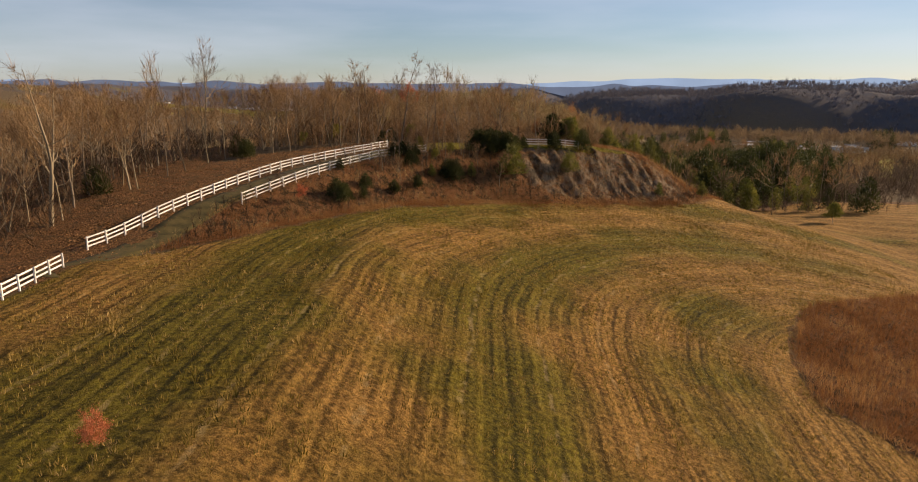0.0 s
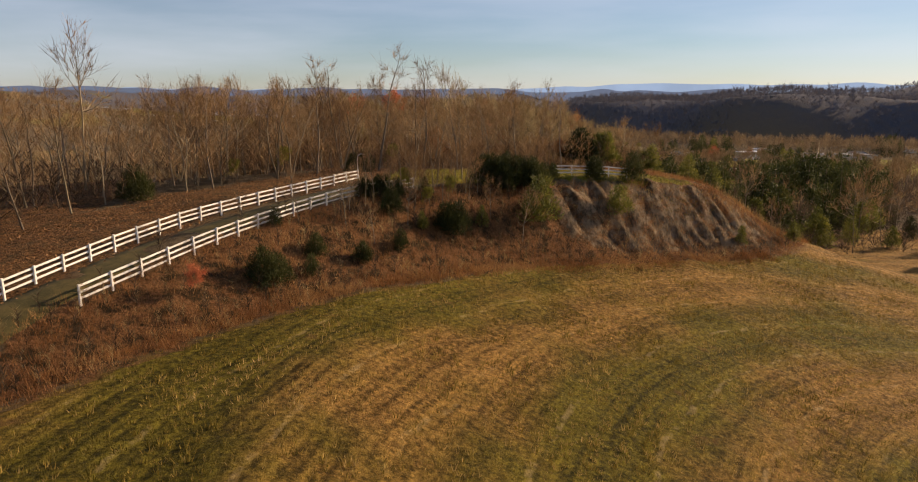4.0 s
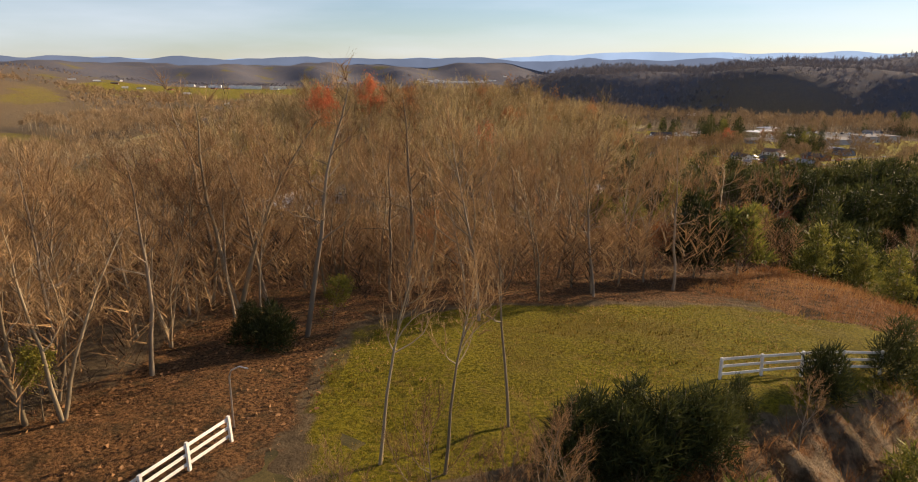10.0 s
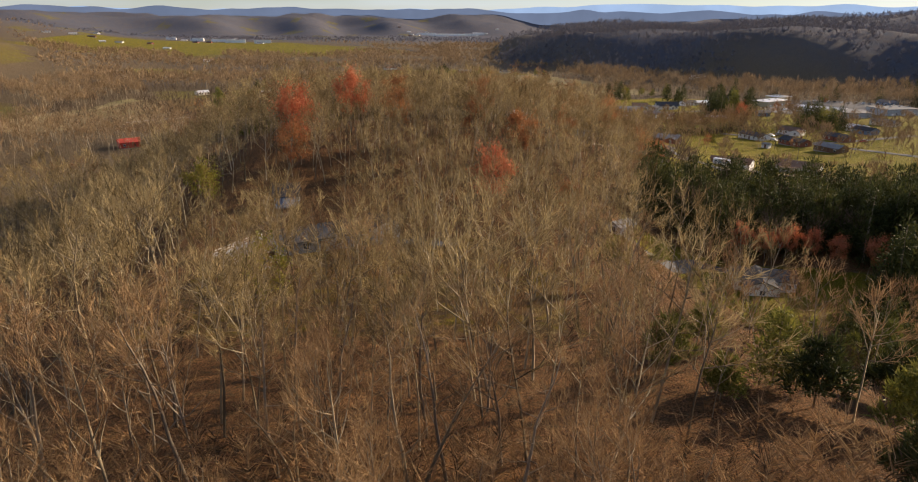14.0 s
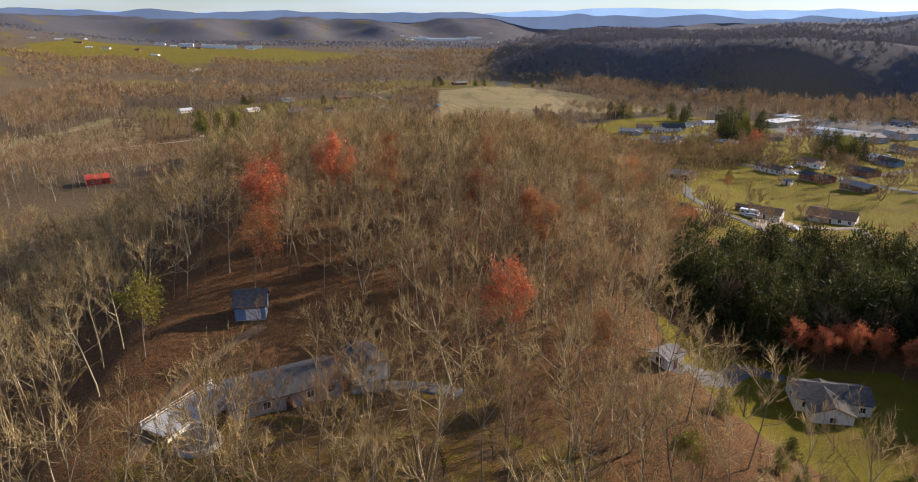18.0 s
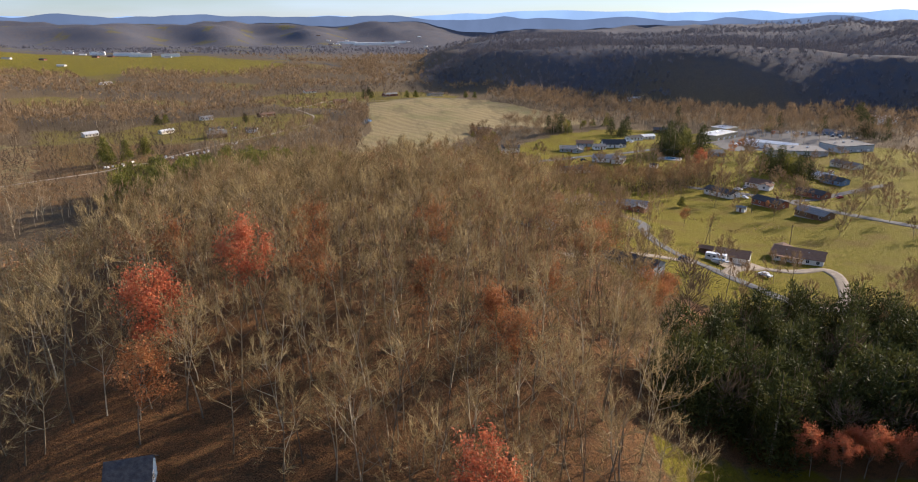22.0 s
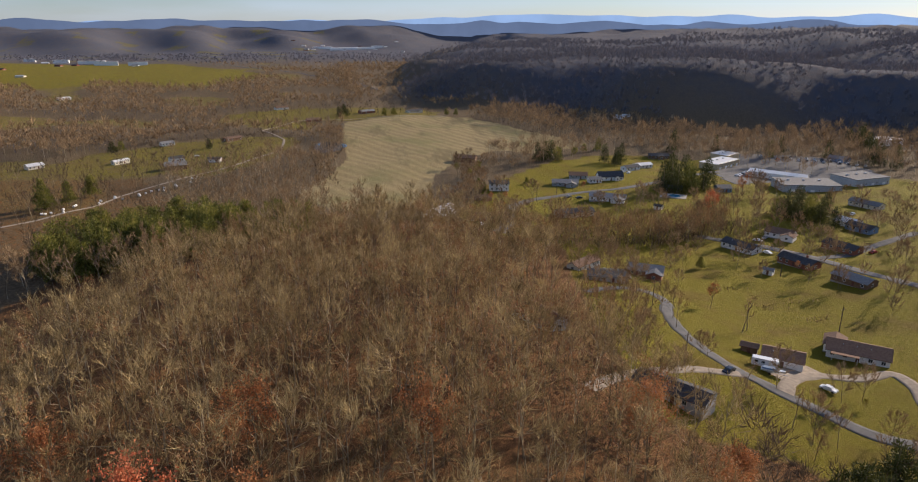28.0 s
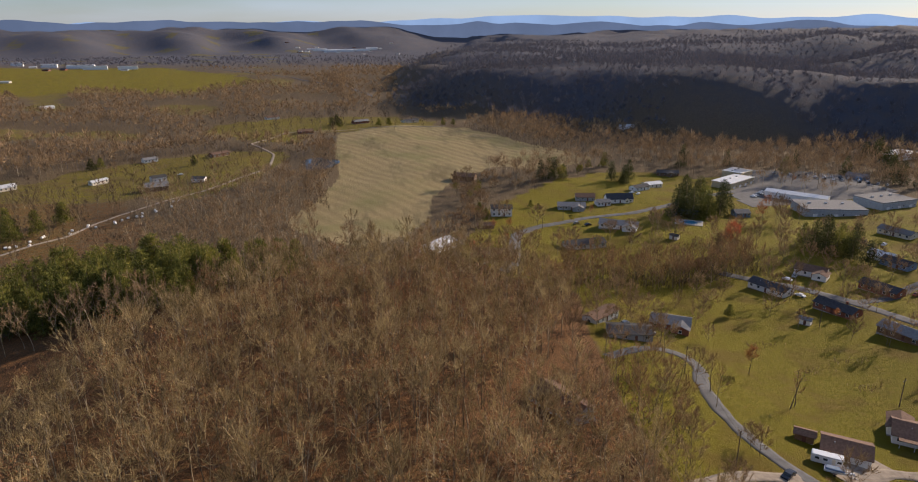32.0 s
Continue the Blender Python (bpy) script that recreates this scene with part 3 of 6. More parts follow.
    for v, f in pieces:
        vs.append(v), fs.append(f + at)
        at += len(v)
    return np.concatenate(vs), np.concatenate(fs)


def slivers(base, tip, width, rng, bend=0.0):
    """Thin pointed blades from base to tip."""
    base, tip = np.asarray(base, float), np.asarray(tip, float)
    d = tip - base
    side = np.cross(d, rng.normal(size=base.shape))
    side /= np.linalg.norm(side, axis=1, keepdims=True) + 1e-9
    w = side * np.reshape(width, (-1, 1))
    v = np.stack([base - w, base + w, tip], 1).reshape(-1, 3)
    return v, np.arange(len(v)).reshape(-1, 3)


def flakes(at, size, rng, flat=0.0):
    """Small leaf sprays: a bent pair of triangles at each place."""
    n = len(at)
    a = rng.normal(size=(n, 3)) * (1, 1, 1 - flat)
    b = np.cross(a, rng.normal(size=(n, 3)))
    a /= np.linalg.norm(a, axis=1, keepdims=True) + 1e-9
    b /= np.linalg.norm(b, axis=1, keepdims=True) + 1e-9
    s = np.reshape(size, (-1, 1)) * rng.uniform(0.6, 1.3, (n, 1))
    c = at + np.cross(a, b) * s * 0.35
    v = np.stack([at - a * s, c + b * s * 0.6, at + a * s, c - b * s * 0.6], 1).reshape(-1, 3)
    i = np.arange(4 * n).reshape(-1, 4)
    return v, np.concatenate([i[:, :3], i[:, [0, 2, 3]]])


def bent(start, way, length, n, rng, lift=0.25, wander=0.16):
    pts, d, p = [np.array(start, float)], np.array(way, float), np.array(start, float)
    for k in range(n):
        d = d + rng.normal(size=3) * wander + (0, 0, lift / n)
        d /= np.linalg.norm(d)
        p = p + d * length / n
        pts.append(p)
    return np.array(pts)


def bare_tree(seed, H, sides=6, limbs=13, subs=5, twigs=6, crown=0.42, spread=0.30, twig_w=0.02, lean=0.05, stems=1):
    """A leafless broadleaf: (trunk and limbs), (twigs), and the twig tips for leaves."""
    rng = np.random.RandomState(seed)
    wood, fine, tips = [], [], []
    r0 = H * 0.0118
    for s in range(stems):
        lean_way = np.array([rng.normal() * lean, rng.normal() * lean, 1.0])
        if stems > 1:
            lean_way += np.array([math.cos(6.28 * s / stems + seed), math.sin(6.28 * s / stems + seed), 0]) * 0.16
        hh = H * rng.uniform(0.85, 1.0) if stems > 1 else H
        trunk = bent((0, 0, -0.6), lean_way / np.linalg.norm(lean_way), hh + 0.6, 9, rng, 0.1, 0.075)
        wood.append(tube(trunk if twigs else trunk[::3], (np.linspace(1, 0.10, 10) ** 0.8 * r0)[:: 1 if twigs else 3], sides))
        for k in range(limbs):
            f = crown + (1 - crown) * (k + rng.uniform(0, 0.9)) / limbs
            q = f * 9
            i = min(8, int(q))
            at = trunk[i] + (trunk[i + 1] - trunk[i]) * (q - i)
            a = k * 2.4 + rng.uniform(-0.5, 0.5)
            reach = hh * spread * (1.15 - 0.75 * (f - crown) / (1 - crown)) * rng.uniform(0.7, 1.15)
            up = rng.uniform(0.55, 1.1)
            way = np.array([math.cos(a), math.sin(a), up])
            limb = bent(at, way / np.linalg.norm(way), reach, 4, rng, 0.5, 0.26)
            lr = r0 * 0.42 * (1.05 - f) + 0.022
            wood.append(tube(limb if twigs else limb[::2], np.linspace(1, 0.25, 5 if twigs else 3) * lr, 3))
            for j in range(subs):
                g = rng.uniform(0.25, 1.0) * 3.99
                m = int(g)
                b = limb[m] + (limb[m + 1] - limb[m]) * (g - m)
                w2 = limb[m + 1] - limb[m]
                w2 = w2 / np.linalg.norm(w2) + rng.normal(size=3) * 0.55 + (0, 0, 0.25)
                ln = reach * rng.uniform(0.28, 0.5)
                sub = bent(b, w2 / np.linalg.norm(w2), ln, 3, rng, 0.35, 0.22)
                if twigs:
                    fine.append(slivers(sub[:-1], sub[1:] + (sub[1:] - sub[:-1]) * 0.15, np.array([1, 0.7, 0.45]) * lr * 0.32, rng))
                    u = rng.uniform(0.15, 1, twigs) * 2.99
                    m2 = u.astype(int)
                    tb = sub[m2] + (sub[m2 + 1] - sub[m2]) * (u - m2)[:, None]
                    td = (sub[m2 + 1] - sub[m2]) / (np.linalg.norm(sub[m2 + 1] - sub[m2], axis=1, keepdims=True)) + rng.normal(size=(twigs, 3)) * 0.6 + (0, 0, 0.2)
                    tt = tb + td * rng.uniform(0.5, 1.3, (twigs, 1)) * H / 20
                    fine.append(slivers(tb, tt, twig_w, rng))
                    tips.append(tt)
                else:
                    fine.append(slivers(sub[:1], sub[-1:], twig_w * 1.3, rng))
                    for q2 in (0, 1, 1, 2):
                        fine.append(slivers(sub[q2 : q2 + 1], sub[q2 : q2 + 1] + (sub[2] - sub[0]) * 0.6 + rng.normal(size=3) * 0.55 + (0, 0, 0.6), twig_w, rng))
                    tips.append(sub[1:])
    return joined(wood), joined(fine), np.concatenate(tips)


def brush_tree(seed, H, blades=16, thick=0.012):
    """A leafless tree a long way off: a stem and a spray of blades."""
    rng = np.random.RandomState(seed)
    z = rng.uniform(0.2, 0.8, blades)
    base = np.stack([0 * z, 0 * z, z * H], 1)
    a = rng.uniform(0, 6.28, blades)
    reach = H * rng.uniform(0.12, 0.36, blades)
    tip = base + np.stack([np.cos(a) * reach, np.sin(a) * reach, H * rng.uniform(0.15, 0.38, blades)], 1)
    tip[:, 2] = np.minimum(tip[:, 2], H * rng.uniform(0.85, 1.08, blades))
    stem = tube([(0, 0, -1), (0, 0, H * 0.55), (rng.normal() * 0.3, rng.normal() * 0.3, H)], [H * 0.011, H * 0.009, 0.03], 3)
    return stem, slivers(base, tip, H * thick, rng), tip


def dome_tree(seed, H, n=60, long=0.14, thick=0.01):
    """A leafless tree a long way off: a stem under a rounded crown of short twig sprays."""
    rng = np.random.RandomState(seed)
    d = rng.normal(size=(n, 3)) + (0, 0, 0.5)
    d /= np.linalg.norm(d, axis=1, keepdims=True)
    at = (0, 0, 0.60 * H) + d * (0.27, 0.27, 0.33) * H * rng.uniform(0.3, 1.0, (n, 1))
    out = d * 0.7 + rng.normal(size=(n, 3)) * 0.35 + (0, 0, 0.6)
    stem = tube([(0, 0, -1), (0, 0, H * 0.5), (rng.normal() * 0.3, rng.normal() * 0.3, H * 0.9)], [H * 0.011, H * 0.009, 0.03], 3)
    tip = at + out * long * H
    return stem, slivers(at - out * 0.3 * long * H, tip, H * thick, rng), tip


def vase_tree(seed, H, sides=3, limbs=9, subs=5, twigs=4, twig_w=0.036, low=0.44, width=0.25, stems=1):
    """A leafless broadleaf with a bare bole and a rounded, fanned crown: (wood), (twigs), twig tips."""
    rng = np.random.RandomState(seed)
    wood, fine, tips = [], [], []
    r0 = H * 0.0092
    for st in range(stems):
        way = np.array([rng.normal() * 0.05, rng.normal() * 0.05, 1.0])
        if stems > 1:
            way += np.array([math.cos(3.1 * st + seed), math.sin(3.1 * st + seed), 0]) * 0.15
        trunk = bent((0, 0, -0.8), way / np.linalg.norm(way), H * 0.86 + 0.8, 5, rng, 0.1, 0.06)
        wood.append(tube(trunk, np.linspace(1, 0.16, 6) ** 0.8 * r0, sides))
        heart = trunk[-1] * (1, 1, 0) + (0, 0, H * rng.uniform(0.66, 0.72))
        for k in range(limbs):
            f = low + (0.84 - low) * (k + rng.uniform(0, 0.9)) / limbs
            q = f / 0.86 * 4.99
            i = min(4, int(q))
            at = trunk[i] + (trunk[i + 1] - trunk[i]) * (q - i)
            a = k * 2.4 + rng.uniform(-0.5, 0.5)
            e = -0.25 + 1.6 * (k + 0.5) / limbs + rng.normal() * 0.2
            w = width * H * rng.uniform(0.75, 1.2)
            goal = heart + (math.cos(a) * math.cos(e) * w, math.sin(a) * math.cos(e) * w, math.sin(e) * 0.30 * H)
            goal[2] = max(goal[2], at[2] + 0.06 * H)
            d = goal - at
            ctrl = at + d * (0.62, 0.62, 0.36) + rng.normal(size=3) * 0.045 * H
            u = np.linspace(0, 1, 5)[:, None]
            limb = at * (1 - u) ** 2 + ctrl * 2 * u * (1 - u) + goal * u ** 2
            lr = r0 * 0.58 * (1.12 - f) + 0.014
            wood.append(tube(limb if sides > 3 else limb[[0, 2, 4]], np.linspace(1, 0.2, 5)[:: 1 if sides > 3 else 2] * lr, 3))
            for j in range(subs):
                g = rng.uniform(0.3, 1.0) * 3.99
                m = int(g)
                b = limb[m] + (limb[m + 1] - limb[m]) * (g - m)
                w2 = limb[m + 1] - limb[m]
                out = b - heart
                w2 = w2 / np.linalg.norm(w2) + rng.normal(size=3) * 0.5 + out / (np.linalg.norm(out) + 1e-6) * 0.35 + (0, 0, 0.3)
                sub = bent(b, w2 / np.linalg.norm(w2), H * rng.uniform(0.09, 0.16), 2, rng, 0.35, 0.2)
                fine.append(slivers(sub[:-1], sub[1:] + (sub[1:] - sub[:-1]) * 0.15, np.array([1, 0.7]) * max(lr * 0.4, twig_w), rng))
                u2 = rng.uniform(0.2, 1, twigs) * 1.99
                m2 = u2.astype(int)
                tb = sub[m2] + (sub[m2 + 1] - sub[m2]) * (u2 - m2)[:, None]
                td = (sub[2] - sub[0]) / np.linalg.norm(sub[2] - sub[0]) + rng.normal(size=(twigs, 3)) * 0.55 + (0, 0, 0.25)
                tt = tb + td * rng.uniform(0.5, 1.2, (twigs, 1)) * H * 0.055
                fine.append(slivers(tb, tt, twig_w, rng))
                tips.append(tt)
    return joined(wood), joined(fine), np.concatenate(tips)


def bushy(seed, H, R, lobes=16, n=1500, point=0.7, low=0.06, flat=0.7, spray=0.2, thin=0.22):
    """An evergreen of many overlapping lumps of needle sprays: (stem), (sprays)."""
    rng = np.random.RandomState(seed)
    wood = [tube([(0, 0, -0.5), (rng.normal() * 0.02 * H, 0, H * 0.5), (0, 0, H * 0.95)], [H * 0.015, H * 0.010, 0.02], 5)]
    f = np.clip(low + (0.96 - low) * (np.arange(lobes) + rng.uniform(-0.4, 0.4, lobes)) / lobes, 0.02, 0.97)
    ang = np.arange(lobes) * 2.4 + rng.uniform(-0.6, 0.6, lobes)
    env = R * (1 - f) ** point * rng.uniform(0.75, 1.25, lobes)
    mid = np.stack([np.cos(ang) * env * 0.6, np.sin(ang) * env * 0.6, f * H * 0.96], 1)
    rad = (0.16 + 0.42 * (1 - f) ** 0.8) * R * rng.uniform(0.8, 1.25, lobes)
    for c, hgt in zip(mid, f):
        if flat < 0.6:
            wood.append(tube([(0, 0, hgt * H * 0.9), tuple(c)], [0.004 * H, 0.015], 3))
    w = rad ** 2 / (rad ** 2).sum()
    k = rng.choice(lobes, n, p=w)
    d = rng.normal(size=(n, 3)) + (0, 0, 0.35)
    d /= np.linalg.norm(d, axis=1, keepdims=True)
    p = mid[k] + d * (rad[k] * rng.uniform(0.55, 1.08, n))[:, None] * (1, 1, flat)
    p[:, 2] = np.maximum(p[:, 2], 0.05)
    out = d * 0.75 + rng.normal(size=(n, 3)) * 0.4 + (0, 0, 0.4)
    s = spray * R * rng.uniform(0.5, 1.3, (n, 1))
    return joined(wood), slivers(p - out * s * 0.3, p + out * s, s[:, 0] * thin, rng)


def scatter(template, spots, seed, zs=None, tall=(0.75, 1.2), sink=0.0):
    """Copies of a (corners, triangles) template, turned and sized at random, as one."""
    v, f = template
    rng = np.random.RandomState(seed)
    n = len(spots)
    a = rng.uniform(0, 6.28, n)
    s = rng.uniform(*tall, n)
    wide = s * rng.uniform(0.85, 1.15, n)
    c, si = np.cos(a), np.sin(a)
    x = (v[None, :, 0] * c[:, None] - v[None, :, 1] * si[:, None]) * wide[:, None] + spots[:, None, 0]
    y = (v[None, :, 0] * si[:, None] + v[None, :, 1] * c[:, None]) * wide[:, None] + spots[:, None, 1]
    z = v[None, :, 2] * s[:, None] + (land(spots[:, 0], spots[:, 1]) if zs is None else zs)[:, None] - sink
    return np.stack([x, y, z], -1).reshape(-1, 3), (f[None] + (np.arange(n) * len(v))[:, None, None]).reshape(-1, 3)


def spots_in(poly, gap, seed, keep=1.0):
    """Uneven places inside an outline, about gap metres apart."""
    rng = np.random.RandomState(seed)
    p = np.array(poly, float)
    gx, gy = np.meshgrid(np.arange(p[:, 0].min(), p[:, 0].max(), gap), np.arange(p[:, 1].min(), p[:, 1].max(), gap))
    at = np.stack([gx.ravel(), gy.ravel()], 1) + rng.uniform(-0.48, 0.48, (gx.size, 2)) * gap
    at = at[inside(poly, at[:, 0], at[:, 1])]
    return at[rng.uniform(size=len(at)) < keep]


def clear_of(at, polys):
    for p in polys:
        at = at[~inside(p, at[:, 0], at[:, 1])]
    return at


def stuff(name, pieces, mats, label, category):
    """Many pieces as one uncountable thing. pieces: (corners, triangles, material number)."""
    v, f = joined([(a, b) for a, b, _ in pieces])
    idx = np.concatenate([np.full(len(b), m) for _, b, m in pieces])
    return tagged(new(name, raw_mesh(name, v, f, mats, idx)), label, category, kind="stuff")


def part(name, me, parent, label="", at=None):
    ob = new(name, me)
    ob.parent = parent
    if at is not None:
        ob.matrix_basis = at
    if label:
        ob["label"] = label
    return ob


def tree_thing(name, parts, x, y, turn, size, label, category="tree", group="", sink=0.0, tilt=0.0):
    """An Empty at the foot with its parts; parts: (name, mesh, label)."""
    ob = new(name)
    ob.matrix_basis = pose(x, y, float(land(x, y)) - sink, tilt, 0, turn) @ Matrix.Scale(size, 4)
    for pn, me, pl in parts:
        part(pn, me, ob, pl)
    return tagged(ob, label, category, group)


rng = np.random.RandomState(5)
near_kinds = []
for k, (H, limbs, low, width, stems, bark) in enumerate([(20, 12, 0.40, 0.24, 1, BARK_DARK), (18, 12, 0.44, 0.25, 1, BARK), (20, 9, 0.42, 0.22, 2, BARK), (16, 12, 0.32, 0.27, 1, BARK_DARK), (19, 12, 0.46, 0.23, 1, BARK_DARK), (14, 11, 0.30, 0.27, 1, BARK)]):
    if k % 2 == 0:
        wood, fine, tips = bare_tree(20 + k, H, 6, 13 if stems == 1 else 9, 6, 10, low, 0.21, 0.018, 0.06, stems)
    else:
        wood, fine, tips = vase_tree(20 + k, H, 5, limbs, 8, 12, 0.018, low, width * 0.8, stems)
    near_kinds.append((H, raw_mesh("trunk", *wood, [bark]), raw_mesh("crown", *fine, [TWIG_NEAR]), tips))
mid_kinds = [vase_tree(60 + k, H, 3, 9, 6, 9, 0.045, low, wd) for k, (H, low, wd) in enumerate([(19, 0.46, 0.24), (17, 0.42, 0.26), (21, 0.5, 0.22), (15, 0.36, 0.28), (18, 0.46, 0.25)])]
fine_kinds = [vase_tree(65 + k, H, 3, 9, 7, 11, 0.026, low, wd) for k, (H, low, wd) in enumerate([(19, 0.42, 0.24), (17, 0.40, 0.26), (20, 0.45, 0.22), (16, 0.34, 0.27), (18, 0.4, 0.25)])]
light_kinds = [vase_tree(70 + k, H, 3, 6, 6, 9, 0.065, 0.34, wd) for k, (H, wd) in enumerate([(17, 0.22), (15, 0.26), (18, 0.2)])]
far_kinds = [dome_tree(80 + k, H, 26, 0.17, 0.026) for k, H in enumerate((12, 14, 10, 13))]
middle_kinds = [dome_tree(90 + k, H, 120, 0.12, 0.007) for k, H in enumerate((16, 18, 13))]

SLOPE = [(36, 178), (70, 160), (112, 176), (122, 250), (96, 250), (60, 250), (40, 240)]
WOODS_EDGE = [(-13, 142.6), (-19, 137), (-19.5, 127), (-25.5, 119), (-31.5, 112), (-37, 102), (-40, 90), (-41, 80), (-39, 62), (-38.5, 20), (-64, 20), (-64, 150), (-40, 175), (36, 178), (36, 164), (24, 151), (18, 148.5), (10, 145), (0, 143)]
WOODS_LEFT = [(-52, 20), (-49, 60), (-60, 30), (-60, 150), (-40, 176), (-20, 240), (-52, 238), (-55, 300), (-48, 345), (-90, 420), (-160, 400), (-160, 20)]
WOODS_RIDGE = [(-42, 174), (38, 172), (40, 200), (34, 250), (36, 296), (50, 306), (58, 330), (70, 356), (60, 410), (44, 440), (64, 470), (86, 520), (74, 560), (44, 586), (4, 570), (-34, 556), (-62, 500), (-84, 410), (-56, 345), (-50, 292), (-34, 250)]
def plot(x, y, r):
    return [(x + r * math.cos(a), y + r * math.sin(a)) for a in (0.4, 1.2, 2.0, 2.8, 3.6, 4.4, 5.2, 6.0)]


OPEN = [CLEARING, VALLEY_YARD, KNOLL_LAWN, plot(52, 431, 10), plot(72, 387, 13), plot(46, 607, 13), plot(71, 590, 14), plot(94, 511, 10)]

# nearest woods, tree by tree
edge = clear_of(spots_in(WOODS_EDGE, 5.2, 31), OPEN)
edge = np.concatenate([spots_in([(-35, 113), (-25.5, 119.5), (-19, 129), (-16, 144), (-36, 142)], 3.8, 44), edge])
edge = clear_of(edge, [[(12, 157), (28, 150), (42, 150), (42, 182), (13, 182)]])
edge = edge[np.argsort(np.hypot(edge[:, 0] + 6, edge[:, 1] - 135))][:190]
inner = clear_of(spots_in([(-38, 172), (36, 172), (34, 250), (30, 300), (-34, 296), (-24, 250)], 9.5, 32, 0.75), OPEN + [THIN_EAST])[:90]
south = spots_in([(-38.5, 28), (-39, 62), (-41, 80), (-40, 90), (-43, 104), (-62, 104), (-62, 28)], 4.4, 46)[:105]
for k, (x, y) in enumerate(np.concatenate([edge, inner, south])):
    H, trunk, crown, tips = near_kinds[rng.randint(6)]
    pale = "pale grey" if trunk.materials[0] is BARK else "grey-brown"
    tall = rng.uniform(8.5, 12.0) if y < 165 else rng.uniform(10.5, 15.5)
    tree_thing("bare_tree", [("trunk", trunk, ""), ("crown", crown, "")], x, y, rng.uniform(360), tall / H, f"leafless {pale} broadleaf tree at the edge of the woods", group="trees of the woods' edge")

# the rest of the wooded ridge
rest = np.concatenate([clear_of(spots_in(WOODS_RIDGE, 6.5, 33), OPEN), clear_of(spots_in(WOODS_LEFT, 7.6, 34), OPEN), spots_in(SLOPE, 12, 39)])
sparse = (inside(THIN, rest[:, 0], rest[:, 1]) | inside(THIN_EAST, rest[:, 0], rest[:, 1])) & (np.random.RandomState(43).uniform(size=len(rest)) < 0.45)
rest = rest[~sparse]
rest = clear_of(rest, [[(14, 151), (26, 150), (34, 166), (15, 166)]])
rest = rest[(rest[:, 0] > -112) | (rest[:, 1] > 280)]
pick = rng.randint(5, size=len(rest))
lowly = ((rest[:, 0] < -38) & (rest[:, 1] < 210)) | ((rest[:, 0] > 42) & (rest[:, 1] < 255)) | ((rest[:, 0] > 17) & (rest[:, 1] < 215))
pieces = []
for k, (wood, fine, tips) in enumerate(mid_kinds):
    at = rest[(pick == k) & lowly]
    for mesh, slot in ((wood, k % 2), (fine, 2)):
        pieces.append((*scatter(mesh, at, 90 + k, tall=(0.5, 0.74)), 4 if slot == 2 else slot))
    wood, fine, tips = fine_kinds[k]
    at = rest[(pick == k) & ~lowly & (rest[:, 1] < 335)]
    for mesh, slot in ((wood, k % 2), (fine, 2)):
        pieces.append((*scatter(mesh, at, 95 + k, tall=(0.72, 1.08)), slot))
    wood, fine, tips = mid_kinds[k]
    at = rest[(pick == k) & ~lowly & (rest[:, 1] >= 335)]
    for mesh, slot in ((wood, k % 2), (fine, 2)):
        pieces.append((*scatter(mesh, at, 100 + k, tall=(0.72, 1.08)), slot))
    leaves = flakes(tips[:: 2], 0.26, np.random.RandomState(k))
    some = at[:: 6]
    pieces.append((*scatter(leaves, some, 300 + k, tall=(0.72, 1.08)), 3))
stuff("bare_woods", pieces, [BARK, BARK_PALE, TWIG, BROWN_LEAF, TWIG_NEAR], "dense leafless brown woods over the ridge", "woods")
# undergrowth
under = np.concatenate([clear_of(spots_in(WOODS_RIDGE, 5.0, 35, 0.7), OPEN), clear_of(spots_in(WOODS_EDGE, 2.6, 36), OPEN), spots_in(WOODS_LEFT, 5, 37), spots_in(SLOPE, 3.2, 40), spots_in([(-38.5, 20), (-39, 62), (-41, 80), (-40, 90), (-37.5, 102), (-33.5, 113), (-60, 113), (-60, 20)], 2.2, 47)])
thicket = np.concatenate([spots_in([(-36, 110), (-25.5, 118.5), (-18.5, 128), (-16, 144), (-36, 142)], 1.5, 45), spots_in([(-14, 143), (0, 143), (10, 144.5), (20, 149), (34, 164), (36, 176), (-40, 176), (-36, 146)], 1.35, 41)])
stuff("undergrowth", [(*scatter(brush_tree(6, 6.0, 26, 0.005)[1], thicket, 42, tall=(0.35, 1.2)), 1), (*scatter(brush_tree(7, 5.0, 20, 0.008)[1], under, 38, tall=(0.35, 1.15)), 0)], [UNDER, TWIG_NEAR], "thin brown saplings and brush under the trees", "undergrowth")

# woods of the valley and of the far hills
rngf = np.random.RandomState(77)
far_at = []
for (x0, x1, y0, y1, gap) in ((-420, 14, 380, 1000, 9), (-700, 30, 1000, 2000, 12), (-900, 900, 1900, 3000, 26), (-2600, -300, 1500, 2900, 32), (120, 1300, 780, 1500, 10.5), (0, 1600, 1300, 2300, 16), (-420, -110, 0, 420, 10), (60, 260, 130, 380, 8), (260, 700, 100, 800, 14)):
    gx, gy = np.meshgrid(np.arange(x0, x1, gap), np.arange(y0, y1, gap))
    far_at.append(np.stack([gx.ravel(), gy.ravel()], 1) + rngf.uniform(-0.5, 0.5, (gx.size, 2)) * gap)
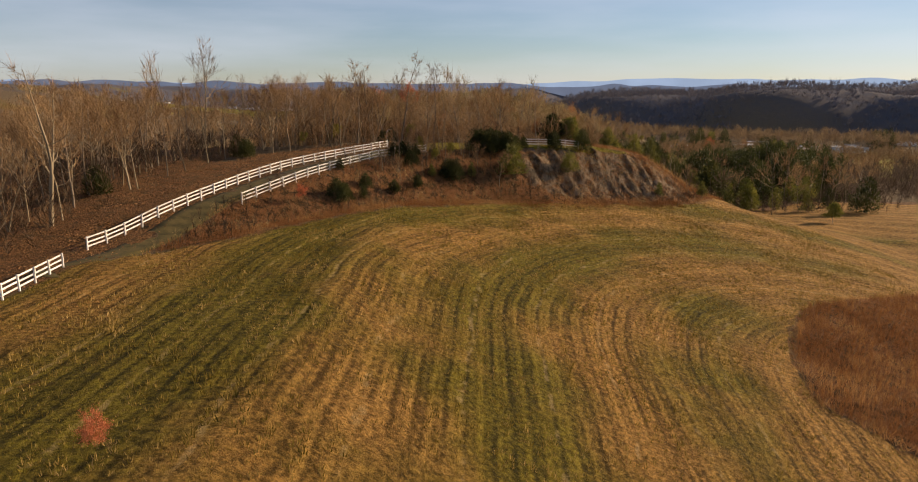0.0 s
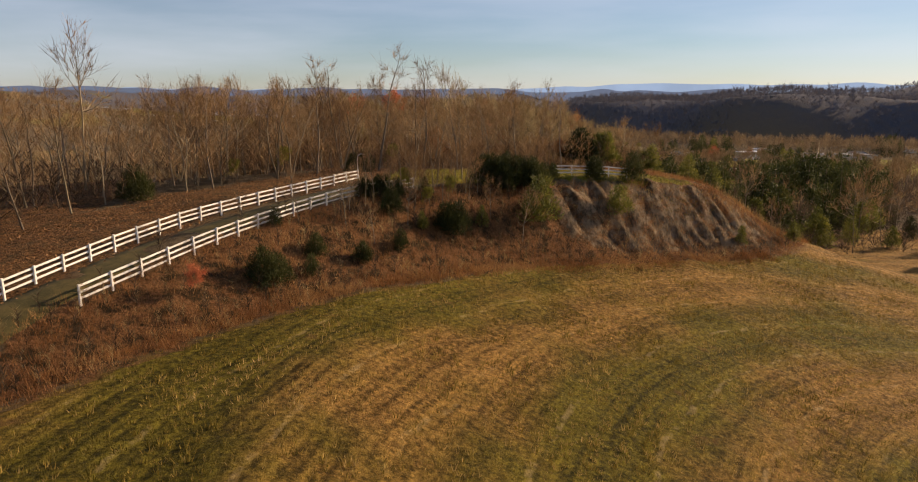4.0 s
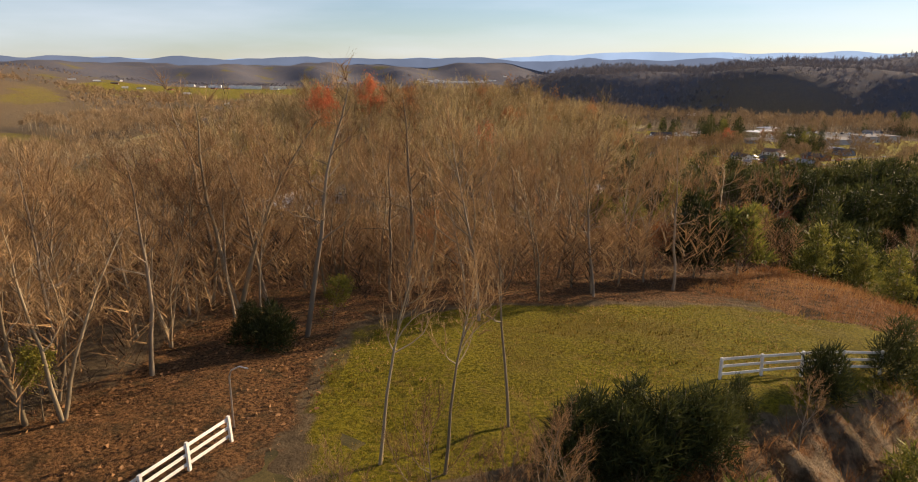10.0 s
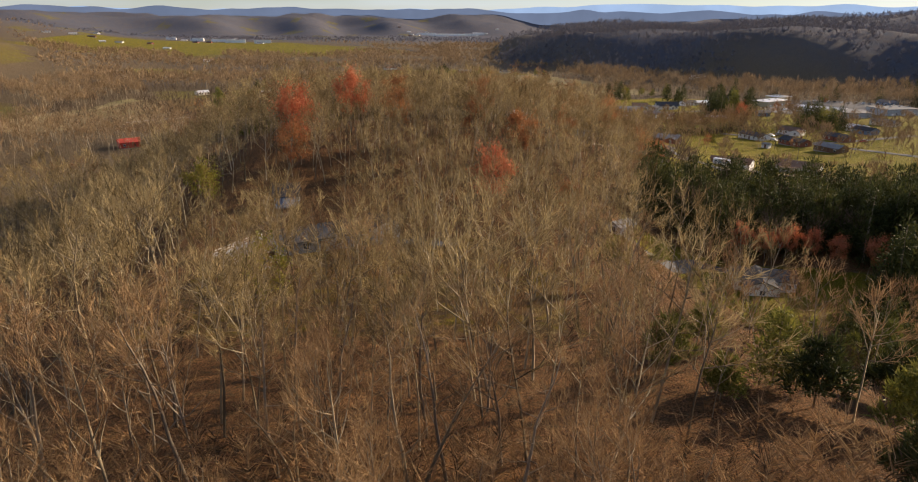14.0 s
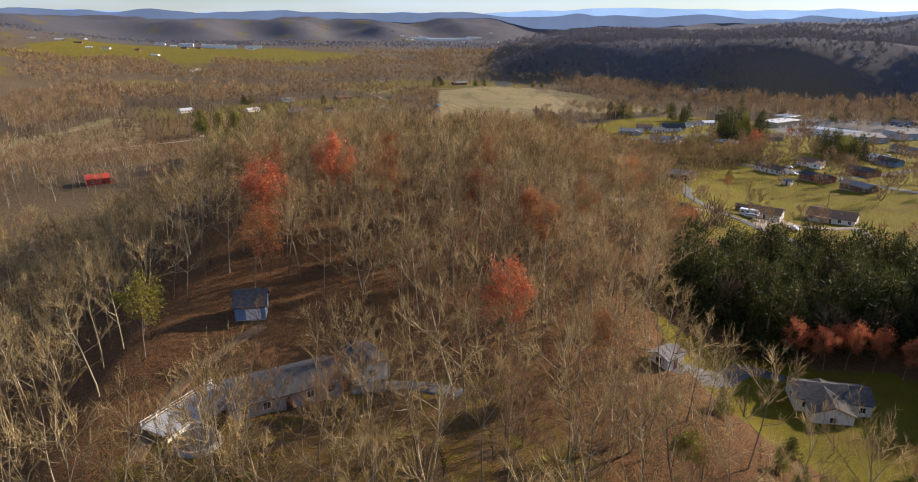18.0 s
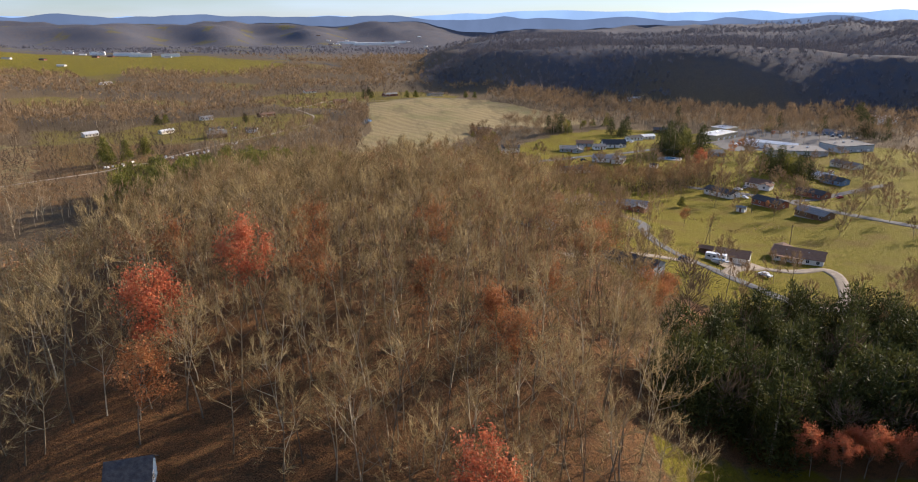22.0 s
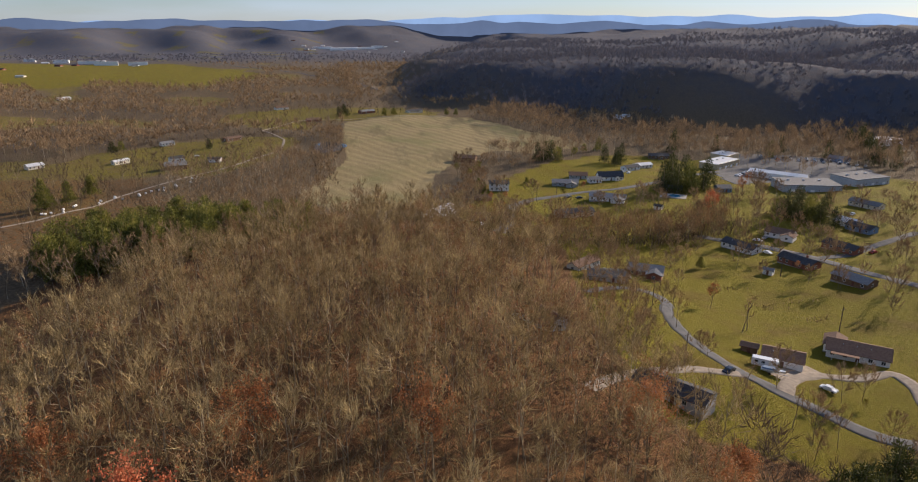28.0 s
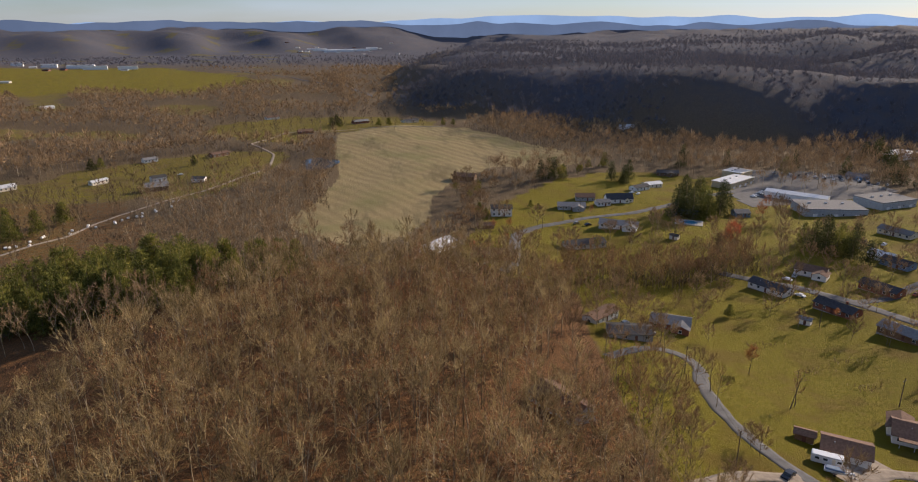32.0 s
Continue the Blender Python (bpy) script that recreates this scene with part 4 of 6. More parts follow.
far_at = clear_of(np.concatenate(far_at), [YARDS, CROP, FARM, FAR_YARDS, BROWN_FIELD, FAR_FIELD_W, LEFT_FIELD, VALLEY_YARD, HAY, WOODS_RIDGE, WOODS_LEFT, PINE_STAND, SLOPE])
shown = np.abs(far_at[:, 0]) < 0.85 * (far_at[:, 1] + 60) + 60
thin = waves(far_at[:, 0], far_at[:, 1], 240, 21) > np.where(far_at[:, 0] < 0, -0.3, -0.75)
far_at = far_at[shown & thin]
close = (far_at[:, 1] < 900) & (np.abs(far_at[:, 0]) < 420)
pieces = []
pick = rngf.randint(4, size=len(far_at))
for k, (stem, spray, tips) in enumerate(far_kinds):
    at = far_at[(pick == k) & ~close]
    # woods over the river or far off take the haze-tinted twigs, nearer ones tan
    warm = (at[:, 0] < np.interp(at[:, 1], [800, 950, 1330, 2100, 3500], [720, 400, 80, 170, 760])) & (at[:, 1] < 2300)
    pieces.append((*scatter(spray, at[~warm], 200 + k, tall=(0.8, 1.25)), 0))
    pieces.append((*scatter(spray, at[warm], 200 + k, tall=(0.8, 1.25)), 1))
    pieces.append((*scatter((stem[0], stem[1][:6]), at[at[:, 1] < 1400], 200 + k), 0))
stuff("valley_woods", pieces, [TWIG_HAZED, TWIG_WARM], "leafless woods across the valley and far hills", "woods")
pieces = []
fine_close = close & (far_at[:, 0] > -230) & (far_at[:, 0] < 40) & (far_at[:, 1] < 800)
for k, (stem, spray, tips) in enumerate(middle_kinds):
    at = far_at[(pick % 3 == k) & close & ~fine_close]
    east = (at[:, 0] > 40) & (at[:, 1] < 420)
    pieces.append((*scatter(spray, at[east], 230 + k, tall=(0.5, 1.0)), 2))
    at = at[~east]
    pieces.append((*scatter(spray, at, 210 + k, tall=(0.6, 1.2)), 0))
    pieces.append((*scatter(stem, at, 210 + k, tall=(0.6, 1.2)), 1))
    at = far_at[(pick % 3 == k) & fine_close]
    pieces.append((*scatter(light_kinds[k][1], at, 220 + k, tall=(0.6, 1.1)), 0))
    pieces.append((*scatter(light_kinds[k][0], at, 220 + k, tall=(0.6, 1.1)), 1))
stuff("slope_woods", pieces, [TWIG_WARM, BARK_PALE, TWIG_DARK], "leafless grey-brown woods on the valley slopes", "woods")

# ---- single trees and evergreens
lot_outline = [(255, 640), (250, 690), (290, 800), (350, 820), (420, 780), (410, 640)]


def leafy_parts(kind, leaf, seed, per=3, size=0.3, drop=0.0):
    H, trunk, crown, tips = near_kinds[kind]
    r = np.random.RandomState(seed)
    clump = np.sin(tips[:, 0] * 1.7 + seed) + np.sin(tips[:, 1] * 1.9 + 2 * seed) + np.sin(tips[:, 2] * 1.5)
    at = np.repeat(tips[clump > drop * 3 - 1.3], per, 0)
    at = at + r.normal(size=at.shape) * 0.5
    return [("trunk", trunk, ""), ("crown", crown, ""), ("leaves", raw_mesh("leaves", *flakes(at, size, r), [leaf]), "")]


RED_TREE = [leafy_parts(k, RED, 400 + k, 5, 0.21, 0.3) for k in (1, 3)]
RUST_TREE = [leafy_parts(k, RUST, 410 + k, 4, 0.20, 0.45) for k in (1, 3, 5)]
GOLD_TREE = [leafy_parts(k, GOLD, 430 + k, 3, 0.26, 0.3) for k in (3, 5)]
FAR_BARE = [[("trunk", raw_mesh("trunk", *w, [BARK]), ""), ("crown", raw_mesh("crown", *fn, [TWIG_WARM]), "")] for w, fn, _ in (vase_tree(75 + k, 17, 4, 13, 10, 17, 0.046, 0.22, 0.34) for k in range(5))]
BARE = [[("trunk", t, ""), ("crown", c, "")] for _, t, c, _ in near_kinds]


def one(name, parts, x, y, size, label, category="tree", group="", turn=None):
    return tree_thing(name, parts, x, y, (x * 37 + y * 91) % 360 if turn is None else turn, size, label, category, group)


# landmark trees along the edge of the woods and on the knoll
for x, y, k, size in ((-12.1, 136.0, 0, 0.80), (-18.2, 142.2, 2, 0.82), (-20.5, 146, 0, 0.8), (-1.0, 139.3, 3, 0.86), (-6.2, 142.5, 4, 0.80), (-42.5, 74, 2, 0.9), (8, 146, 1, 0.66), (15, 148, 4, 0.6)):
    one("bare_tree", BARE[k], x, y, size, "tall leafless tree standing above the edge of the woods")
slim = vase_tree(29, 18, 5, 11, 6, 7, 0.024, 0.5, 0.10)
SLIM = [("trunk", raw_mesh("trunk", *slim[0], [BARK]), ""), ("crown", raw_mesh("crown", *slim[1], [TWIG_NEAR]), "")]
for x, y, size in ((-42.2, 116, 0.95), (-43.6, 107.7, 0.84), (-30, 126, 0.62), (-32, 121, 0.66), (-26, 130, 0.66), (-9, 150, 0.7), (4, 147, 0.66), (11, 150, 0.6), (-38, 124, 0.66), (-24, 128, 0.6)):
    one("bare_tree", SLIM, x, y, size, "tall slender leafless tree at the edge of the woods")
for x, y, size in ((-6.0, 121.6, 0.56), (-3.2, 120.8, 0.52), (-0.2, 124.4, 0.55)):
    one("bare_tree", SLIM, x, y, size, "slender leafless tree on the mown knoll", group="knoll trees")
for x, y, size in ((-15.0, 102.1, 0.3), (-11.0, 103.9, 0.42), (-5.5, 107.7, 0.4), (-3.6, 112.6, 0.36), (6.5, 114.1, 0.4), (-11.1, 106.5, 0.28), (0.6, 116.1, 0.34), (3.0, 114.9, 0.3), (-1.0, 116.6, 0.36), (-8.2, 103.1, 0.26), (13.3, 124.0, 0.24), (43.3, 136.1, 0.28), (43.2, 134.3, 0.34), (38.9, 125.8, 0.26), (-19.0, 99.0, 0.25), (41, 140, 0.45)):
    one("sapling", BARE[5 if size > 0.3 else 3], x, y, size, "thin pale leafless sapling on the bank", "sapling", "bank saplings")

for x, y, k, size in ((-9.2, 110.5, 3, 0.36), (-8.0, 112.4, 5, 0.32), (-6.6, 111.2, 1, 0.34), (-5.6, 113.8, 3, 0.36), (-4.4, 112.2, 5, 0.30), (-3.2, 114.8, 1, 0.36), (-2.2, 113.2, 3, 0.32), (-7.4, 109.0, 5, 0.34), (-5.0, 110.0, 1, 0.30), (-1.2, 116.0, 5, 0.34), (0.2, 117.2, 3, 0.34), (-9.8, 108.4, 1, 0.28), (1.6, 118.4, 5, 0.3)):
    one("sapling", BARE[k], x, y, size, "thin leafless sapling crowding the top of the bank", "sapling", "bank saplings")
for x, y, size in ((-6.2, 112.6, 0.2), (-4.0, 111.0, 0.16), (-1.6, 114.4, 0.18), (-10.6, 137.2, 0.24), (-22.5, 125.5, 0.26), (-27, 119.8, 0.2)):
    one("bush", GOLD_TREE[1], x, y, size, "olive-green bush holding its leaves among bare brush", "shrub", "olive bushes")
one("broadleaf_tree", GOLD_TREE[0], -27.7, 208, 0.72, "young tree still in bright yellow-green leaf", "tree")
one("broadleaf_tree", GOLD_TREE[1], 24, 232, 0.55, "young tree in thin olive leaf above the valley", "tree")
one("broadleaf_tree", GOLD_TREE[0], -55, 271, 0.8, "tree in thin yellow-green leaf beside the track", "tree")
one("oak_tree", RED_TREE[0], -29, 327.4, 1.12, "tall oak with bright red leaves above the woods")
one("oak_tree", RED_TREE[1], -45, 313, 1.25, "tall oak with orange-red autumn leaves")
one("oak_tree", RED_TREE[1], 7.5, 266, 1.0, "oak with salmon-red leaves among bare trees")
for x, y, k, s in ((-43, 297, 1, 1.0), (9.5, 347, 0, 1.0), (15.6, 311, 2, 1.05), (47.8, 350, 0, 1.05), (-17.3, 327, 1, 1.0), (60, 340, 1, 0.95), (17, 299, 0, 0.9), (3, 322, 2, 1.0), (-18, 350, 0, 1.0), (-50, 347, 1, 1.0), (20, 262, 2, 0.8), (30, 320, 1, 0.9), (66, 350, 2, 0.9)):
    one("oak_tree", RUST_TREE[k], x, y, s, "oak holding rust-brown leaves among bare trees", group="rusty oaks")
for x, y, s in ((76, 302, 0.66), (81, 300, 0.6), (86, 300, 0.62), (91, 298, 0.6), (96, 295, 0.6), (102, 289, 0.68), (84, 304, 0.55)):
    one("maple_tree", RED_TREE[1], x, y, s, "small orange-leaved tree behind the valley house", group="valley maples")
for x, y, k, s in ((-4.5, 150, 0, 0.33), (-3, 151, 2, 0.3), (15.5, 153, 2, 0.34)):
    one("small_tree", RUST_TREE[k], x, y, s, "small tree with faded red leaves at the woods' edge")
one("red_shrub", [("crown", BARE[5][1][1], ""), ("leaves", RED_TREE[1][2][1], "")], -18.9, 88.1, 0.16, "small red-leaved shrub in dry grass", "shrub")
one("red_shrub", [("crown", BARE[5][1][1], ""), ("leaves", RED_TREE[1][2][1], "")], -12.1, 29.0, 0.14, "small red-leaved shrub at the field's edge", "shrub")

# evergreens
def ever(seed, mat, H, R, **more):
    stem, green = bushy(seed, H, R, **more)
    return [("stem", raw_mesh("stem", *stem, [BARK]), ""), ("foliage", raw_mesh("foliage", *green, [mat]), "")]


CEDARS = [ever(500 + k, CEDAR, 4.2, 1.7 + 0.25 * k, lobes=24, n=3400, point=0.5, flat=0.95, spray=0.20, thin=0.09) for k in range(3)]
PINES = [ever(510 + k, PINE, 8.0, 2.6 + 0.4 * k, lobes=24, n=2200, point=0.8, low=0.14, flat=0.45, spray=0.13) for k in range(3)]
DARK_PINES = [ever(520 + k, DARK_GREEN, 9.0, 3.2 + 0.4 * k, lobes=24, n=2200, point=0.65, flat=0.7, spray=0.13) for k in range(2)]
SPREADING = [ever(530 + k, PINE if k else CEDAR, 8.0, 3.6, lobes=18, n=2600, point=0.42, low=0.3, flat=0.4, spray=0.16, thin=0.16) for k in range(2)]
for x, y, k, s in ((-7.0, 113.8, 1, 0.55), (-4.4, 115.4, 0, 0.5), (3.0, 121.6, 2, 1.0), (7.2, 122.4, 1, 1.0), (4.6, 120.6, 2, 0.9), (-8.4, 113.0, 0, 0.7), (-1.1, 110.4, 2, 0.85), (2.0, 120.8, 0, 1.05), (4.1, 120.9, 1, 1.05), (6.2, 121.7, 0, 1.1), (8.3, 122.9, 2, 0.95), (9.7, 123.9, 0, 0.75), (5.0, 122.3, 1, 1.1), (11.0, 125.7, 1, 0.6), (16.6, 128.1, 2, 0.85), (22.2, 130.8, 0, 1.15), (-10.5, 111.9, 2, 0.66), (-9.0, 112.2, 1, 0.72), (-7.2, 111.3, 2, 0.6), (-7.2, 108.5, 1, 0.75), (-1.9, 110.0, 0, 0.9), (-0.4, 111.2, 0, 0.95), (-12.7, 98.7, 1, 0.62), (-8.9, 100.2, 2, 0.55), (-15.5, 92.7, 2, 0.85), (-14.7, 93.7, 1, 0.7), (-12.6, 96.3, 0, 0.55), (-33.4, 110.8, 2, 0.8), (-35.4, 112, 2, 0.7), (-36.8, 116.2, 2, 0.85), (-5.9, 104.4, 1, 0.55), (-13.6, 134, 2, 0.85), (-15.4, 135.6, 1, 0.75), (-44, 86, 2, 1.0), (-16.6, 100.2, 0, 0.5)):
    one("cedar", CEDARS[k], x, y, s * 0.82, "dark green bushy cedar on the bank", "evergreen", "bank cedars")
BUSHY = ever(540, PINE, 5.0, 2.3, lobes=18, n=2600, point=0.5, flat=0.85, spray=0.15, thin=0.16)
one("pine", BUSHY, 8.5, 117.9, 1.05, "bushy yellow-green pine on the cut bank", "pine")
one("pine", BUSHY, 19.1, 123.9, 0.75, "bushy yellow-green pine on the cut bank", "pine")
for x, y, k, s in ((2.0, 113.5, 0, 0.34), (-4.1, 108.2, 1, 0.26), (46.0, 135.1, 1, 0.42), (36, 128, 0, 0.36)):
    one("pine", PINES[k], x, y, s, "young yellow-green pine on the cut bank", "pine", "bank pines")
one("pine", SPREADING[0], 18.6, 153.4, 0.92, "spreading dark pine at the corner of the woods", "pine")
# lighter needles than the dark pine beside it put the sunlight into the colour
one("pine", SPREADING[1], 22.9, 154.6, 0.86, "spreading pine at the corner of the woods, sunlight in its colour", "pine")
for x, y, k, s in ((19.5, 196, 1, 0.9), (22, 188, 1, 0.7), (30.5, 187, 0, 1.0), (29, 171, 0, 0.8), (37, 183, 1, 1.0), (26, 203, 1, 0.8), (42, 192, 0, 1.0), (34, 169, 0, 0.8), (46, 178, 1, 0.9), (52, 170, 0, 0.8)):
    one("pine", SPREADING[k], x, y, s, "spreading pine among brush on the slope", "pine", "slope pines")
one("pine", SPREADING[1], 82.5, 156.5, 0.62, "lone rounded pine standing in the hay field", "pine")
one("pine", PINES[1], 29, 192, 1.15, "tall narrow pine above the valley yard", "pine")

def stand(poly, gap, seed, kinds, lo, hi, name, label, most=120):
    at = spots_in(poly, gap, seed)[:most]
    q = np.random.RandomState(seed)
    for x, y in at:
        one(name, kinds[q.randint(len(kinds))], x, y, q.uniform(lo, hi), label, "pine", name + " stand")


TALL_PINES = [ever(550 + k, DARK_GREEN, 17.0, 4.4 + 0.5 * k, lobes=30, n=2400, point=0.6, low=0.04, flat=0.75, spray=0.13, thin=0.2) for k in range(3)]
stand([(48, 305), (54, 322), (68, 336), (92, 356), (134, 352), (150, 336), (140, 318), (116, 314), (90, 320), (62, 311)], 6.3, 71, TALL_PINES, 0.85, 1.3, "pine", "dark pine in the stand below the yards", 80)
# row added behind the house, mostly out of view, to shade its yard
stand([(114, 298), (124, 284), (136, 296), (124, 312)], 4.8, 79, TALL_PINES, 1.3, 1.6, "pine", "tall dark pine added to shade the valley house yard")
stand([(62, 304), (92, 309), (122, 306), (124, 318), (92, 322), (62, 313)], 6.0, 78, TALL_PINES, 1.0, 1.3, "pine", "tall dark pine at the front of the stand")
# more pines added towards the sun so their shadow reaches the valley yard
stand([(106, 302), (114, 288), (126, 274), (162, 290), (158, 328), (118, 320)], 7.0, 75, TALL_PINES, 1.15, 1.5, "pine", "tall dark pine added east of the stand for shade", 48)
stand([(46, 176), (66, 160), (110, 176), (100, 226), (56, 232)], 13, 72, PINES + DARK_PINES, 0.6, 1.15, "pine", "pine among brush on the valley slope")
stand([(44, 172), (62, 164), (86, 190), (90, 236), (56, 240)], 9, 76, DARK_PINES + PINES[:1], 0.9, 1.5, "pine", "dark pine shading the valley slope")
# pines added on the sun side, out of view, to keep the valley yard dark
stand([(100, 234), (116, 236), (134, 262), (128, 274), (112, 262)], 6.5, 70, TALL_PINES, 1.1, 1.4, "pine", "tall dark pine added out of view to shade the valley yard", 24)
# closer pines added past the view's edge, again only to shade the yard
stand([(82, 253), (90, 248), (108, 258), (104, 274), (92, 268)], 4.8, 69, TALL_PINES, 1.15, 1.45, "pine", "tall dark pine added beside the valley yard for shade", 22)
stand([(28, 148), (42, 146), (56, 160), (48, 176), (34, 170)], 6.5, 77, PINES + DARK_PINES[:1], 0.4, 0.85, "pine", "young pine in brush below the woods' corner")
LIGHT_PINES = [ever(560 + k, PINE, 14.0, 4.4, lobes=28, n=2200, point=0.6, low=0.03, flat=0.6, spray=0.14) for k in range(3)]
stand(PINE_STAND, 7.2, 73, LIGHT_PINES, 1.1, 1.6, "pine", "green pine in the stand beyond the ridge", 95)
stand([(34, 196), (60, 236), (52, 258), (36, 256), (30, 226)], 9.5, 74, PINES, 0.35, 0.7, "pine", "young pine in brush above the valley yard")
for x, y, s in ((-54, 566, 1.5), (-45, 562, 1.4), (-35, 571, 1.6), (-28, 576, 1.5), (-22, 588, 1.2), (-40, 574, 1.5), (-68, 580, 1.3), (-51, 581, 1.5), (-184, 688, 1.7), (-172, 694, 1.4), (-178, 676, 1.5), (-168, 722, 1.3)):
    one("pine", PINES[int(x + y) % 3], x, y, s * 1.5, "airy pine standing in front of the stubble field", "pine", "valley pines")
for x, y, s in ((204, 665, 1.35), (210, 658, 1.3), (221, 660, 1.45), (239, 673, 1.3), (225, 672, 1.5), (219, 685, 1.4), (231, 688, 1.3), (213, 673, 1.4), (232, 664, 1.2), (155, 796, 1.0), (161, 794, 1.1), (168, 801, 1.1), (174, 797, 0.9), (225, 840, 1.0), (212, 766, 0.8), (208, 781, 1.0), (216, 774, 0.9), (223, 783, 1.1), (291, 827, 1.3), (239, 594, 0.95), (238, 584, 1.0), (239, 577, 1.05), (245, 576, 1.1), (246, 566, 0.95), (249, 559, 0.8), (250, 591, 1.1), (255, 586, 1.05), (260, 581, 0.95), (252, 575, 1.0), (358, 781, 1.1), (423, 743, 1.3), (417, 726, 1.2), (420, 712, 1.2), (461, 818, 1.2), (473, 818, 1.3), (440, 760, 1.2), (450, 780, 1.3), (486, 830, 1.3), (405, 770, 1.0), (380, 800, 1.0), (330, 822, 0.9)):
    one("evergreen_tree", (TALL_PINES + LIGHT_PINES[:1])[int(x * 7 + y) % 4], x, y, s, "tall dark evergreen standing among the yards", "pine", "yard evergreens")
for x, y, s in ((123, 711, 0.7), (127, 706, 0.65), (148.5, 513, 0.75), (210, 837, 1.0), (-8, 1130, 1.4), (2, 1128, 1.3), (-2, 1148, 1.5), (48, 1120, 1.4), (60, 1122, 1.3), (128, 1130, 1.3), (140, 1126, 1.2), (-126, 905, 1.1), (-208, 900, 1.2), (-202, 906, 1.3), (-36.6, 588, 1.3), (-23.6, 606, 1.2), (-30, 600, 1.0), (96, 770, 0.8), (88, 690, 0.9), (86, 700, 1.0)):
    one("evergreen_tree", (PINES + DARK_PINES)[int(x * 7 + y) % 5], x, y, s, "dark evergreen standing among the yards", "pine", "yard evergreens")
for x, y, k, s, kind in ((126, 464, 0, 0.5, RUST_TREE), (37.5, 566, 0, 0.5, RUST_TREE), (86, 657, 1, 0.4, RUST_TREE), (95, 657, 1, 0.42, RUST_TREE), (84, 618, 2, 0.45, RUST_TREE), (196, 596, 0, 0.6, RED_TREE), (170, 786, 0, 0.75, GOLD_TREE), (186, 797, 1, 0.7, GOLD_TREE), (268, 668, 0, 0.6, RUST_TREE), (60, 590, 0, 0.4, RED_TREE), (190, 505, 2, 0.3, RUST_TREE), (137, 668, 1, 0.4, GOLD_TREE), (131, 613, 0, 0.45, GOLD_TREE), (157, 690, 2, 0.35, RUST_TREE), (340, 745, 1, 0.4, RUST_TREE), (128.4, 390, 2, 0.18, GOLD_TREE)):
    one("yard_tree", kind[k % len(kind)], x, y, s, "small autumn-coloured tree in a yard", "tree", "yard trees")
for x, y, k, s in ((124, 440.5, 0, 0.62), (127, 442.5, 4, 0.6), (126, 489, 3, 0.4), (84.5, 457, 3, 0.7), (96, 477, 1, 0.6), (92, 462, 5, 0.7), (103, 448, 4, 0.62), (99, 438, 1, 0.66), (91, 446, 0, 0.62), (80, 446, 3, 0.6), (76, 462, 4, 0.7), (72, 480, 1, 0.8), (110, 500, 0, 0.6), (103, 508, 3, 0.6), (100, 380, 4, 0.6), (108, 374, 1, 0.6), (116, 368, 5, 0.6), (92, 390, 0, 0.55), (96, 690, 1, 0.6), (110, 770, 3, 0.5), (132, 770, 4, 0.5), (140, 760, 3, 0.5), (270, 664, 0, 0.5), (258, 640, 1, 0.6), (176, 640, 0, 0.6), (195, 655, 3, 0.6), (-60, 1010, 1, 0.7), (-86, 1000, 0, 0.7), (-150, 870, 3, 0.7), (-180, 870, 0, 0.7), (-100, 850, 1, 0.7), (-20, 700, 1, 0.7), (-22, 704, 4, 0.7), (190, 478, 3, 0.6), (205, 470, 0, 0.6), (250, 555, 3, 0.6), (95, 790, 0, 0.9), (84, 780, 3, 0.8), (-33, 238, 1, 0.7), (-31, 243, 0, 0.72), (-26, 244, 3, 0.75), (-21, 247, 4, 0.7), (-16, 248, 1, 0.72), (-29, 236, 5, 0.85), (-12, 252, 0, 0.65), (-23, 241, 5, 0.75), (-18, 242, 1, 0.7), (-36, 271, 3, 0.6)):
    one("yard_tree", BARE[k] if y < 480 else FAR_BARE[k % 5], x, y, s, "bare tree standing on a lawn", "tree", "bare yard trees")
# hedgerow between the two rows of houses and along the crop field
for poly, gap, seed in (([(88, 554), (119, 551), (140, 544), (159, 551), (194, 560), (203, 578), (196, 600), (174, 582), (135, 578), (104, 584)], 4.0, 81), ([(64, 640), (90, 690), (100, 760), (86, 770), (74, 700), (52, 650)], 7.0, 82), ([(40, 586), (70, 572), (90, 560), (96, 540), (84, 520), (70, 560)], 5.5, 83), ([(54, 398), (84, 420), (84, 452), (66, 456), (44, 440)], 6, 84), ([(-10, 1000), (-34, 850), (-24, 760), (-8, 720), (-14, 800), (-2, 900)], 6, 85), ([(146, 1118), (184, 975), (214, 880), (262, 850), (330, 858), (345, 880), (290, 900), (250, 940), (215, 1106)], 12, 86), ([(112, 334), (170, 322), (262, 366), (290, 420), (200, 386), (120, 364)], 7, 80), ([(352, 800), (402, 772), (401, 697), (430, 690), (488, 793), (467, 855), (360, 850)], 15, 87)):
    at = spots_in(poly, gap, seed)
    kind = light_kinds[seed % 3]
    high = (0.7, 1.15) if seed > 85 else (0.45, 0.85)
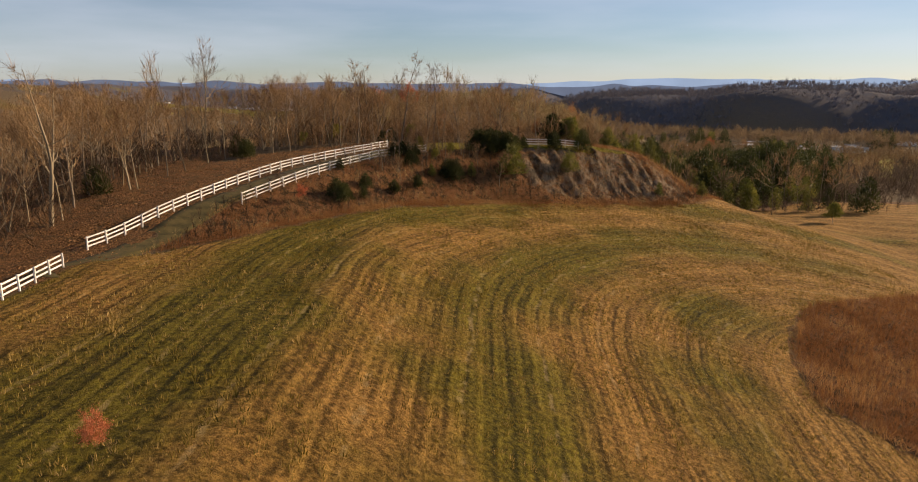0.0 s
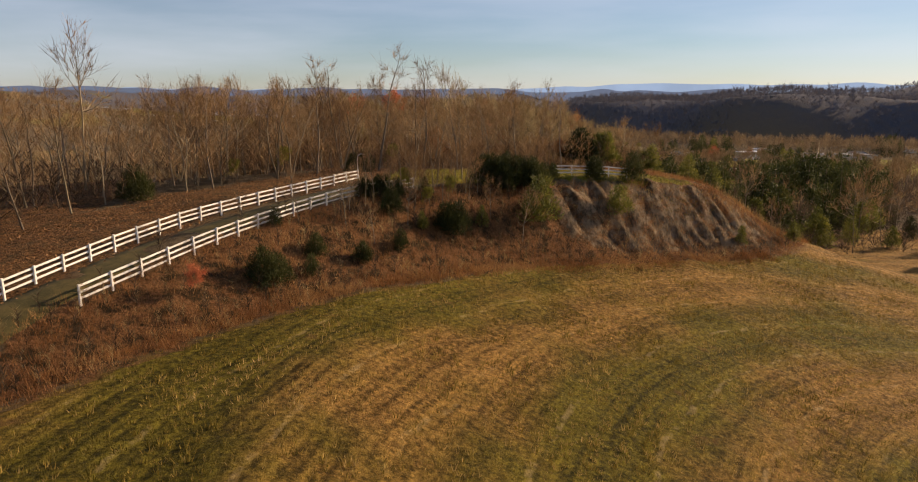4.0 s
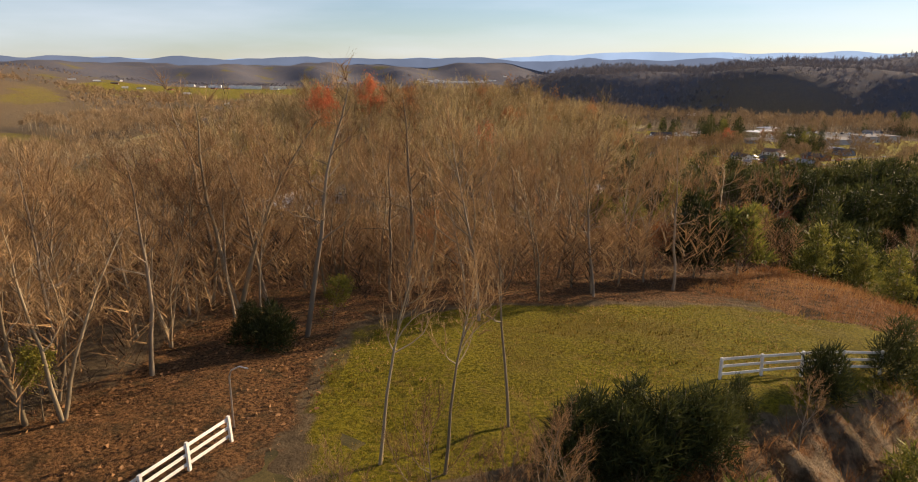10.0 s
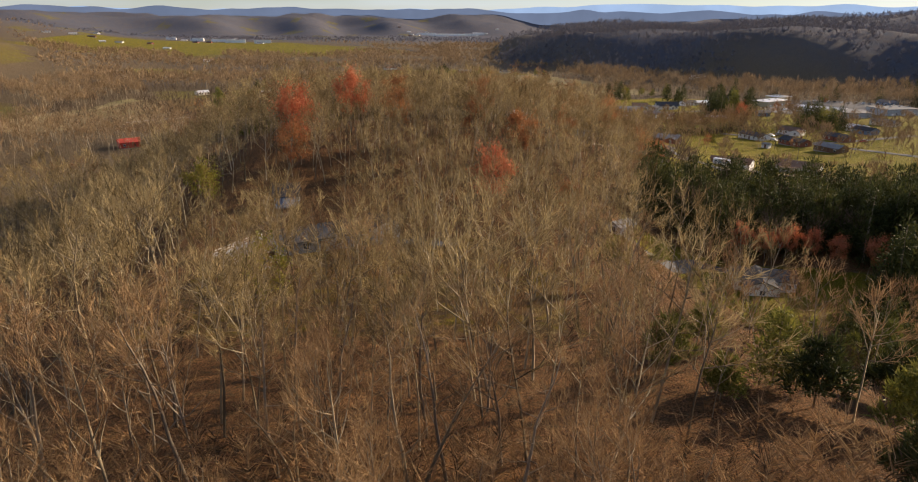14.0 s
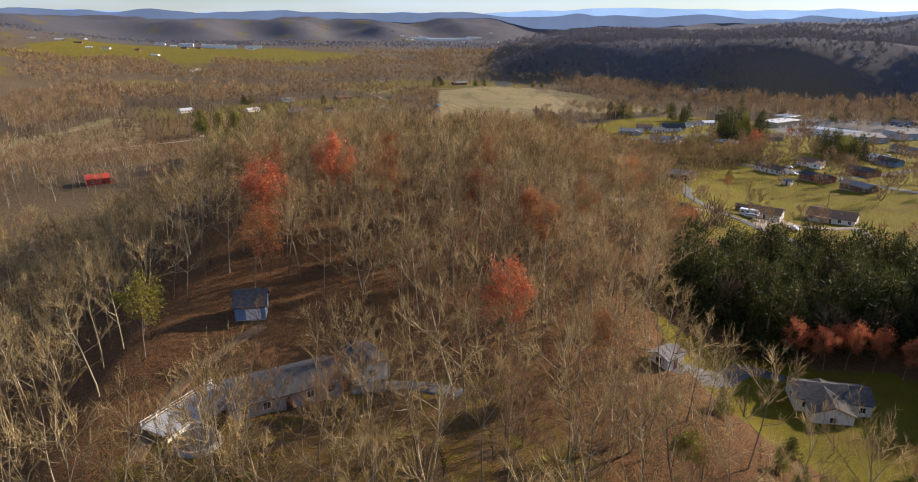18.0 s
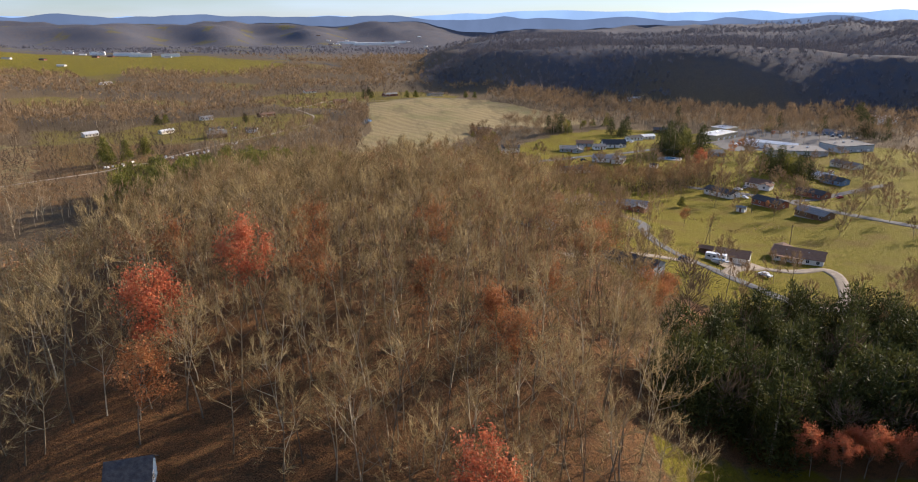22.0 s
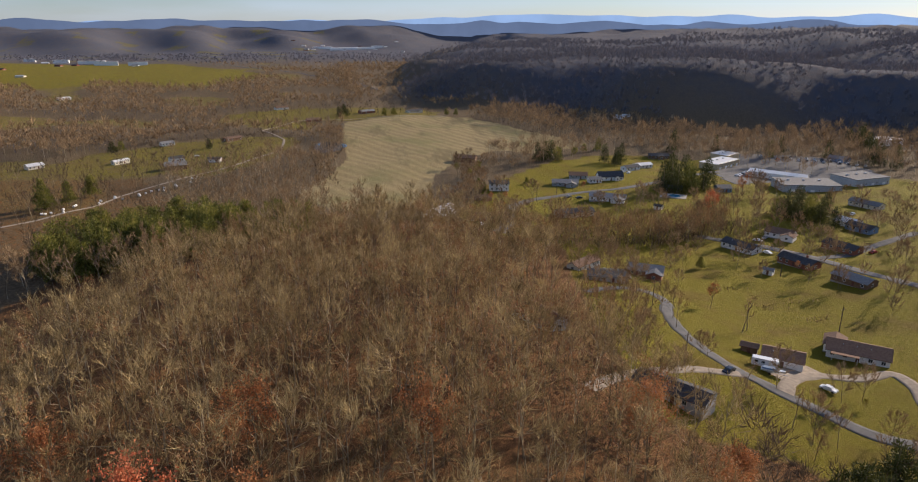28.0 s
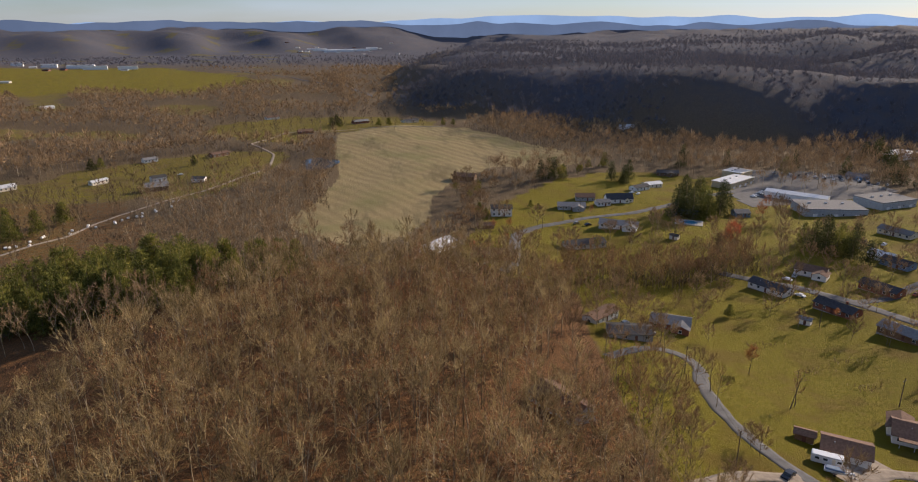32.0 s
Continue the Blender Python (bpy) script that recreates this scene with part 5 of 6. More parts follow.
    stuff("hedgerow", [(*scatter(kind[0], at, seed, tall=high), 0), (*scatter(kind[1], at, seed, tall=high), 1), (*scatter(brush_tree(seed, 4, 26)[1], spots_in(poly, gap * 0.5, seed + 50), seed, tall=(0.4, 1.1)), 2)], [BARK, TWIG_NEAR if seed < 85 else TWIG_WARM, UNDER], "tangled leafless hedgerow of young trees and brush", "hedgerow")

# more bare trees between the houses
q = np.random.RandomState(88)
for x, y, s in ((176, 633, 0.8), (177, 616, 0.75), (256, 642, 1.0), (262, 646, 0.9), (225, 594, 0.8), (189, 587, 0.75), (143, 778, 0.7), (125, 757, 0.6), (109, 761, 0.7), (95, 676, 0.8), (115, 666, 0.8), (143, 525, 0.4), (99, 541, 0.7), (92, 536, 0.8), (81, 534, 0.8), (94, 516, 0.8), (98, 482, 0.6), (104, 483, 0.55), (221, 533, 0.6), (299, 602, 0.8), (215, 598, 0.7), (73, 672, 0.8), (76, 645, 0.8), (106, 524, 0.8), (88, 500, 0.75), (112, 540, 0.7), (270, 640, 0.7), (186, 628, 0.6)):
    one("yard_tree", FAR_BARE[q.randint(5)], x, y, s, "wide bare tree in a yard of the subdivision", "tree", "bare yard trees")
for x, y, s in ((88, 712, 0.7), (82, 726, 0.8), (90, 740, 0.75), (80, 752, 0.8), (92, 766, 0.7), (84, 780, 0.75), (106, 790, 0.6), (112, 800, 0.55), (78, 700, 0.7), (94, 724, 0.6)):
    one("yard_tree", FAR_BARE[q.randint(5)], x, y, s, "bare tree in the clump beside the barn", "tree", "bare yard trees")
for x, y, s in ((86, 732, 0.5), (95, 750, 0.55), (83, 766, 0.5), (101, 775, 0.45)):
    one("yard_tree", GOLD_TREE[q.randint(2)], x, y, s, "olive-leaved tree in the clump beside the barn", "tree", "yard trees")
one("oak_tree", RED_TREE[0], 198, 596, 0.8, "tree with red leaves in the hedgerow")
one("oak_tree", RUST_TREE[1], 248, 643, 0.75, "rust-leaved tree beside the yard of shops")
lots = clear_of(spots_in(YARDS, 13.5, 86, 0.62), [[(95, 400), (175, 395), (185, 480), (130, 500), (112, 470)], lot_outline])
for x, y in lots[:230]:
    one("yard_tree", FAR_BARE[q.randint(5)], x, y, q.uniform(0.42, 0.75), "bare tree standing between the houses", "tree", "bare yard trees")
# trees and scrub over the rough fields to the west
for poly, gap, seed in ((BROWN_FIELD, 13, 120), (FARM, 16, 121), (FAR_YARDS, 18, 122), (LEFT_FIELD, 30, 123)):
    at = spots_in(poly, gap, seed, 0.7)
    kind = light_kinds[seed % 3]
    stuff("field_trees", [(*scatter(kind[0], at, seed, tall=(0.45, 1.0)), 0), (*scatter(kind[1], at, seed, tall=(0.45, 1.0)), 1), (*scatter(brush_tree(seed, 3, 22)[1], spots_in(poly, gap * 0.6, seed + 50, 0.6), seed, tall=(0.3, 1.0)), 2)], [BARK, TWIG_DARK, UNDER], "scattered bare trees and scrub over rough fields", "trees")

# ---- grass and weeds
def tuft(seed, H, n, spread, width):
    r = np.random.RandomState(seed)
    a = r.uniform(0, 6.28, n)
    base = np.stack([np.cos(a), np.sin(a), 0 * a], 1) * r.uniform(0, spread, (n, 1))
    out = np.stack([np.cos(a) * r.uniform(0.1, 0.7, n), np.sin(a) * r.uniform(0.1, 0.7, n), r.uniform(0.6, 1.1, n)], 1) * H
    return slivers(base - (0, 0, 0.05), base + out, width, r)


def ring_of(at):
    """How far along the swath pattern a place lies."""
    return np.sqrt((at[:, 0] - 58) ** 2 + 1.25 * np.maximum(at[:, 1] - 62, 0) ** 2)


hay_at = clear_of(spots_in(HAY, 0.5, 91), [UNCUT])
hay_at = hay_at[(np.abs(hay_at[:, 0] - 4) < 0.8 * hay_at[:, 1] + 2) & (hay_at[:, 1] > 14) & (hay_at[:, 0] < 70) & (hay_at[:, 1] < 132)]
hay_at = hay_at[np.sin(ring_of(hay_at) * 4.3) > np.random.RandomState(3).uniform(-1.2, 0.8, len(hay_at))]
stuff("hay_stubble", [(*scatter(tuft(5, 0.26, 6, 0.24, 0.028), hay_at, 92, tall=(0.5, 1.5)), 0)], [TURF], "cut hay stubble and clumps of grass in swaths", "grass")
tall_at = np.concatenate([spots_in(RIGHT_BANK, 0.6, 109), clear_of(spots_in(BANK, 0.5, 94), [CUT]), spots_in(CUT, 0.55, 95, 0.7)])
foot = np.linspace(-24, 40, 1500)
q = np.random.RandomState(8)
foot_at = np.stack([foot, bank_line(foot) + q.normal(size=1500) * 1.1], 1)
stuff("dry_grass", [(*scatter(tuft(6, 0.62, 9, 0.25, 0.014), np.concatenate([tall_at, foot_at]), 96, tall=(0.45, 1.4)), 0)], [STRAW], "tall dry russet broom grass", "grass")
stuff("uncut_grass", [(*scatter(tuft(16, 0.95, 9, 0.3, 0.02), spots_in(UNCUT, 0.45, 93), 96, tall=(0.5, 1.3)), 0)], [STRAW], "tall uncut russet grass left standing in the field", "grass")
knoll_at = spots_in(KNOLL_LAWN, 0.55, 97)
stuff("knoll_grass", [(*scatter(tuft(7, 0.15, 5, 0.22, 0.03), knoll_at, 98, tall=(0.5, 1.4)), 0)], [TURF], "short green and straw-coloured grass on the knoll", "grass")
brush_at = np.concatenate([spots_in(BANK, 1.5, 99), spots_in([(36, 128), (60, 150), (60, 170), (40, 180), (34, 150)], 2.2, 100), spots_in([(34, 232), (60, 236), (40, 262), (30, 256)], 2.2, 101)])
thick = clear_of(spots_in(BANK, 1.7, 107, 0.75), [CUT])
stuff("bank_brush", [(*scatter(brush_tree(9, 2.2, 34, 0.008)[1], thick, 108, tall=(0.4, 1.25)), 0)], [UNDER], "dark leafless thicket on the bank", "brush")
stuff("brush", [(*scatter(brush_tree(8, 1.2, 22, 0.007)[1], brush_at, 102, tall=(0.4, 1.5)), 0)], [TWIG], "low leafless brush on the slopes", "brush")
leaf_at = np.concatenate([spots_in(STRIP, 0.55, 103), spots_in([(-30, 146), (30, 150), (34, 176), (-34, 176)], 0.9, 104)])
z = land(leaf_at[:, 0], leaf_at[:, 1])
stuff("fallen_leaves", [(*flakes(np.column_stack([leaf_at, z + 0.05]), 0.13, np.random.RandomState(9), 0.7), 0)], [BROWN_LEAF], "fallen brown leaves at the woods' edge", "leaves")

# ---- white board fence along the lane
def box(sx, sy, sz, bevel=0.0, z0=0.0):
    """A box standing on z0, centred in x and y."""
    bm = bmesh.new()
    bmesh.ops.create_cube(bm, size=1.0)
    bmesh.ops.scale(bm, vec=(sx, sy, sz), verts=bm.verts)
    bmesh.ops.translate(bm, vec=(0, 0, z0 + sz / 2), verts=bm.verts)
    if bevel:
        bmesh.ops.bevel(bm, geom=bm.edges[:], offset=bevel, segments=1, affect="EDGES")
    return bm


def mesh_of(name, bm, mat):
    me = bpy.data.meshes.new(name)
    bm.to_mesh(me)
    bm.free()
    me.materials.append(mat)
    return me


POST = mesh_of("post", box(0.14, 0.14, 1.85, 0.012, -0.5), FENCE)
RAIL = mesh_of("rail", box(1.0, 0.035, 0.15, 0.006, -0.075), FENCE)


def fence(line, label, step=2.44):
    """Posts along a line of the plan, with three rails on the lane's side of them."""
    p = np.array(line, float)
    seg = np.r_[0, np.cumsum(np.hypot(*np.diff(p, axis=0).T))]
    n = max(1, round(seg[-1] / step))
    d = np.linspace(0, seg[-1], n + 1)
    at = np.stack([np.interp(d, seg, p[:, 0]), np.interp(d, seg, p[:, 1])], 1)
    z = land(at[:, 0], at[:, 1])
    root = new("board_fence")
    root.location = (at[0, 0], at[0, 1], z[0])
    tagged(root, label, "fence", "fences of the lane")
    base = Vector(root.location)
    wob = np.random.RandomState(len(line))
    for k in range(n + 1):
        j = min(k, n - 1)
        way = math.degrees(math.atan2(at[j + 1, 1] - at[j, 1], at[j + 1, 0] - at[j, 0]))
        part("post", POST, root, at=pose(at[k, 0] - base.x, at[k, 1] - base.y, z[k] - base.z, wob.normal() * 1.0, wob.normal() * 1.0, way))
    for k in range(n):
        a, b = Vector((*at[k], z[k])) - base, Vector((*at[k + 1], z[k + 1])) - base
        flat = math.hypot(b.x - a.x, b.y - a.y)
        way, climb = math.atan2(b.y - a.y, b.x - a.x), math.atan2(b.z - a.z, flat)
        off = Vector((-math.sin(way), math.cos(way), 0)) * 0.09
        for h in (0.34, 0.76, 1.18):
            m = Matrix.Translation((a + b) / 2 + off + Vector((0, 0, h + wob.normal() * 0.012))) @ Euler((0, -climb, way)).to_matrix().to_4x4() @ Matrix.Diagonal(((b - a).length + 0.02, 1, 1, 1))
            part("rail", RAIL, root, at=m)
    return root


OUTER = [(-34.9, 67.5), (-31.5, 78.5), (-27.0, 93.8), (-24.7, 100.3), (-22.1, 105.3), (-19.0, 111), (-16.1, 116.7), (-12.8, 123.3)]
INNER = [(-25.2, 84), (-22.5, 89.4), (-20.6, 93.4), (-18.65, 97.6), (-15.65, 104), (-13.3, 108.6), (-12.1, 110.8), (-9.0, 114.3), (-5.6, 116.9)]
fence(OUTER, "white three-rail board fence along the grassy lane")
fence([(-31, 30), (-31.5, 46), (-33.3, 60.9)], "white three-rail board fence below the gate gap")
fence(INNER, "white three-rail board fence on top of the bank")
fence([(11.5, 129.2), (17, 130.4), (21.5, 131.2)], "white board fence half hidden behind cedars")

# ---- houses
def prism(L, W, h, rise):
    """Walls with gable ends, ridge along x."""
    bm = bmesh.new()
    ring = [(-W / 2, 0), (W / 2, 0), (W / 2, h), (0, h + rise), (-W / 2, h)]
    a, b = [bm.verts.new((-L / 2, y, z)) for y, z in ring], [bm.verts.new((L / 2, y, z)) for y, z in ring]
    bm.faces.new(a[::-1]), bm.faces.new(b)
    for k in range(5):
        bm.faces.new((a[k], a[(k + 1) % 5], b[(k + 1) % 5], b[k]))
    bmesh.ops.recalc_face_normals(bm, faces=bm.faces)
    return bm


def gable_roof(L, W, h, rise, over=0.45, thick=0.16):
    """Two roof slopes with eaves, as one folded slab."""
    bm = bmesh.new()
    s = rise / (W / 2)
    y, z = W / 2 + over, h - over * s
    ring = [(-y, z), (0, h + rise + 0.02), (y, z), (y, z + thick), (0, h + rise + thick + 0.05), (-y, z + thick)]
    ends = []
    for x in (-L / 2 - over, L / 2 + over):
        ends.append([bm.verts.new((x, yy, zz)) for yy, zz in ring])
    a, b = ends
    for k in range(6):
        bm.faces.new((a[k], a[(k + 1) % 6], b[(k + 1) % 6], b[k]))
    for e in ends:
        bm.faces.new((e[0], e[1], e[4], e[5])), bm.faces.new((e[1], e[2], e[3], e[4]))
    bmesh.ops.recalc_face_normals(bm, faces=bm.faces)
    return bm


def frame_mesh(w, h, mat, name):
    bm = bmesh.new()
    for sx, sz, x, z in ((w + 0.16, 0.09, 0, h / 2), (w + 0.16, 0.09, 0, -h / 2), (0.09, h, w / 2, 0), (0.09, h, -w / 2, 0), (0.05, h, 0, 0)):
        g = bmesh.ops.create_cube(bm, size=1.0)
        bmesh.ops.scale(bm, vec=(sx, 0.08, sz), verts=g["verts"])
        bmesh.ops.translate(bm, vec=(x, 0, z), verts=g["verts"])
    return mesh_of(name, bm, mat)


WINDOW_FRAME = frame_mesh(1.15, 1.2, WHITE, "window")
PANE = mesh_of("pane", box(1.15, 0.03, 1.2, 0, -0.6), GLASS)
DOOR = mesh_of("door", box(0.95, 0.08, 2.05, 0.02), DOORS)
GARAGE_DOOR = mesh_of("garage_door", box(2.7, 0.08, 2.1, 0.02), WHITE)
CHIMNEY = mesh_of("chimney", box(0.8, 0.6, 2.2, 0.03), BRICK)
PORCH_POST = mesh_of("porch_post", box(0.14, 0.14, 2.3, 0.015), WHITE)
VENT = mesh_of("vent_pipe", box(0.25, 0.25, 0.5, 0.05), CHROME)


def body_of(root, L, W, h, rise, wall, roof, at=Matrix(), deep=2.0):
    part("foundation", mesh_of("foundation", box(L - 0.06, W - 0.06, deep + 0.25, 0, -deep), CONCRETE), root, at=at)
    part("wall", mesh_of("wall", prism(L, W, h, rise), wall), root, at=at @ pose(0, 0, 0.2))
    part("roof", mesh_of("roof", gable_roof(L, W, h, rise), roof), root, at=at @ pose(0, 0, 0.2))


def windows_on(root, L, W, h, n, side, at=Matrix(), skip=()):
    for k in range(n):
        if k in skip:
            continue
        x = -L / 2 + (k + 0.5) * L / n
        for z in (1.5, 4.2) if h > 4.4 else (1.55,):
            w = part("window", WINDOW_FRAME, root, at=at @ pose(x, side * (W / 2 + 0.03), z + 0.2))
            part("pane", PANE, w)


def house(label, x, y, turn, L, W, wall, roof, h=2.6, pitch=0.38, n=4, wing=None, chimney=False, garage=False, porch=False, vents=0, name="house", group="houses"):
    """A gabled house: ridge along its length, windows front and back; wing: (along, across, length, width)."""
    root = new(name)
    z = float(land(x, y))
    root.matrix_basis = pose(x, y, z, 0, 0, turn)
    rise = W / 2 * pitch
    body_of(root, L, W, h, rise, wall, roof)
    windows_on(root, L, W, h, n, -1, skip=(n // 2,))
    windows_on(root, L, W, h, n, 1)
    for side in (-1, 1):
        w = part("window", WINDOW_FRAME, root, at=pose(side * (L / 2 + 0.03), 0, 1.75, 0, 0, 90))
        part("pane", PANE, w)
    part("door", DOOR, root, at=pose(-L / 2 + (n // 2 + 0.5) * L / n, -W / 2 - 0.03, 0.22))
    if wing:
        wx, wy, wl, ww = wing
        body_of(root, wl, ww, h - 0.1, ww / 2 * pitch, wall, roof, at=pose(wx, wy, 0.01, 0, 0, 90))
        w = part("window", WINDOW_FRAME, root, at=pose(wx, wy - wl / 2 - 0.03, 1.7))
        part("pane", PANE, w)
    if garage:
        part("garage_door", GARAGE_DOOR, root, at=pose(L / 2 - 2.2, -W / 2 - 0.04, 0.22))
    if chimney:
        part("chimney", CHIMNEY, root, at=pose(L * 0.18, W * 0.12, h + rise - 0.9))
    for k in range(vents):
        part("vent_pipe", VENT, root, at=pose(-L * 0.25 + k * L * 0.22, -W * 0.2, 0.2 + h + rise * 0.6 - 0.05))
    if porch:
        d = 2.6
        part("porch_roof", mesh_of("porch_roof", box(L * 0.45, d, 0.14, 0.02), roof), root, at=pose(-L * 0.2, -W / 2 - d / 2, h + 0.02, -5))
        for k in range(3):
            part("porch_post", PORCH_POST, root, at=pose(-L * 0.2 + (k - 1) * L * 0.2, -W / 2 - d + 0.2, 0.05))
        part("porch_floor", mesh_of("porch_floor", box(L * 0.45, d, 0.9, 0, -0.7), CONCRETE), root, at=pose(-L * 0.2, -W / 2 - d / 2, 0))
    return tagged(root, label, name.replace("_", " "), group)


house("white ranch house with a black shingle roof", 184, 539, -66, 17, 8, WHITE, ROOF_DARK, n=5, vents=2)
house("red-brick ranch house with a black shingle roof", 195, 511, -70, 16, 8, BRICK, ROOF_DARK, n=5, chimney=True)
house("brick ranch house with a dark roof beside the street", 229, 527, -70, 16, 8, BRICK, ROOF_DARK, n=5)
house("white house with a brown-grey roof and a wing", 214, 553, -50, 13, 9, WHITE, ROOF_BROWN, wing=(5, -4, 7, 6))
house("dark brown house with a grey roof", 200, 483, -70, 15, 8, BROWN_WALL, ROOF_GREY)
house("grey-roofed cream house near the warehouse", 307, 606, -70, 18, 8, SIDING, ROOF_GREY, n=5)
house("low white outbuilding with a pale metal roof", 263, 566, -70, 11, 8, WHITE, ROOF_METAL, n=2, name="outbuilding")
house("pale blue-grey house with a dark roof", 262, 555, -70, 13, 8, BLUE_WALL, ROOF_DARK)
house("white ranch house with a grey-brown roof and carport", 151, 420.5, -40, 17, 10, WHITE, ROOF_BROWN, n=5, wing=(-6.5, 3.0, 8, 6), porch=True, vents=3)
house("white garage with a dark brown shingle roof", 122, 416, -38, 11, 8, WHITE, ROOF_BROWN, n=3, garage=True, name="garage", vents=1)
house("small brown garden shed on the lawn", 115.5, 423, -40, 4.6, 3.2, BROWN_WALL, ROOF_BROWN, h=2.1, n=1, name="shed")
house("long low white house with a rusty roof", 94, 511, 34, 15, 6, WHITE, ROOF_BROWN, n=5)
house("grey house with a dark flat-pitched roof", 97, 492, -15, 15, 9, GREY_WALL, ROOF_DARK, pitch=0.25)
house("grey-roofed brick house among bare trees", 119, 504, -32, 14, 9, BRICK, ROOF_GREY, wing=(4, -4, 7, 6))
house("brown-roofed house half hidden in the woods", 52, 431, -66, 16, 9, GREY_WALL, ROOF_BROWN, pitch=0.5, chimney=True)
house("long grey-roofed house below the wooded ridge", 72, 387, -52, 18, 7.5, GREY_WALL, ROOF_DARK, n=6)
house("long white farmhouse with a grey metal roof and dark shutters", 46, 607, 43, 19, 9, WHITE, ROOF_METAL, h=3.0, n=6)
house("low brown-roofed house among autumn trees", 71, 590, -18, 22, 9, BRICK, ROOF_BROWN, n=6)
house("tall white two-storey house with a dark roof", 99, 694, -8, 13, 8, WHITE, ROOF_DARK, h=5.0, n=4)
house("small brown open shed with a rusty roof", 82.5, 665, -7, 10, 6, BROWN_WALL, ROOF_BROWN, h=2.2, n=2, name="shed")
house("brown wooden barn standing at the crop field", 97, 811, -25, 17, 10, BROWN_WALL, ROOF_BROWN, h=4.0, n=2, name="barn")
house("grey house with a grey roof and front wing", 150, 707, -15, 18, 9, GREY_WALL, ROOF_GREY, n=5, wing=(4, -4.5, 8, 7))
house("grey house with a brown roof", 167, 728, -15, 13, 9, GREY_WALL, ROOF_BROWN)
house("white cape house with blue-grey roof and dormers", 186, 714, -4, 18, 8, WHITE, ROOF_DARK, h=2.9, pitch=0.75, n=5, wing=(4, -3.5, 5, 3))
house("low white addition beside the cape house", 173, 710, -4, 9, 7, WHITE, ROOF_GREY)
house("large grey-roofed white house with a broad wing", 160, 651, -30, 22, 9, WHITE, ROOF_GREY, n=6, wing=(7, -4, 9, 8), garage=True)
house("long dark-roofed house behind a lawn", 128, 622, 6, 22, 9, SIDING, ROOF_DARK, n=6)
house("brown house beside a fenced swimming pool", 210, 666, -35, 14, 8, BROWN_WALL, ROOF_DARK)
house("small white garden shed with a black roof", 180, 621, -50, 4.5, 3.4, WHITE, ROOF_DARK, h=2.2, n=1, name="shed")
house("white garden shed near the ditch", 175, 503, -50, 4, 3, WHITE, ROOF_GREY, h=2.2, n=1, name="shed")
house("brown house with a dark gabled roof under evergreens", 266, 803, -20, 17, 8, BROWN_WALL, ROOF_DARK, wing=(2, -4, 6, 5))
house("white house with a dark roof beyond the lawn", 216, 747, 22, 14, 7, WHITE, ROOF_DARK)
house("pale low building among trees", 232, 760, 10, 14, 7, SIDING, ROOF_METAL)
house("small blue-grey house behind evergreens", 245, 662, -7, 9, 8, BLUE_WALL, ROOF_GREY)
house("brown barn with a pale grey roof on the farm", -135, 811, 15, 16, 12, BROWN_WALL, ROOF_GREY, h=3.4, n=2, name="barn", group="farm buildings")
house("white farmhouse gable with a dark roof", -143, 850, 33, 11, 7, WHITE, ROOF_DARK, h=3.4, n=3, group="farm buildings")
house("small white farm building", -109, 833, -8, 10, 6, WHITE, ROOF_DARK, h=2.8, n=2, name="outbuilding", group="farm buildings")
house("long pale mobile home beside the farm lane", -185, 843, 53, 14, 5, SIDING, ROOF_METAL, n=4, group="farm buildings")
house("white house beyond the farm", -168, 928, 34, 12, 7, WHITE, ROOF_GREY, group="farm buildings")
house("brown house at the edge of the rough pasture", -111, 945, 43, 18, 7, BROWN_WALL, ROOF_BROWN, group="farm buildings")
house("white house on the far rise", -86, 1220, 31, 18, 8, WHITE, ROOF_BROWN, group="far houses")
house("red-brick house above the crop field", -38, 1085, 16, 17, 9, BRICK, ROOF_BROWN, group="far houses")
house("white house in the far woods", -419, 1384, 44, 18, 9, WHITE, ROOF_METAL, group="far houses")
house("pale house beside a farm lane", -246, 832, 44, 12, 8, SIDING, ROOF_METAL, group="far houses")
house("house under tall evergreens past the crop field", 27, 1154, 24, 20, 9, BRICK, ROOF_GREY, group="far houses")
house("long house past the crop field", 90, 1165, 30, 22, 9, SIDING, ROOF_DARK, group="far houses")
house("white building near the river", 330, 1036, 8, 22, 10, WHITE, ROOF_METAL, group="far houses")
house("blue house behind the parking lot", 402, 753, -60, 15, 9, BLUE_WALL, ROOF_GREY, wing=(3, -4, 6, 5), group="far houses")
# a grey roof in shade: dark shingles carry that shade in their colour
house("white house with an open porch and a cross-gabled grey roof darkened for shade", 74, 286, -14, 14, 8, WHITE, ROOF_DARK, h=2.9, n=4, wing=(-1.5, -3.5, 11, 7.5), group="valley houses")
house("small cream shed at the bend of the valley drive", 33, 268, 35, 4.5, 3.5, SIDING, ROOF_GREY, h=2.3, n=1, name="shed", group="valley houses")
house("long dark-roofed grey house hidden among bare trees", -29.0, 257.0, 28, 16, 8, GREY_WALL, ROOF_DARK, n=5, group="woods houses")
house("white-gabled outbuilding beside the woods house", -17.5, 264.5, -62, 7, 6, WHITE, ROOF_DARK, n=2, name="outbuilding", group="woods houses")
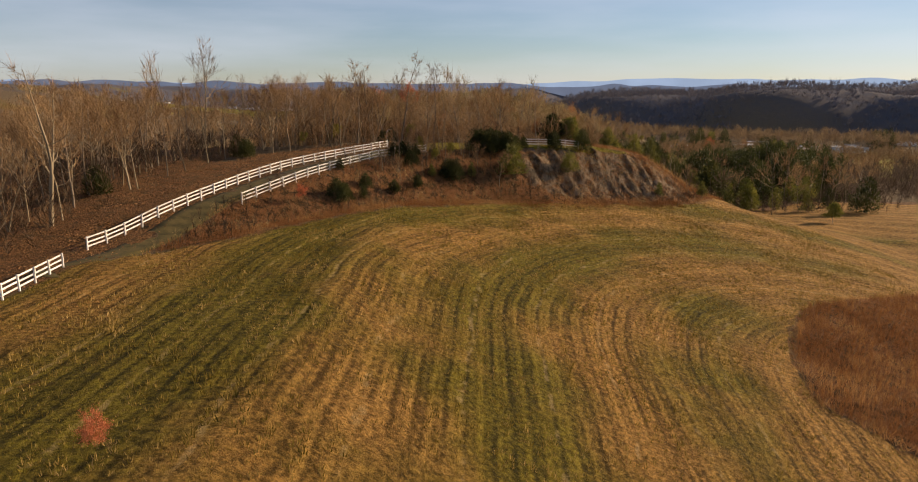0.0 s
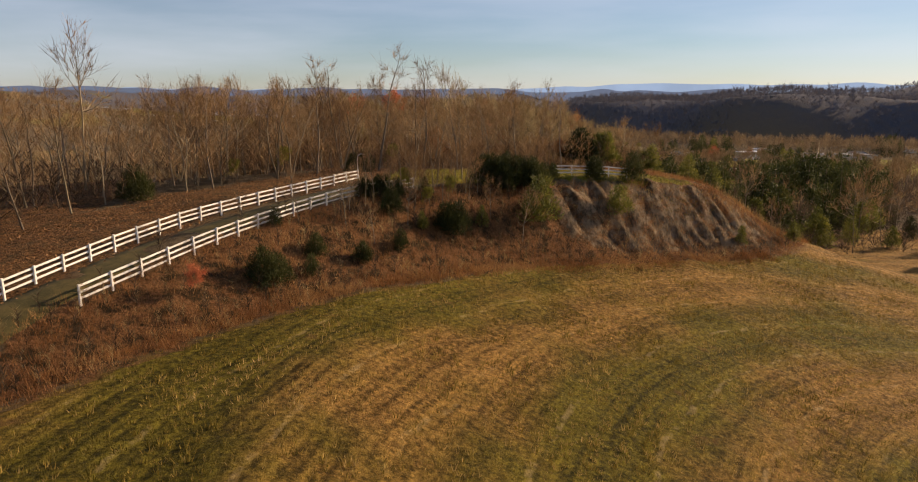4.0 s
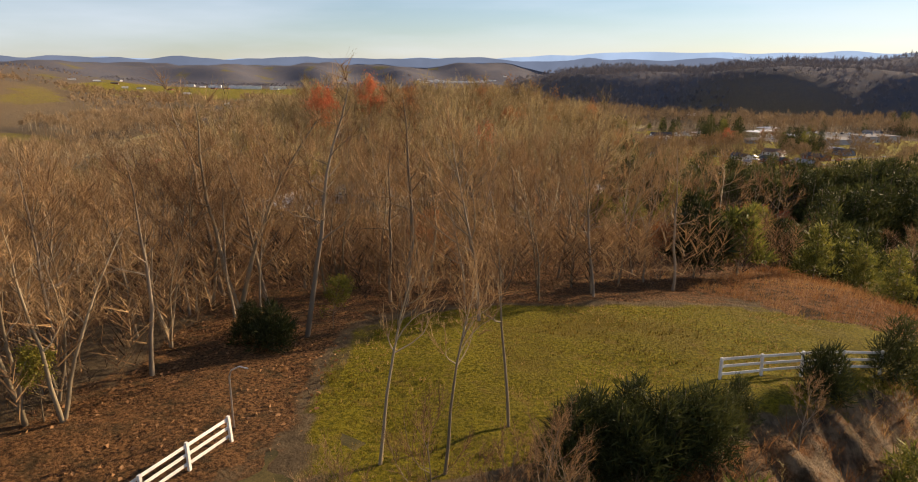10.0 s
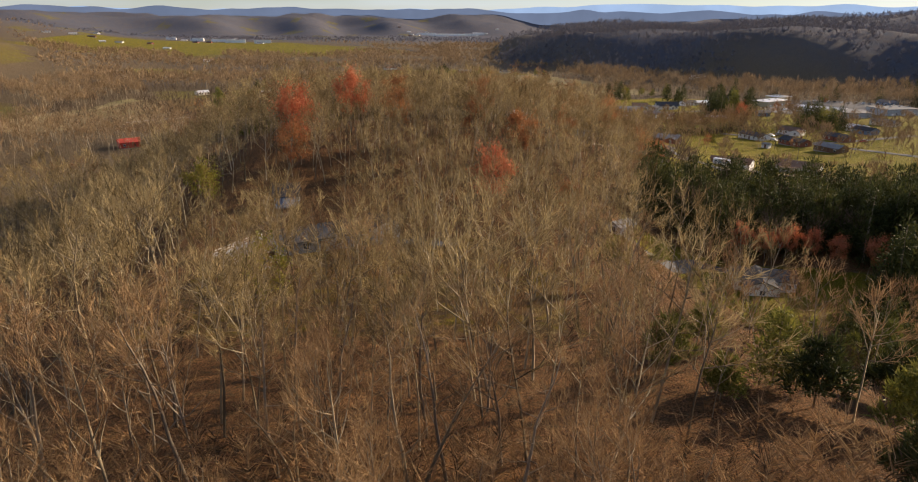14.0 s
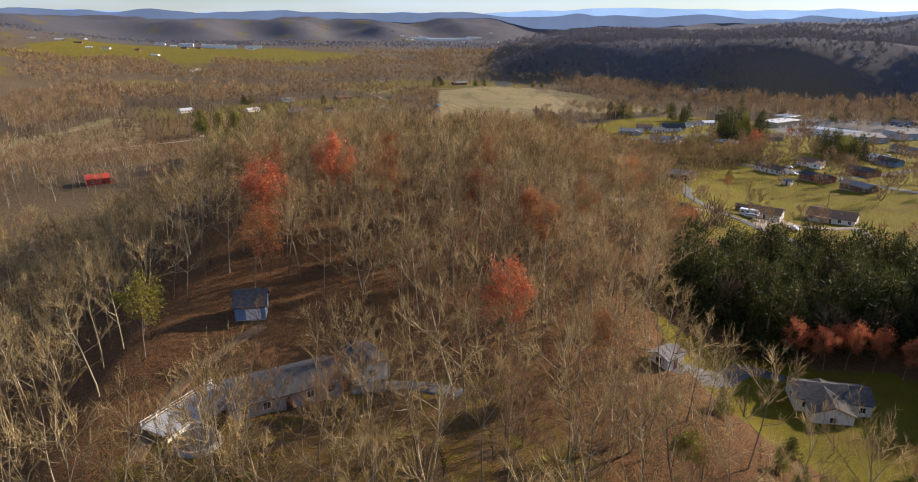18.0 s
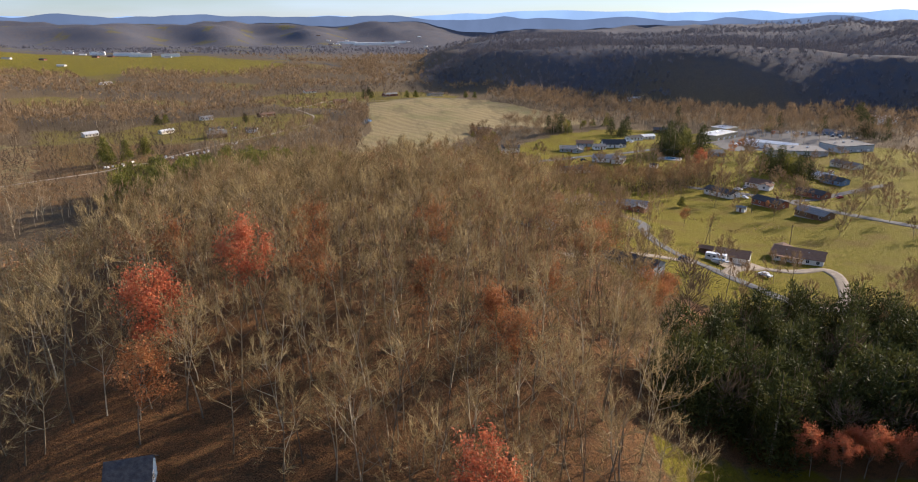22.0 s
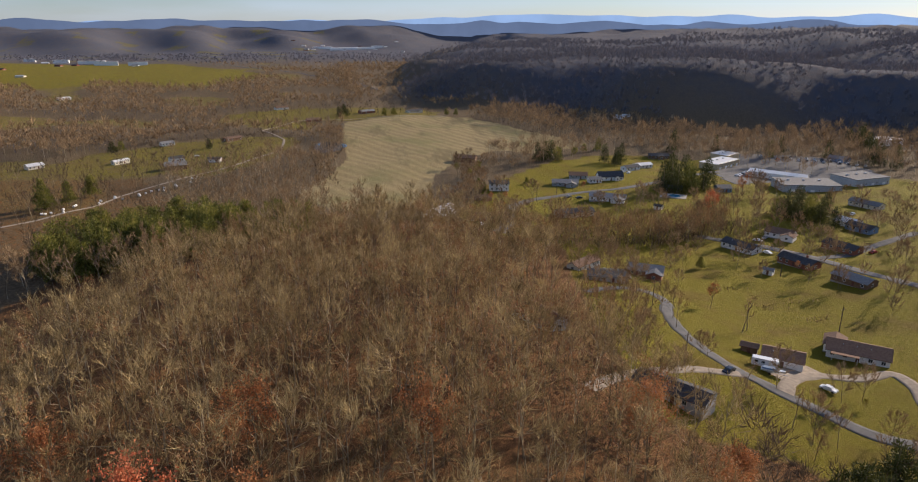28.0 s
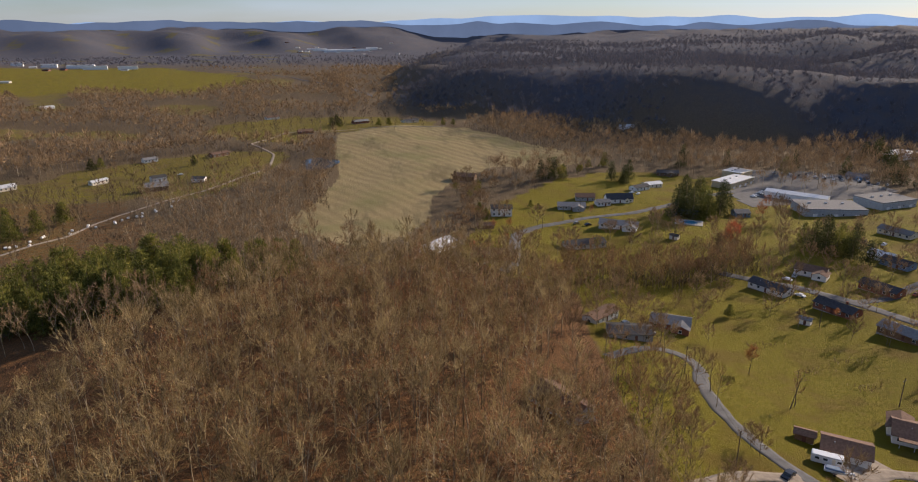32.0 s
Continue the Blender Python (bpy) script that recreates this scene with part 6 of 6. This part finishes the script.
house("small barn with a dark roof and pale blue doors", -41, 287, 8, 5.5, 6, BLUE_WALL, ROOF_DARK, h=2.8, pitch=0.7, n=1, garage=True, name="barn", group="woods houses")
house("red barn at the edge of a stubble field", -182, 518, 31, 11, 8, RED_WALL, RED_WALL, h=3.2, n=2, name="barn")


def flat_building(label, x, y, turn, L, W, h, wall, roof, doors=3, name="warehouse"):
    root = new(name)
    root.matrix_basis = pose(x, y, float(land(x, y)), 0, 0, turn)
    part("wall", mesh_of("wall", box(L, W, h + 2, 0, -2), wall), root)
    part("roof", mesh_of("roof", box(L + 0.5, W + 0.5, 0.35, 0.04, h), roof), root)
    part("parapet", mesh_of("parapet", box(L + 0.6, 0.3, 0.5, 0.03, h), wall), root, at=pose(0, -W / 2, 0))
    for k in range(doors):
        part("door", GARAGE_DOOR, root, at=pose(-L / 2 + (k + 0.5) * L / doors, -W / 2 - 0.05, 0.02))
        w = part("window", WINDOW_FRAME, root, at=pose(-L / 2 + (k + 0.85) * L / doors, -W / 2 - 0.03, 1.9))
        part("pane", PANE, w)
    for k in range(3):
        part("roof_vent", mesh_of("roof_vent", box(1.6, 1.2, 0.9, 0.05, h + 0.3), CHROME), root, at=pose(-L * 0.3 + k * L * 0.27, W * 0.1, 0))
    return tagged(root, label, name, "commercial buildings")


flat_building("tan masonry shop with a flat pale roof", 294, 752, 31, 34, 16, 4.6, YELLOW_WALL, ROOF_METAL, 4, "shop")
flat_building("tan shop block with a flat roof at the lot", 312, 776, 31, 18, 16, 5.5, YELLOW_WALL, ROOF_METAL, 2, "shop")
house("long white metal building with a pale roof", 314, 704, -48, 40, 10, WHITE, ROOF_METAL, h=4.2, pitch=0.25, n=6, name="warehouse", group="commercial buildings")
flat_building("broad grey flat-roofed warehouse", 308, 664, -15, 38, 24, 5, GREY_WALL, ROOF_GREY)
flat_building("second grey flat-roofed warehouse", 352, 668, 10, 30, 22, 5, GREY_WALL, ROOF_GREY)
flat_building("pale commercial building at the edge of town", 509, 831, 12, 30, 20, 5, WHITE, ROOF_METAL)
for x, y, t, L, W in ((-700, 2395, 12, 70, 25), (-790, 2420, 12, 40, 20), (-560, 2330, 12, 50, 12), (-640, 2320, 12, 60, 10), (-880, 2440, 10, 30, 14), (20, 3700, 5, 130, 50), (120, 3740, 5, 90, 40), (-90, 3780, 5, 100, 30), (180, 3800, 0, 60, 30), (-20, 3620, 8, 60, 24)):
    flat_building("long white industrial building far up the valley", x, y, t, L, W, 9, WHITE, ROOF_METAL, 4)
for k in range(26):
    q = np.random.RandomState(700 + k)
    x, y = (q.uniform(-240, 300), q.uniform(3300, 4000)) if k < 14 else (q.uniform(-1150, -480), q.uniform(1900, 2450))
    house("tiny pale house far up the valley", x, y, q.uniform(-40, 40), q.uniform(14, 22), 10, (WHITE, SIDING, BRICK)[k % 3], (ROOF_GREY, ROOF_METAL, ROOF_DARK)[k % 3], n=2, group="far houses")

# ---- roads, drives and the parking lot
def ribbon(name, line, width, mat, label, lift=0.1, category="road"):
    """A strip laid over the ground along a line of the plan."""
    p = np.array(line, float)
    seg = np.r_[0, np.cumsum(np.hypot(*np.diff(p, axis=0).T))]
    d = np.linspace(0, seg[-1], max(8, int(seg[-1] / 2.0)))
    k = np.ones(5) / 5
    x, y = np.interp(d, seg, p[:, 0]), np.interp(d, seg, p[:, 1])
    x, y = (np.r_[c[:2], np.convolve(c, k, "valid"), c[-2:]] for c in (x, y))
    tx, ty = np.gradient(x), np.gradient(y)
    n = np.hypot(tx, ty) + 1e-9
    wob = 0.06 * width * waves(d, 0 * d, 14, 3)
    rows = []
    for f in (-0.56, -0.5, -0.25, 0, 0.25, 0.5, 0.56):
        w = width * f + np.sign(f) * wob
        ox, oy = x - ty / n * w, y + tx / n * w
        edge_drop = -0.5 if abs(f) > 0.52 else 0.0
        rows.append(np.stack([ox, oy, land(ox, oy) + lift + edge_drop], 1))
    v = np.stack(rows, 1)
    m, c = v.shape[:2]
    i = np.arange(m * c).reshape(m, c)
    f = np.stack([i[:-1, :-1], i[:-1, 1:], i[1:, 1:], i[1:, :-1]], -1).reshape(-1, 4)
    return tagged(new(name, raw_mesh(name, v.reshape(-1, 3), f, [mat], smoothed=True)), label, category, kind="structure")


ribbon("road_main", [(150, 362), (131, 374), (121, 380), (114.5, 389), (107, 396), (101, 406), (98.5, 420), (99, 436), (103, 453), (107, 461)], 4.6, ASPHALT, "worn grey lane past the yards")
ribbon("road_upper", [(107, 459), (110, 469), (107.5, 478), (98, 481), (86, 474), (80, 470)], 4.0, ASPHALT, "narrow grey lane bending between bare trees")
ribbon("road_drive", [(101, 404), (86, 404), (70, 398), (58, 392), (50, 385)], 3.6, GRAVEL, "brown gravel drive along the lawn")
ribbon("road_loop", [(109, 396), (116, 404), (127, 409), (134, 406), (144, 406), (153, 409), (152, 399), (140, 378), (131, 374)], 4.0, GRAVEL, "pale drive round an oval of lawn", 0.14)
ribbon("road_apron", [(112, 405), (120, 408), (130, 411)], 8.0, GRAVEL, "grey gravel apron before the garage", 0.12)
ribbon("road_street", [(176, 566), (185, 553), (196, 542), (206, 525), (211, 510), (215, 492), (222, 470), (235, 440)], 5.5, ASPHALT, "grey residential street between houses")
ribbon("road_side", [(208, 518), (226, 519), (248, 530), (290, 548)], 4.5, ASPHALT, "grey side street")
ribbon("road_north", [(70, 566), (80, 586), (88, 618), (97, 648), (115, 666), (150, 680), (182, 681), (217, 696), (250, 716), (290, 735)], 6.0, ASPHALT, "grey street bending past the white houses")
ribbon("road_valley", [(34, 268), (40, 279), (46, 286), (55, 291), (60, 297), (66, 300), (70, 296)], 3.4, ASPHALT, "pale worn turnaround at the valley house")
ribbon("road_left", [(-230, 610), (-176, 656), (-166, 674), (-155, 688), (-150, 719), (-142, 740), (-120, 775), (-100, 800)], 2.0, GRAVEL, "pale farm lane through the rough field", 0.15)
ribbon("road_farm", [(-100, 800), (-60, 870), (-62, 950), (-90, 1010), (-60, 1090), (30, 1110), (130, 1120)], 2.2, GRAVEL, "pale lane past the pond", 0.3)
ribbon("road_woods", [(-44, 240), (-46, 262), (-42, 274), (-38, 282)], 2.2, DIRT, "bare earth track to the small barn")
ribbon("road_woods_drive", [(-19, 259), (-13, 261), (-7, 260), (-2, 257)], 3.0, ASPHALT, "grey drive beside the woods house")
ribbon("road_lane", [(-33.5, 58), (-31, 68), (-28.5, 82), (-24, 95), (-18.5, 106), (-13.5, 116), (-8, 124)], 3.2, LANE, "grassy lane between the fences, shade put into its dark tone", 0.05)
ribbon("road_far", [(-300, 2250), (-120, 2000), (20, 1700), (60, 1500)], 8, ASPHALT, "far valley road", 0.6)
lot = [(286, 738), (300, 770), (346, 806), (400, 768), (395, 700), (352, 690), (330, 690), (300, 690), (262, 678), (268, 712)]


def paved(name, outline, mat, label, lift=0.15):
    bm = bmesh.new()
    p = np.array(outline, float)
    gx, gy = np.meshgrid(np.arange(p[:, 0].min(), p[:, 0].max() + 4, 4.0), np.arange(p[:, 1].min(), p[:, 1].max() + 4, 4.0))
    ok = inside(outline, gx, gy)
    z = land(gx, gy) + lift
    verts = {}
    for a in range(gx.shape[0] - 1):
        for b in range(gx.shape[1] - 1):
            corners = [(a, b), (a, b + 1), (a + 1, b + 1), (a + 1, b)]
            if sum(ok[c] for c in corners) >= 3:
                bm.faces.new([verts.get(c) or verts.setdefault(c, bm.verts.new((gx[c], gy[c], z[c]))) for c in corners])
    g = bmesh.ops.extrude_face_region(bm, geom=bm.faces[:])
    bmesh.ops.translate(bm, vec=(0, 0, -0.6), verts=[e for e in g["geom"] if isinstance(e, bmesh.types.BMVert)])
    bmesh.ops.recalc_face_normals(bm, faces=bm.faces)
    return tagged(new(name, mesh_of(name, bm, mat)), label, "parking lot", kind="structure")


paved("pavement_lot", lot, ASPHALT, "broad grey asphalt parking lot behind the shops")


def pond(name, x, y, rx, ry, mat, label, lift=0.35, category="water"):
    bm = bmesh.new()
    a = np.linspace(0, 2 * np.pi, 48, endpoint=False)
    w = 1 + 0.12 * np.sin(3 * a + 1) + 0.07 * np.sin(5 * a)
    z = float(land(x, y)) + lift
    bm.faces.new([bm.verts.new((x + rx * math.cos(t) * s, y + ry * math.sin(t) * s, z)) for t, s in zip(a, w)])
    return tagged(new(name, mesh_of(name, bm, mat)), label, category, kind="structure")


pond("water_pond", -18, 888, 15, 26, WATER, "small farm pond reflecting the sky", 0.9)

# ---- vehicles, poles and yard things
def car_body(L, W, h, cabin, mat):
    bm = bmesh.new()
    prof = [(-L / 2, 0.35), (-L / 2, 0.75), (-L * 0.46, 0.86), (-L * 0.40 + cabin, 0.92), (-L * 0.30 + cabin, h), (L * 0.12 + cabin * 0.5, h), (L * 0.26, 0.95), (L * 0.46, 0.82), (L / 2, 0.62), (L / 2, 0.35)]
    a, b = ([bm.verts.new((x, s * W / 2 * (0.86 if z > 1.0 else 1.0), z)) for x, z in prof] for s in (-1, 1))
    bm.faces.new(a), bm.faces.new(b[::-1])
    for k in range(len(prof)):
        bm.faces.new((a[k], b[k], b[(k + 1) % len(prof)], a[(k + 1) % len(prof)]))
    bmesh.ops.recalc_face_normals(bm, faces=bm.faces)
    bmesh.ops.bevel(bm, geom=bm.edges[:], offset=0.05, segments=2, affect="EDGES")
    return mesh_of("body", bm, mat)


def wheel_mesh():
    bm = bmesh.new()
    bmesh.ops.create_cone(bm, cap_ends=True, segments=14, radius1=0.33, radius2=0.33, depth=0.22)
    bmesh.ops.rotate(bm, cent=(0, 0, 0), matrix=Matrix.Rotation(radians(90), 3, "X"), verts=bm.verts)
    bmesh.ops.bevel(bm, geom=bm.edges[:], offset=0.03, segments=1, affect="EDGES")
    return mesh_of("wheel", bm, TYRE)


WHEEL = wheel_mesh()
CAR_GLASS = mesh_of("side_window", box(1.7, 0.02, 0.36, 0.02), GLASS)
SCREEN = mesh_of("windscreen", box(0.03, 1.3, 0.5, 0.02), GLASS)
BODIES = {m.name: car_body(4.5, 1.8, 1.45, 0.5, m) for m in (CAR_WHITE, CAR_DARK, CAR_SILVER, CAR_RED)}


def car(x, y, turn, mat, label, lift=0.12):
    root = new("car")
    root.matrix_basis = pose(x, y, float(land(x, y)) + lift, 0, 0, turn)
    part("body", BODIES[mat.name], root)
    for sx in (-1.4, 1.35):
        for sy in (-0.8, 0.8):
            part("wheel", WHEEL, root, at=pose(sx, sy, 0.33))
    for sy in (-0.81, 0.81):
        part("side_window", CAR_GLASS, root, at=pose(-0.1, sy, 0.98, 0, 0, 0))
    part("windscreen", SCREEN, root, at=pose(0.97, 0, 1.0, 0, -42, 0))
    part("rear_window", SCREEN, root, at=pose(-1.5, 0, 1.02, 0, 38, 0))
    return tagged(root, label, "car", "parked cars")


car(124, 398.5, -60, CAR_WHITE, "white car parked on the oval lawn")
for x, y, t, m, label in ((106, 494, 20, CAR_WHITE, "white pickup-sized car beside the grey house"), (104, 501, 30, CAR_WHITE, "white car beside the long white house"), (101, 505, 30, CAR_SILVER, "silver car beside the long white house"), (199, 549, -50, CAR_WHITE, "white car in a driveway"), (205, 552, 40, CAR_SILVER, "silver car in a driveway"), (192, 530, -60, CAR_WHITE, "white car beside the black-roofed house"), (240, 520, 20, CAR_RED, "red car at the side street"), (262, 583, 10, CAR_WHITE, "white van by the metal-roofed shed"), (285, 590, 30, CAR_WHITE, "white car by the warehouse"), (278, 596, 30, CAR_DARK, "dark car by the warehouse"), (145, 662, 10, CAR_DARK, "dark car by the grey-roofed house"), (140, 668, 30, CAR_SILVER, "silver car on the street"), (95, 492, 20, CAR_DARK, "dark car in the yard"), (64, 578, 60, CAR_WHITE, "white car by the low house"), (-130, 868, 10, CAR_WHITE, "white car on the farm"), (205, 735, 20, CAR_WHITE, "white car near the houses"), (208, 731, 40, CAR_WHITE, "white van near the houses"), (97.5, 404.5, 30, CAR_DARK, "small dark car at the lane's corner")):
    car(x, y, t, m, label)
q = np.random.RandomState(17)
for k in range(30):
    row = k // 10
    x, y = 352 + (k % 10) * 4.4 + row * 5, 786 - (k % 10) * 4.0 - row * 14
    if q.uniform() < 0.85:
        car(x, y, 45 + q.normal() * 4, (CAR_WHITE, CAR_SILVER, CAR_DARK, CAR_RED)[q.choice(4, p=[0.4, 0.3, 0.25, 0.05])], "parked car on the asphalt lot", 0.2)
for k in range(6):
    car(286 + k * 4, 712 + k * 3.5, 120, (CAR_WHITE, CAR_SILVER, CAR_DARK)[k % 3], "parked car beside the long white building", 0.2)


def camper(x, y, turn):
    root = new("camper_trailer")
    root.matrix_basis = pose(x, y, float(land(x, y)) + 0.1, 0, 0, turn)
    part("body", mesh_of("body", box(7.0, 2.4, 2.3, 0.18, 0.6), CAR_WHITE), root)
    part("door", mesh_of("door", box(0.7, 0.05, 1.8, 0.02, 0.7), SIDING), root, at=pose(1.4, -1.22, 0))
    for sx in (-2.2, -0.4, 2.6):
        part("window", mesh_of("window", box(0.9, 0.05, 0.6, 0.02, 1.7), GLASS), root, at=pose(sx, -1.22, 0))
    for sy in (-1, 1):
        for sx in (-0.5, 0.4):
            part("wheel", WHEEL, root, at=pose(sx, sy, 0.33))
    part("hitch", mesh_of("hitch", box(1.4, 0.15, 0.12, 0.02, 0.5), CHROME), root, at=pose(4.1, 0, 0))
    part("awning", mesh_of("awning", box(5.0, 0.25, 0.2, 0.06, 2.75), GREY_WALL), root, at=pose(0, -1.3, 0))
    return tagged(root, "white camper trailer parked beside the garage", "camper")


def boat(x, y, turn):
    bm = bmesh.new()
    n = 9
    rings = []
    for k in range(n):
        f = k / (n - 1)
        w = 1.15 * (1 - f ** 2.6) + 0.03
        rings.append([bm.verts.new((f * 6.4 - 3.2, yy * w, 0.75 + zz + 0.35 * f * f)) for yy, zz in ((-1, 0.75), (-0.85, 0.25), (0, 0.0), (0.85, 0.25), (1, 0.75))])
    for a, b in zip(rings, rings[1:]):
        for k in range(4):
            bm.faces.new((a[k], a[k + 1], b[k + 1], b[k]))
        bm.faces.new((a[4], a[0], b[0], b[4]))
    bm.faces.new(rings[0][::-1]), bm.faces.new(rings[-1])
    bmesh.ops.recalc_face_normals(bm, faces=bm.faces)
    root = new("boat")
    root.matrix_basis = pose(x, y, float(land(x, y)) + 0.1, 0, 0, turn)
    part("hull", mesh_of("hull", bm, CAR_WHITE), root)
    part("cover", mesh_of("cover", box(4.2, 1.8, 0.5, 0.2, 1.5), BLUE_WALL), root, at=pose(-0.8, 0, 0, 0, -3))
    part("trailer_beam", mesh_of("trailer_beam", box(6.5, 0.14, 0.12, 0.02, 0.5), CHROME), root, at=pose(0.6, 0, 0))
    for sy in (-0.95, 0.95):
        part("wheel", WHEEL, root, at=pose(-0.8, sy, 0.33))
    return tagged(root, "white motor boat on a trailer with a blue cover", "boat")


camper(112.8, 411.2, -38)
boat(112.2, 406.2, -42)



def pole(x, y, H=9.5, turn=0.0, arm=True):
    root = new("utility_pole")
    root.matrix_basis = pose(x, y, float(land(x, y)), 0, 0, turn)
    v, f = tube([(0, 0, -0.8), (0.02, 0, H * 0.5), (0, 0, H)], [0.16, 0.13, 0.10], 8)
    part("shaft", raw_mesh("shaft", v, f, [WOOD_POLE], smoothed=True), root)
    if arm:
        part("crossarm", mesh_of("crossarm", box(2.2, 0.1, 0.12, 0.01, H - 0.9), WOOD_POLE), root)
        for sx in (-1, 0.9):
            part("insulator", mesh_of("insulator", box(0.1, 0.1, 0.18, 0.03, H - 0.78), CONCRETE), root, at=pose(sx, 0, 0))
    return tagged(root, "weathered wooden utility pole beside the lane", "utility pole", "utility poles")


def wire(a, b, label="dark overhead cable sagging between poles", sag=0.9):
    cu = bpy.data.curves.new("cable", "CURVE")
    cu.dimensions, cu.bevel_depth, cu.bevel_resolution = "3D", 0.02, 0
    s = cu.splines.new("POLY")
    s.points.add(12)
    for k in range(13):
        f = k / 12
        p = Vector(a).lerp(Vector(b), f) - Vector((0, 0, sag * 4 * f * (1 - f)))
        s.points[k].co = (*p, 1)
    cu.materials.append(TYRE)
    return tagged(new("cable", cu), label, "cable", "overhead cables")


def top(x, y, H=8.6, dx=0.0):
    return (x + dx, y, float(land(x, y)) + H)


lane = [(85.6, 407), (101, 459.6), (104, 482)]
yard = [(178, 499), (160, 440), (147, 551)]
north = [(62.7, 614), (92, 620), (116, 660), (134, 676)]
for x, y in lane + north + yard + [(150, 690), (83, 690)]:
    pole(x, y, 9.5, 20)
for line in (lane, north, [(178, 499), (147, 551)]):
    for a, b in zip(line, line[1:]):
        wire(top(*a), top(*b)), wire(top(*a, dx=0.9), top(*b, dx=0.9))
pole(54, 280, 7.0, 30, False)
wire(top(54, 280, 6.6), top(63, 284, 3.3)), wire(top(54, 280, 6.6), top(36, 262, 5.0))

def hangpost(x, y):
    """The bent lamp-like hook post at the end of the upper fence."""
    root = new("hook_post")
    root.matrix_basis = pose(x, y, float(land(x, y)))
    v, f = tube([(0, 0, -0.4), (0, 0, 2.6), (0.1, 0, 2.9), (0.5, 0, 3.1), (0.9, 0, 3.0)], [0.05, 0.045, 0.04, 0.035, 0.03], 6)
    part("shaft", raw_mesh("shaft", v, f, [CHROME], smoothed=True), root)
    return tagged(root, "thin pale bent post beside the fence's end", "post")


hangpost(-13.1, 124.6)

# pool with deck behind the brown house
deck = new("swimming_pool")
deck.matrix_basis = pose(204, 650, float(land(204, 650)) + 0.1, 0, 0, -30)
part("deck", mesh_of("deck", box(16, 11, 1.4, 0.05, -1.0), CONCRETE), deck)
bm = bmesh.new()
bmesh.ops.create_cone(bm, cap_ends=True, segments=28, radius1=4.0, radius2=4.0, depth=0.1)
part("water", mesh_of("water", bm, POOL), deck, at=pose(0.5, 0, 0.45))
bm = bmesh.new()
bmesh.ops.create_cone(bm, cap_ends=False, segments=28, radius1=4.2, radius2=4.2, depth=0.35)
part("rim", mesh_of("rim", bm, WHITE), deck, at=pose(0.5, 0, 0.5))
tagged(deck, "round blue swimming pool in a concrete deck", "pool")

# timber deck with railing and a round pool behind the woods house
deck = new("timber_deck")
deck.matrix_basis = pose(-40.5, 251.5, float(land(-40.5, 251.5)), 0, 0, 62)
part("platform", mesh_of("platform", box(13, 5.2, 0.16, 0.02, 1.1), GREY_WALL), deck)
for k in range(6):
    part("post", mesh_of("post", box(0.14, 0.14, 2.9, 0.01, -0.8), WHITE), deck, at=pose(-6.3 + k * 2.52, 2.5, 0))
    part("post", mesh_of("post", box(0.14, 0.14, 2.0, 0.01, -0.8), WHITE), deck, at=pose(-6.3 + k * 2.52, -2.4, 0))
for z in (1.55, 2.0):
    part("rail", mesh_of("rail", box(13, 0.06, 0.12, 0.01, z), WHITE), deck, at=pose(0, 2.5, 0))
    part("rail", mesh_of("rail", box(0.06, 5, 0.12, 0.01, z), WHITE), deck, at=pose(-6.4, 0, 0))
part("skirt", mesh_of("skirt", box(13, 0.05, 1.9, 0, -0.8), WHITE), deck, at=pose(0, -2.55, 0))
tagged(deck, "grey timber deck with white railings beside a pool", "deck")
pool = new("round_pool")
pool.matrix_basis = pose(-37.0, 243.6, float(land(-37.0, 243.6)))
bm = bmesh.new()
bmesh.ops.create_cone(bm, cap_ends=True, segments=28, radius1=2.9, radius2=2.9, depth=1.5)
part("wall", mesh_of("wall", bm, GREY_WALL), pool, at=pose(0, 0, 0.35))
bm = bmesh.new()
bmesh.ops.create_cone(bm, cap_ends=True, segments=28, radius1=2.7, radius2=2.55, depth=0.12)
part("cover", mesh_of("cover", bm, ROOF_DARK), pool, at=pose(0, 0, 1.15))
tagged(pool, "round above-ground pool under a dark winter cover", "pool")

# white-wrapped bales along the farm lane
q = np.random.RandomState(23)
bm = bmesh.new()
bmesh.ops.create_cone(bm, cap_ends=True, segments=14, radius1=0.7, radius2=0.7, depth=1.4)
bmesh.ops.bevel(bm, geom=bm.edges[:], offset=0.12, segments=1, affect="EDGES")
BALE = mesh_of("bale", bm, WHITE)
for k in range(26):
    f = k / 25
    x, y = -178 + 70 * f + q.normal() * 3, 668 + 96 * f + q.normal() * 5
    b = new("bale", BALE)
    b.matrix_basis = pose(x, y, float(land(x, y)) + 0.6, 90, 0, q.uniform(0, 180))
    tagged(b, "pale wrapped round bale beside the lane", "bale", "bales")

# litter-covered brush heaps on the lawns
for x, y, s in ((150, 466, 1.0), (168, 470, 1.3), (146, 486, 1.2), (160, 452, 0.9)):
    at = np.array([(x, y)]) + np.random.RandomState(int(x)).normal(size=(30, 2)) * (3.0 * s, 1.2)
    stuff("hedge", [(*scatter(brush_tree(12, 1.6, 30, 0.01)[1], at, int(x), tall=(0.6, 1.2)), 0)], [TWIG], "brown leafless hedge on the lawn", "hedge")
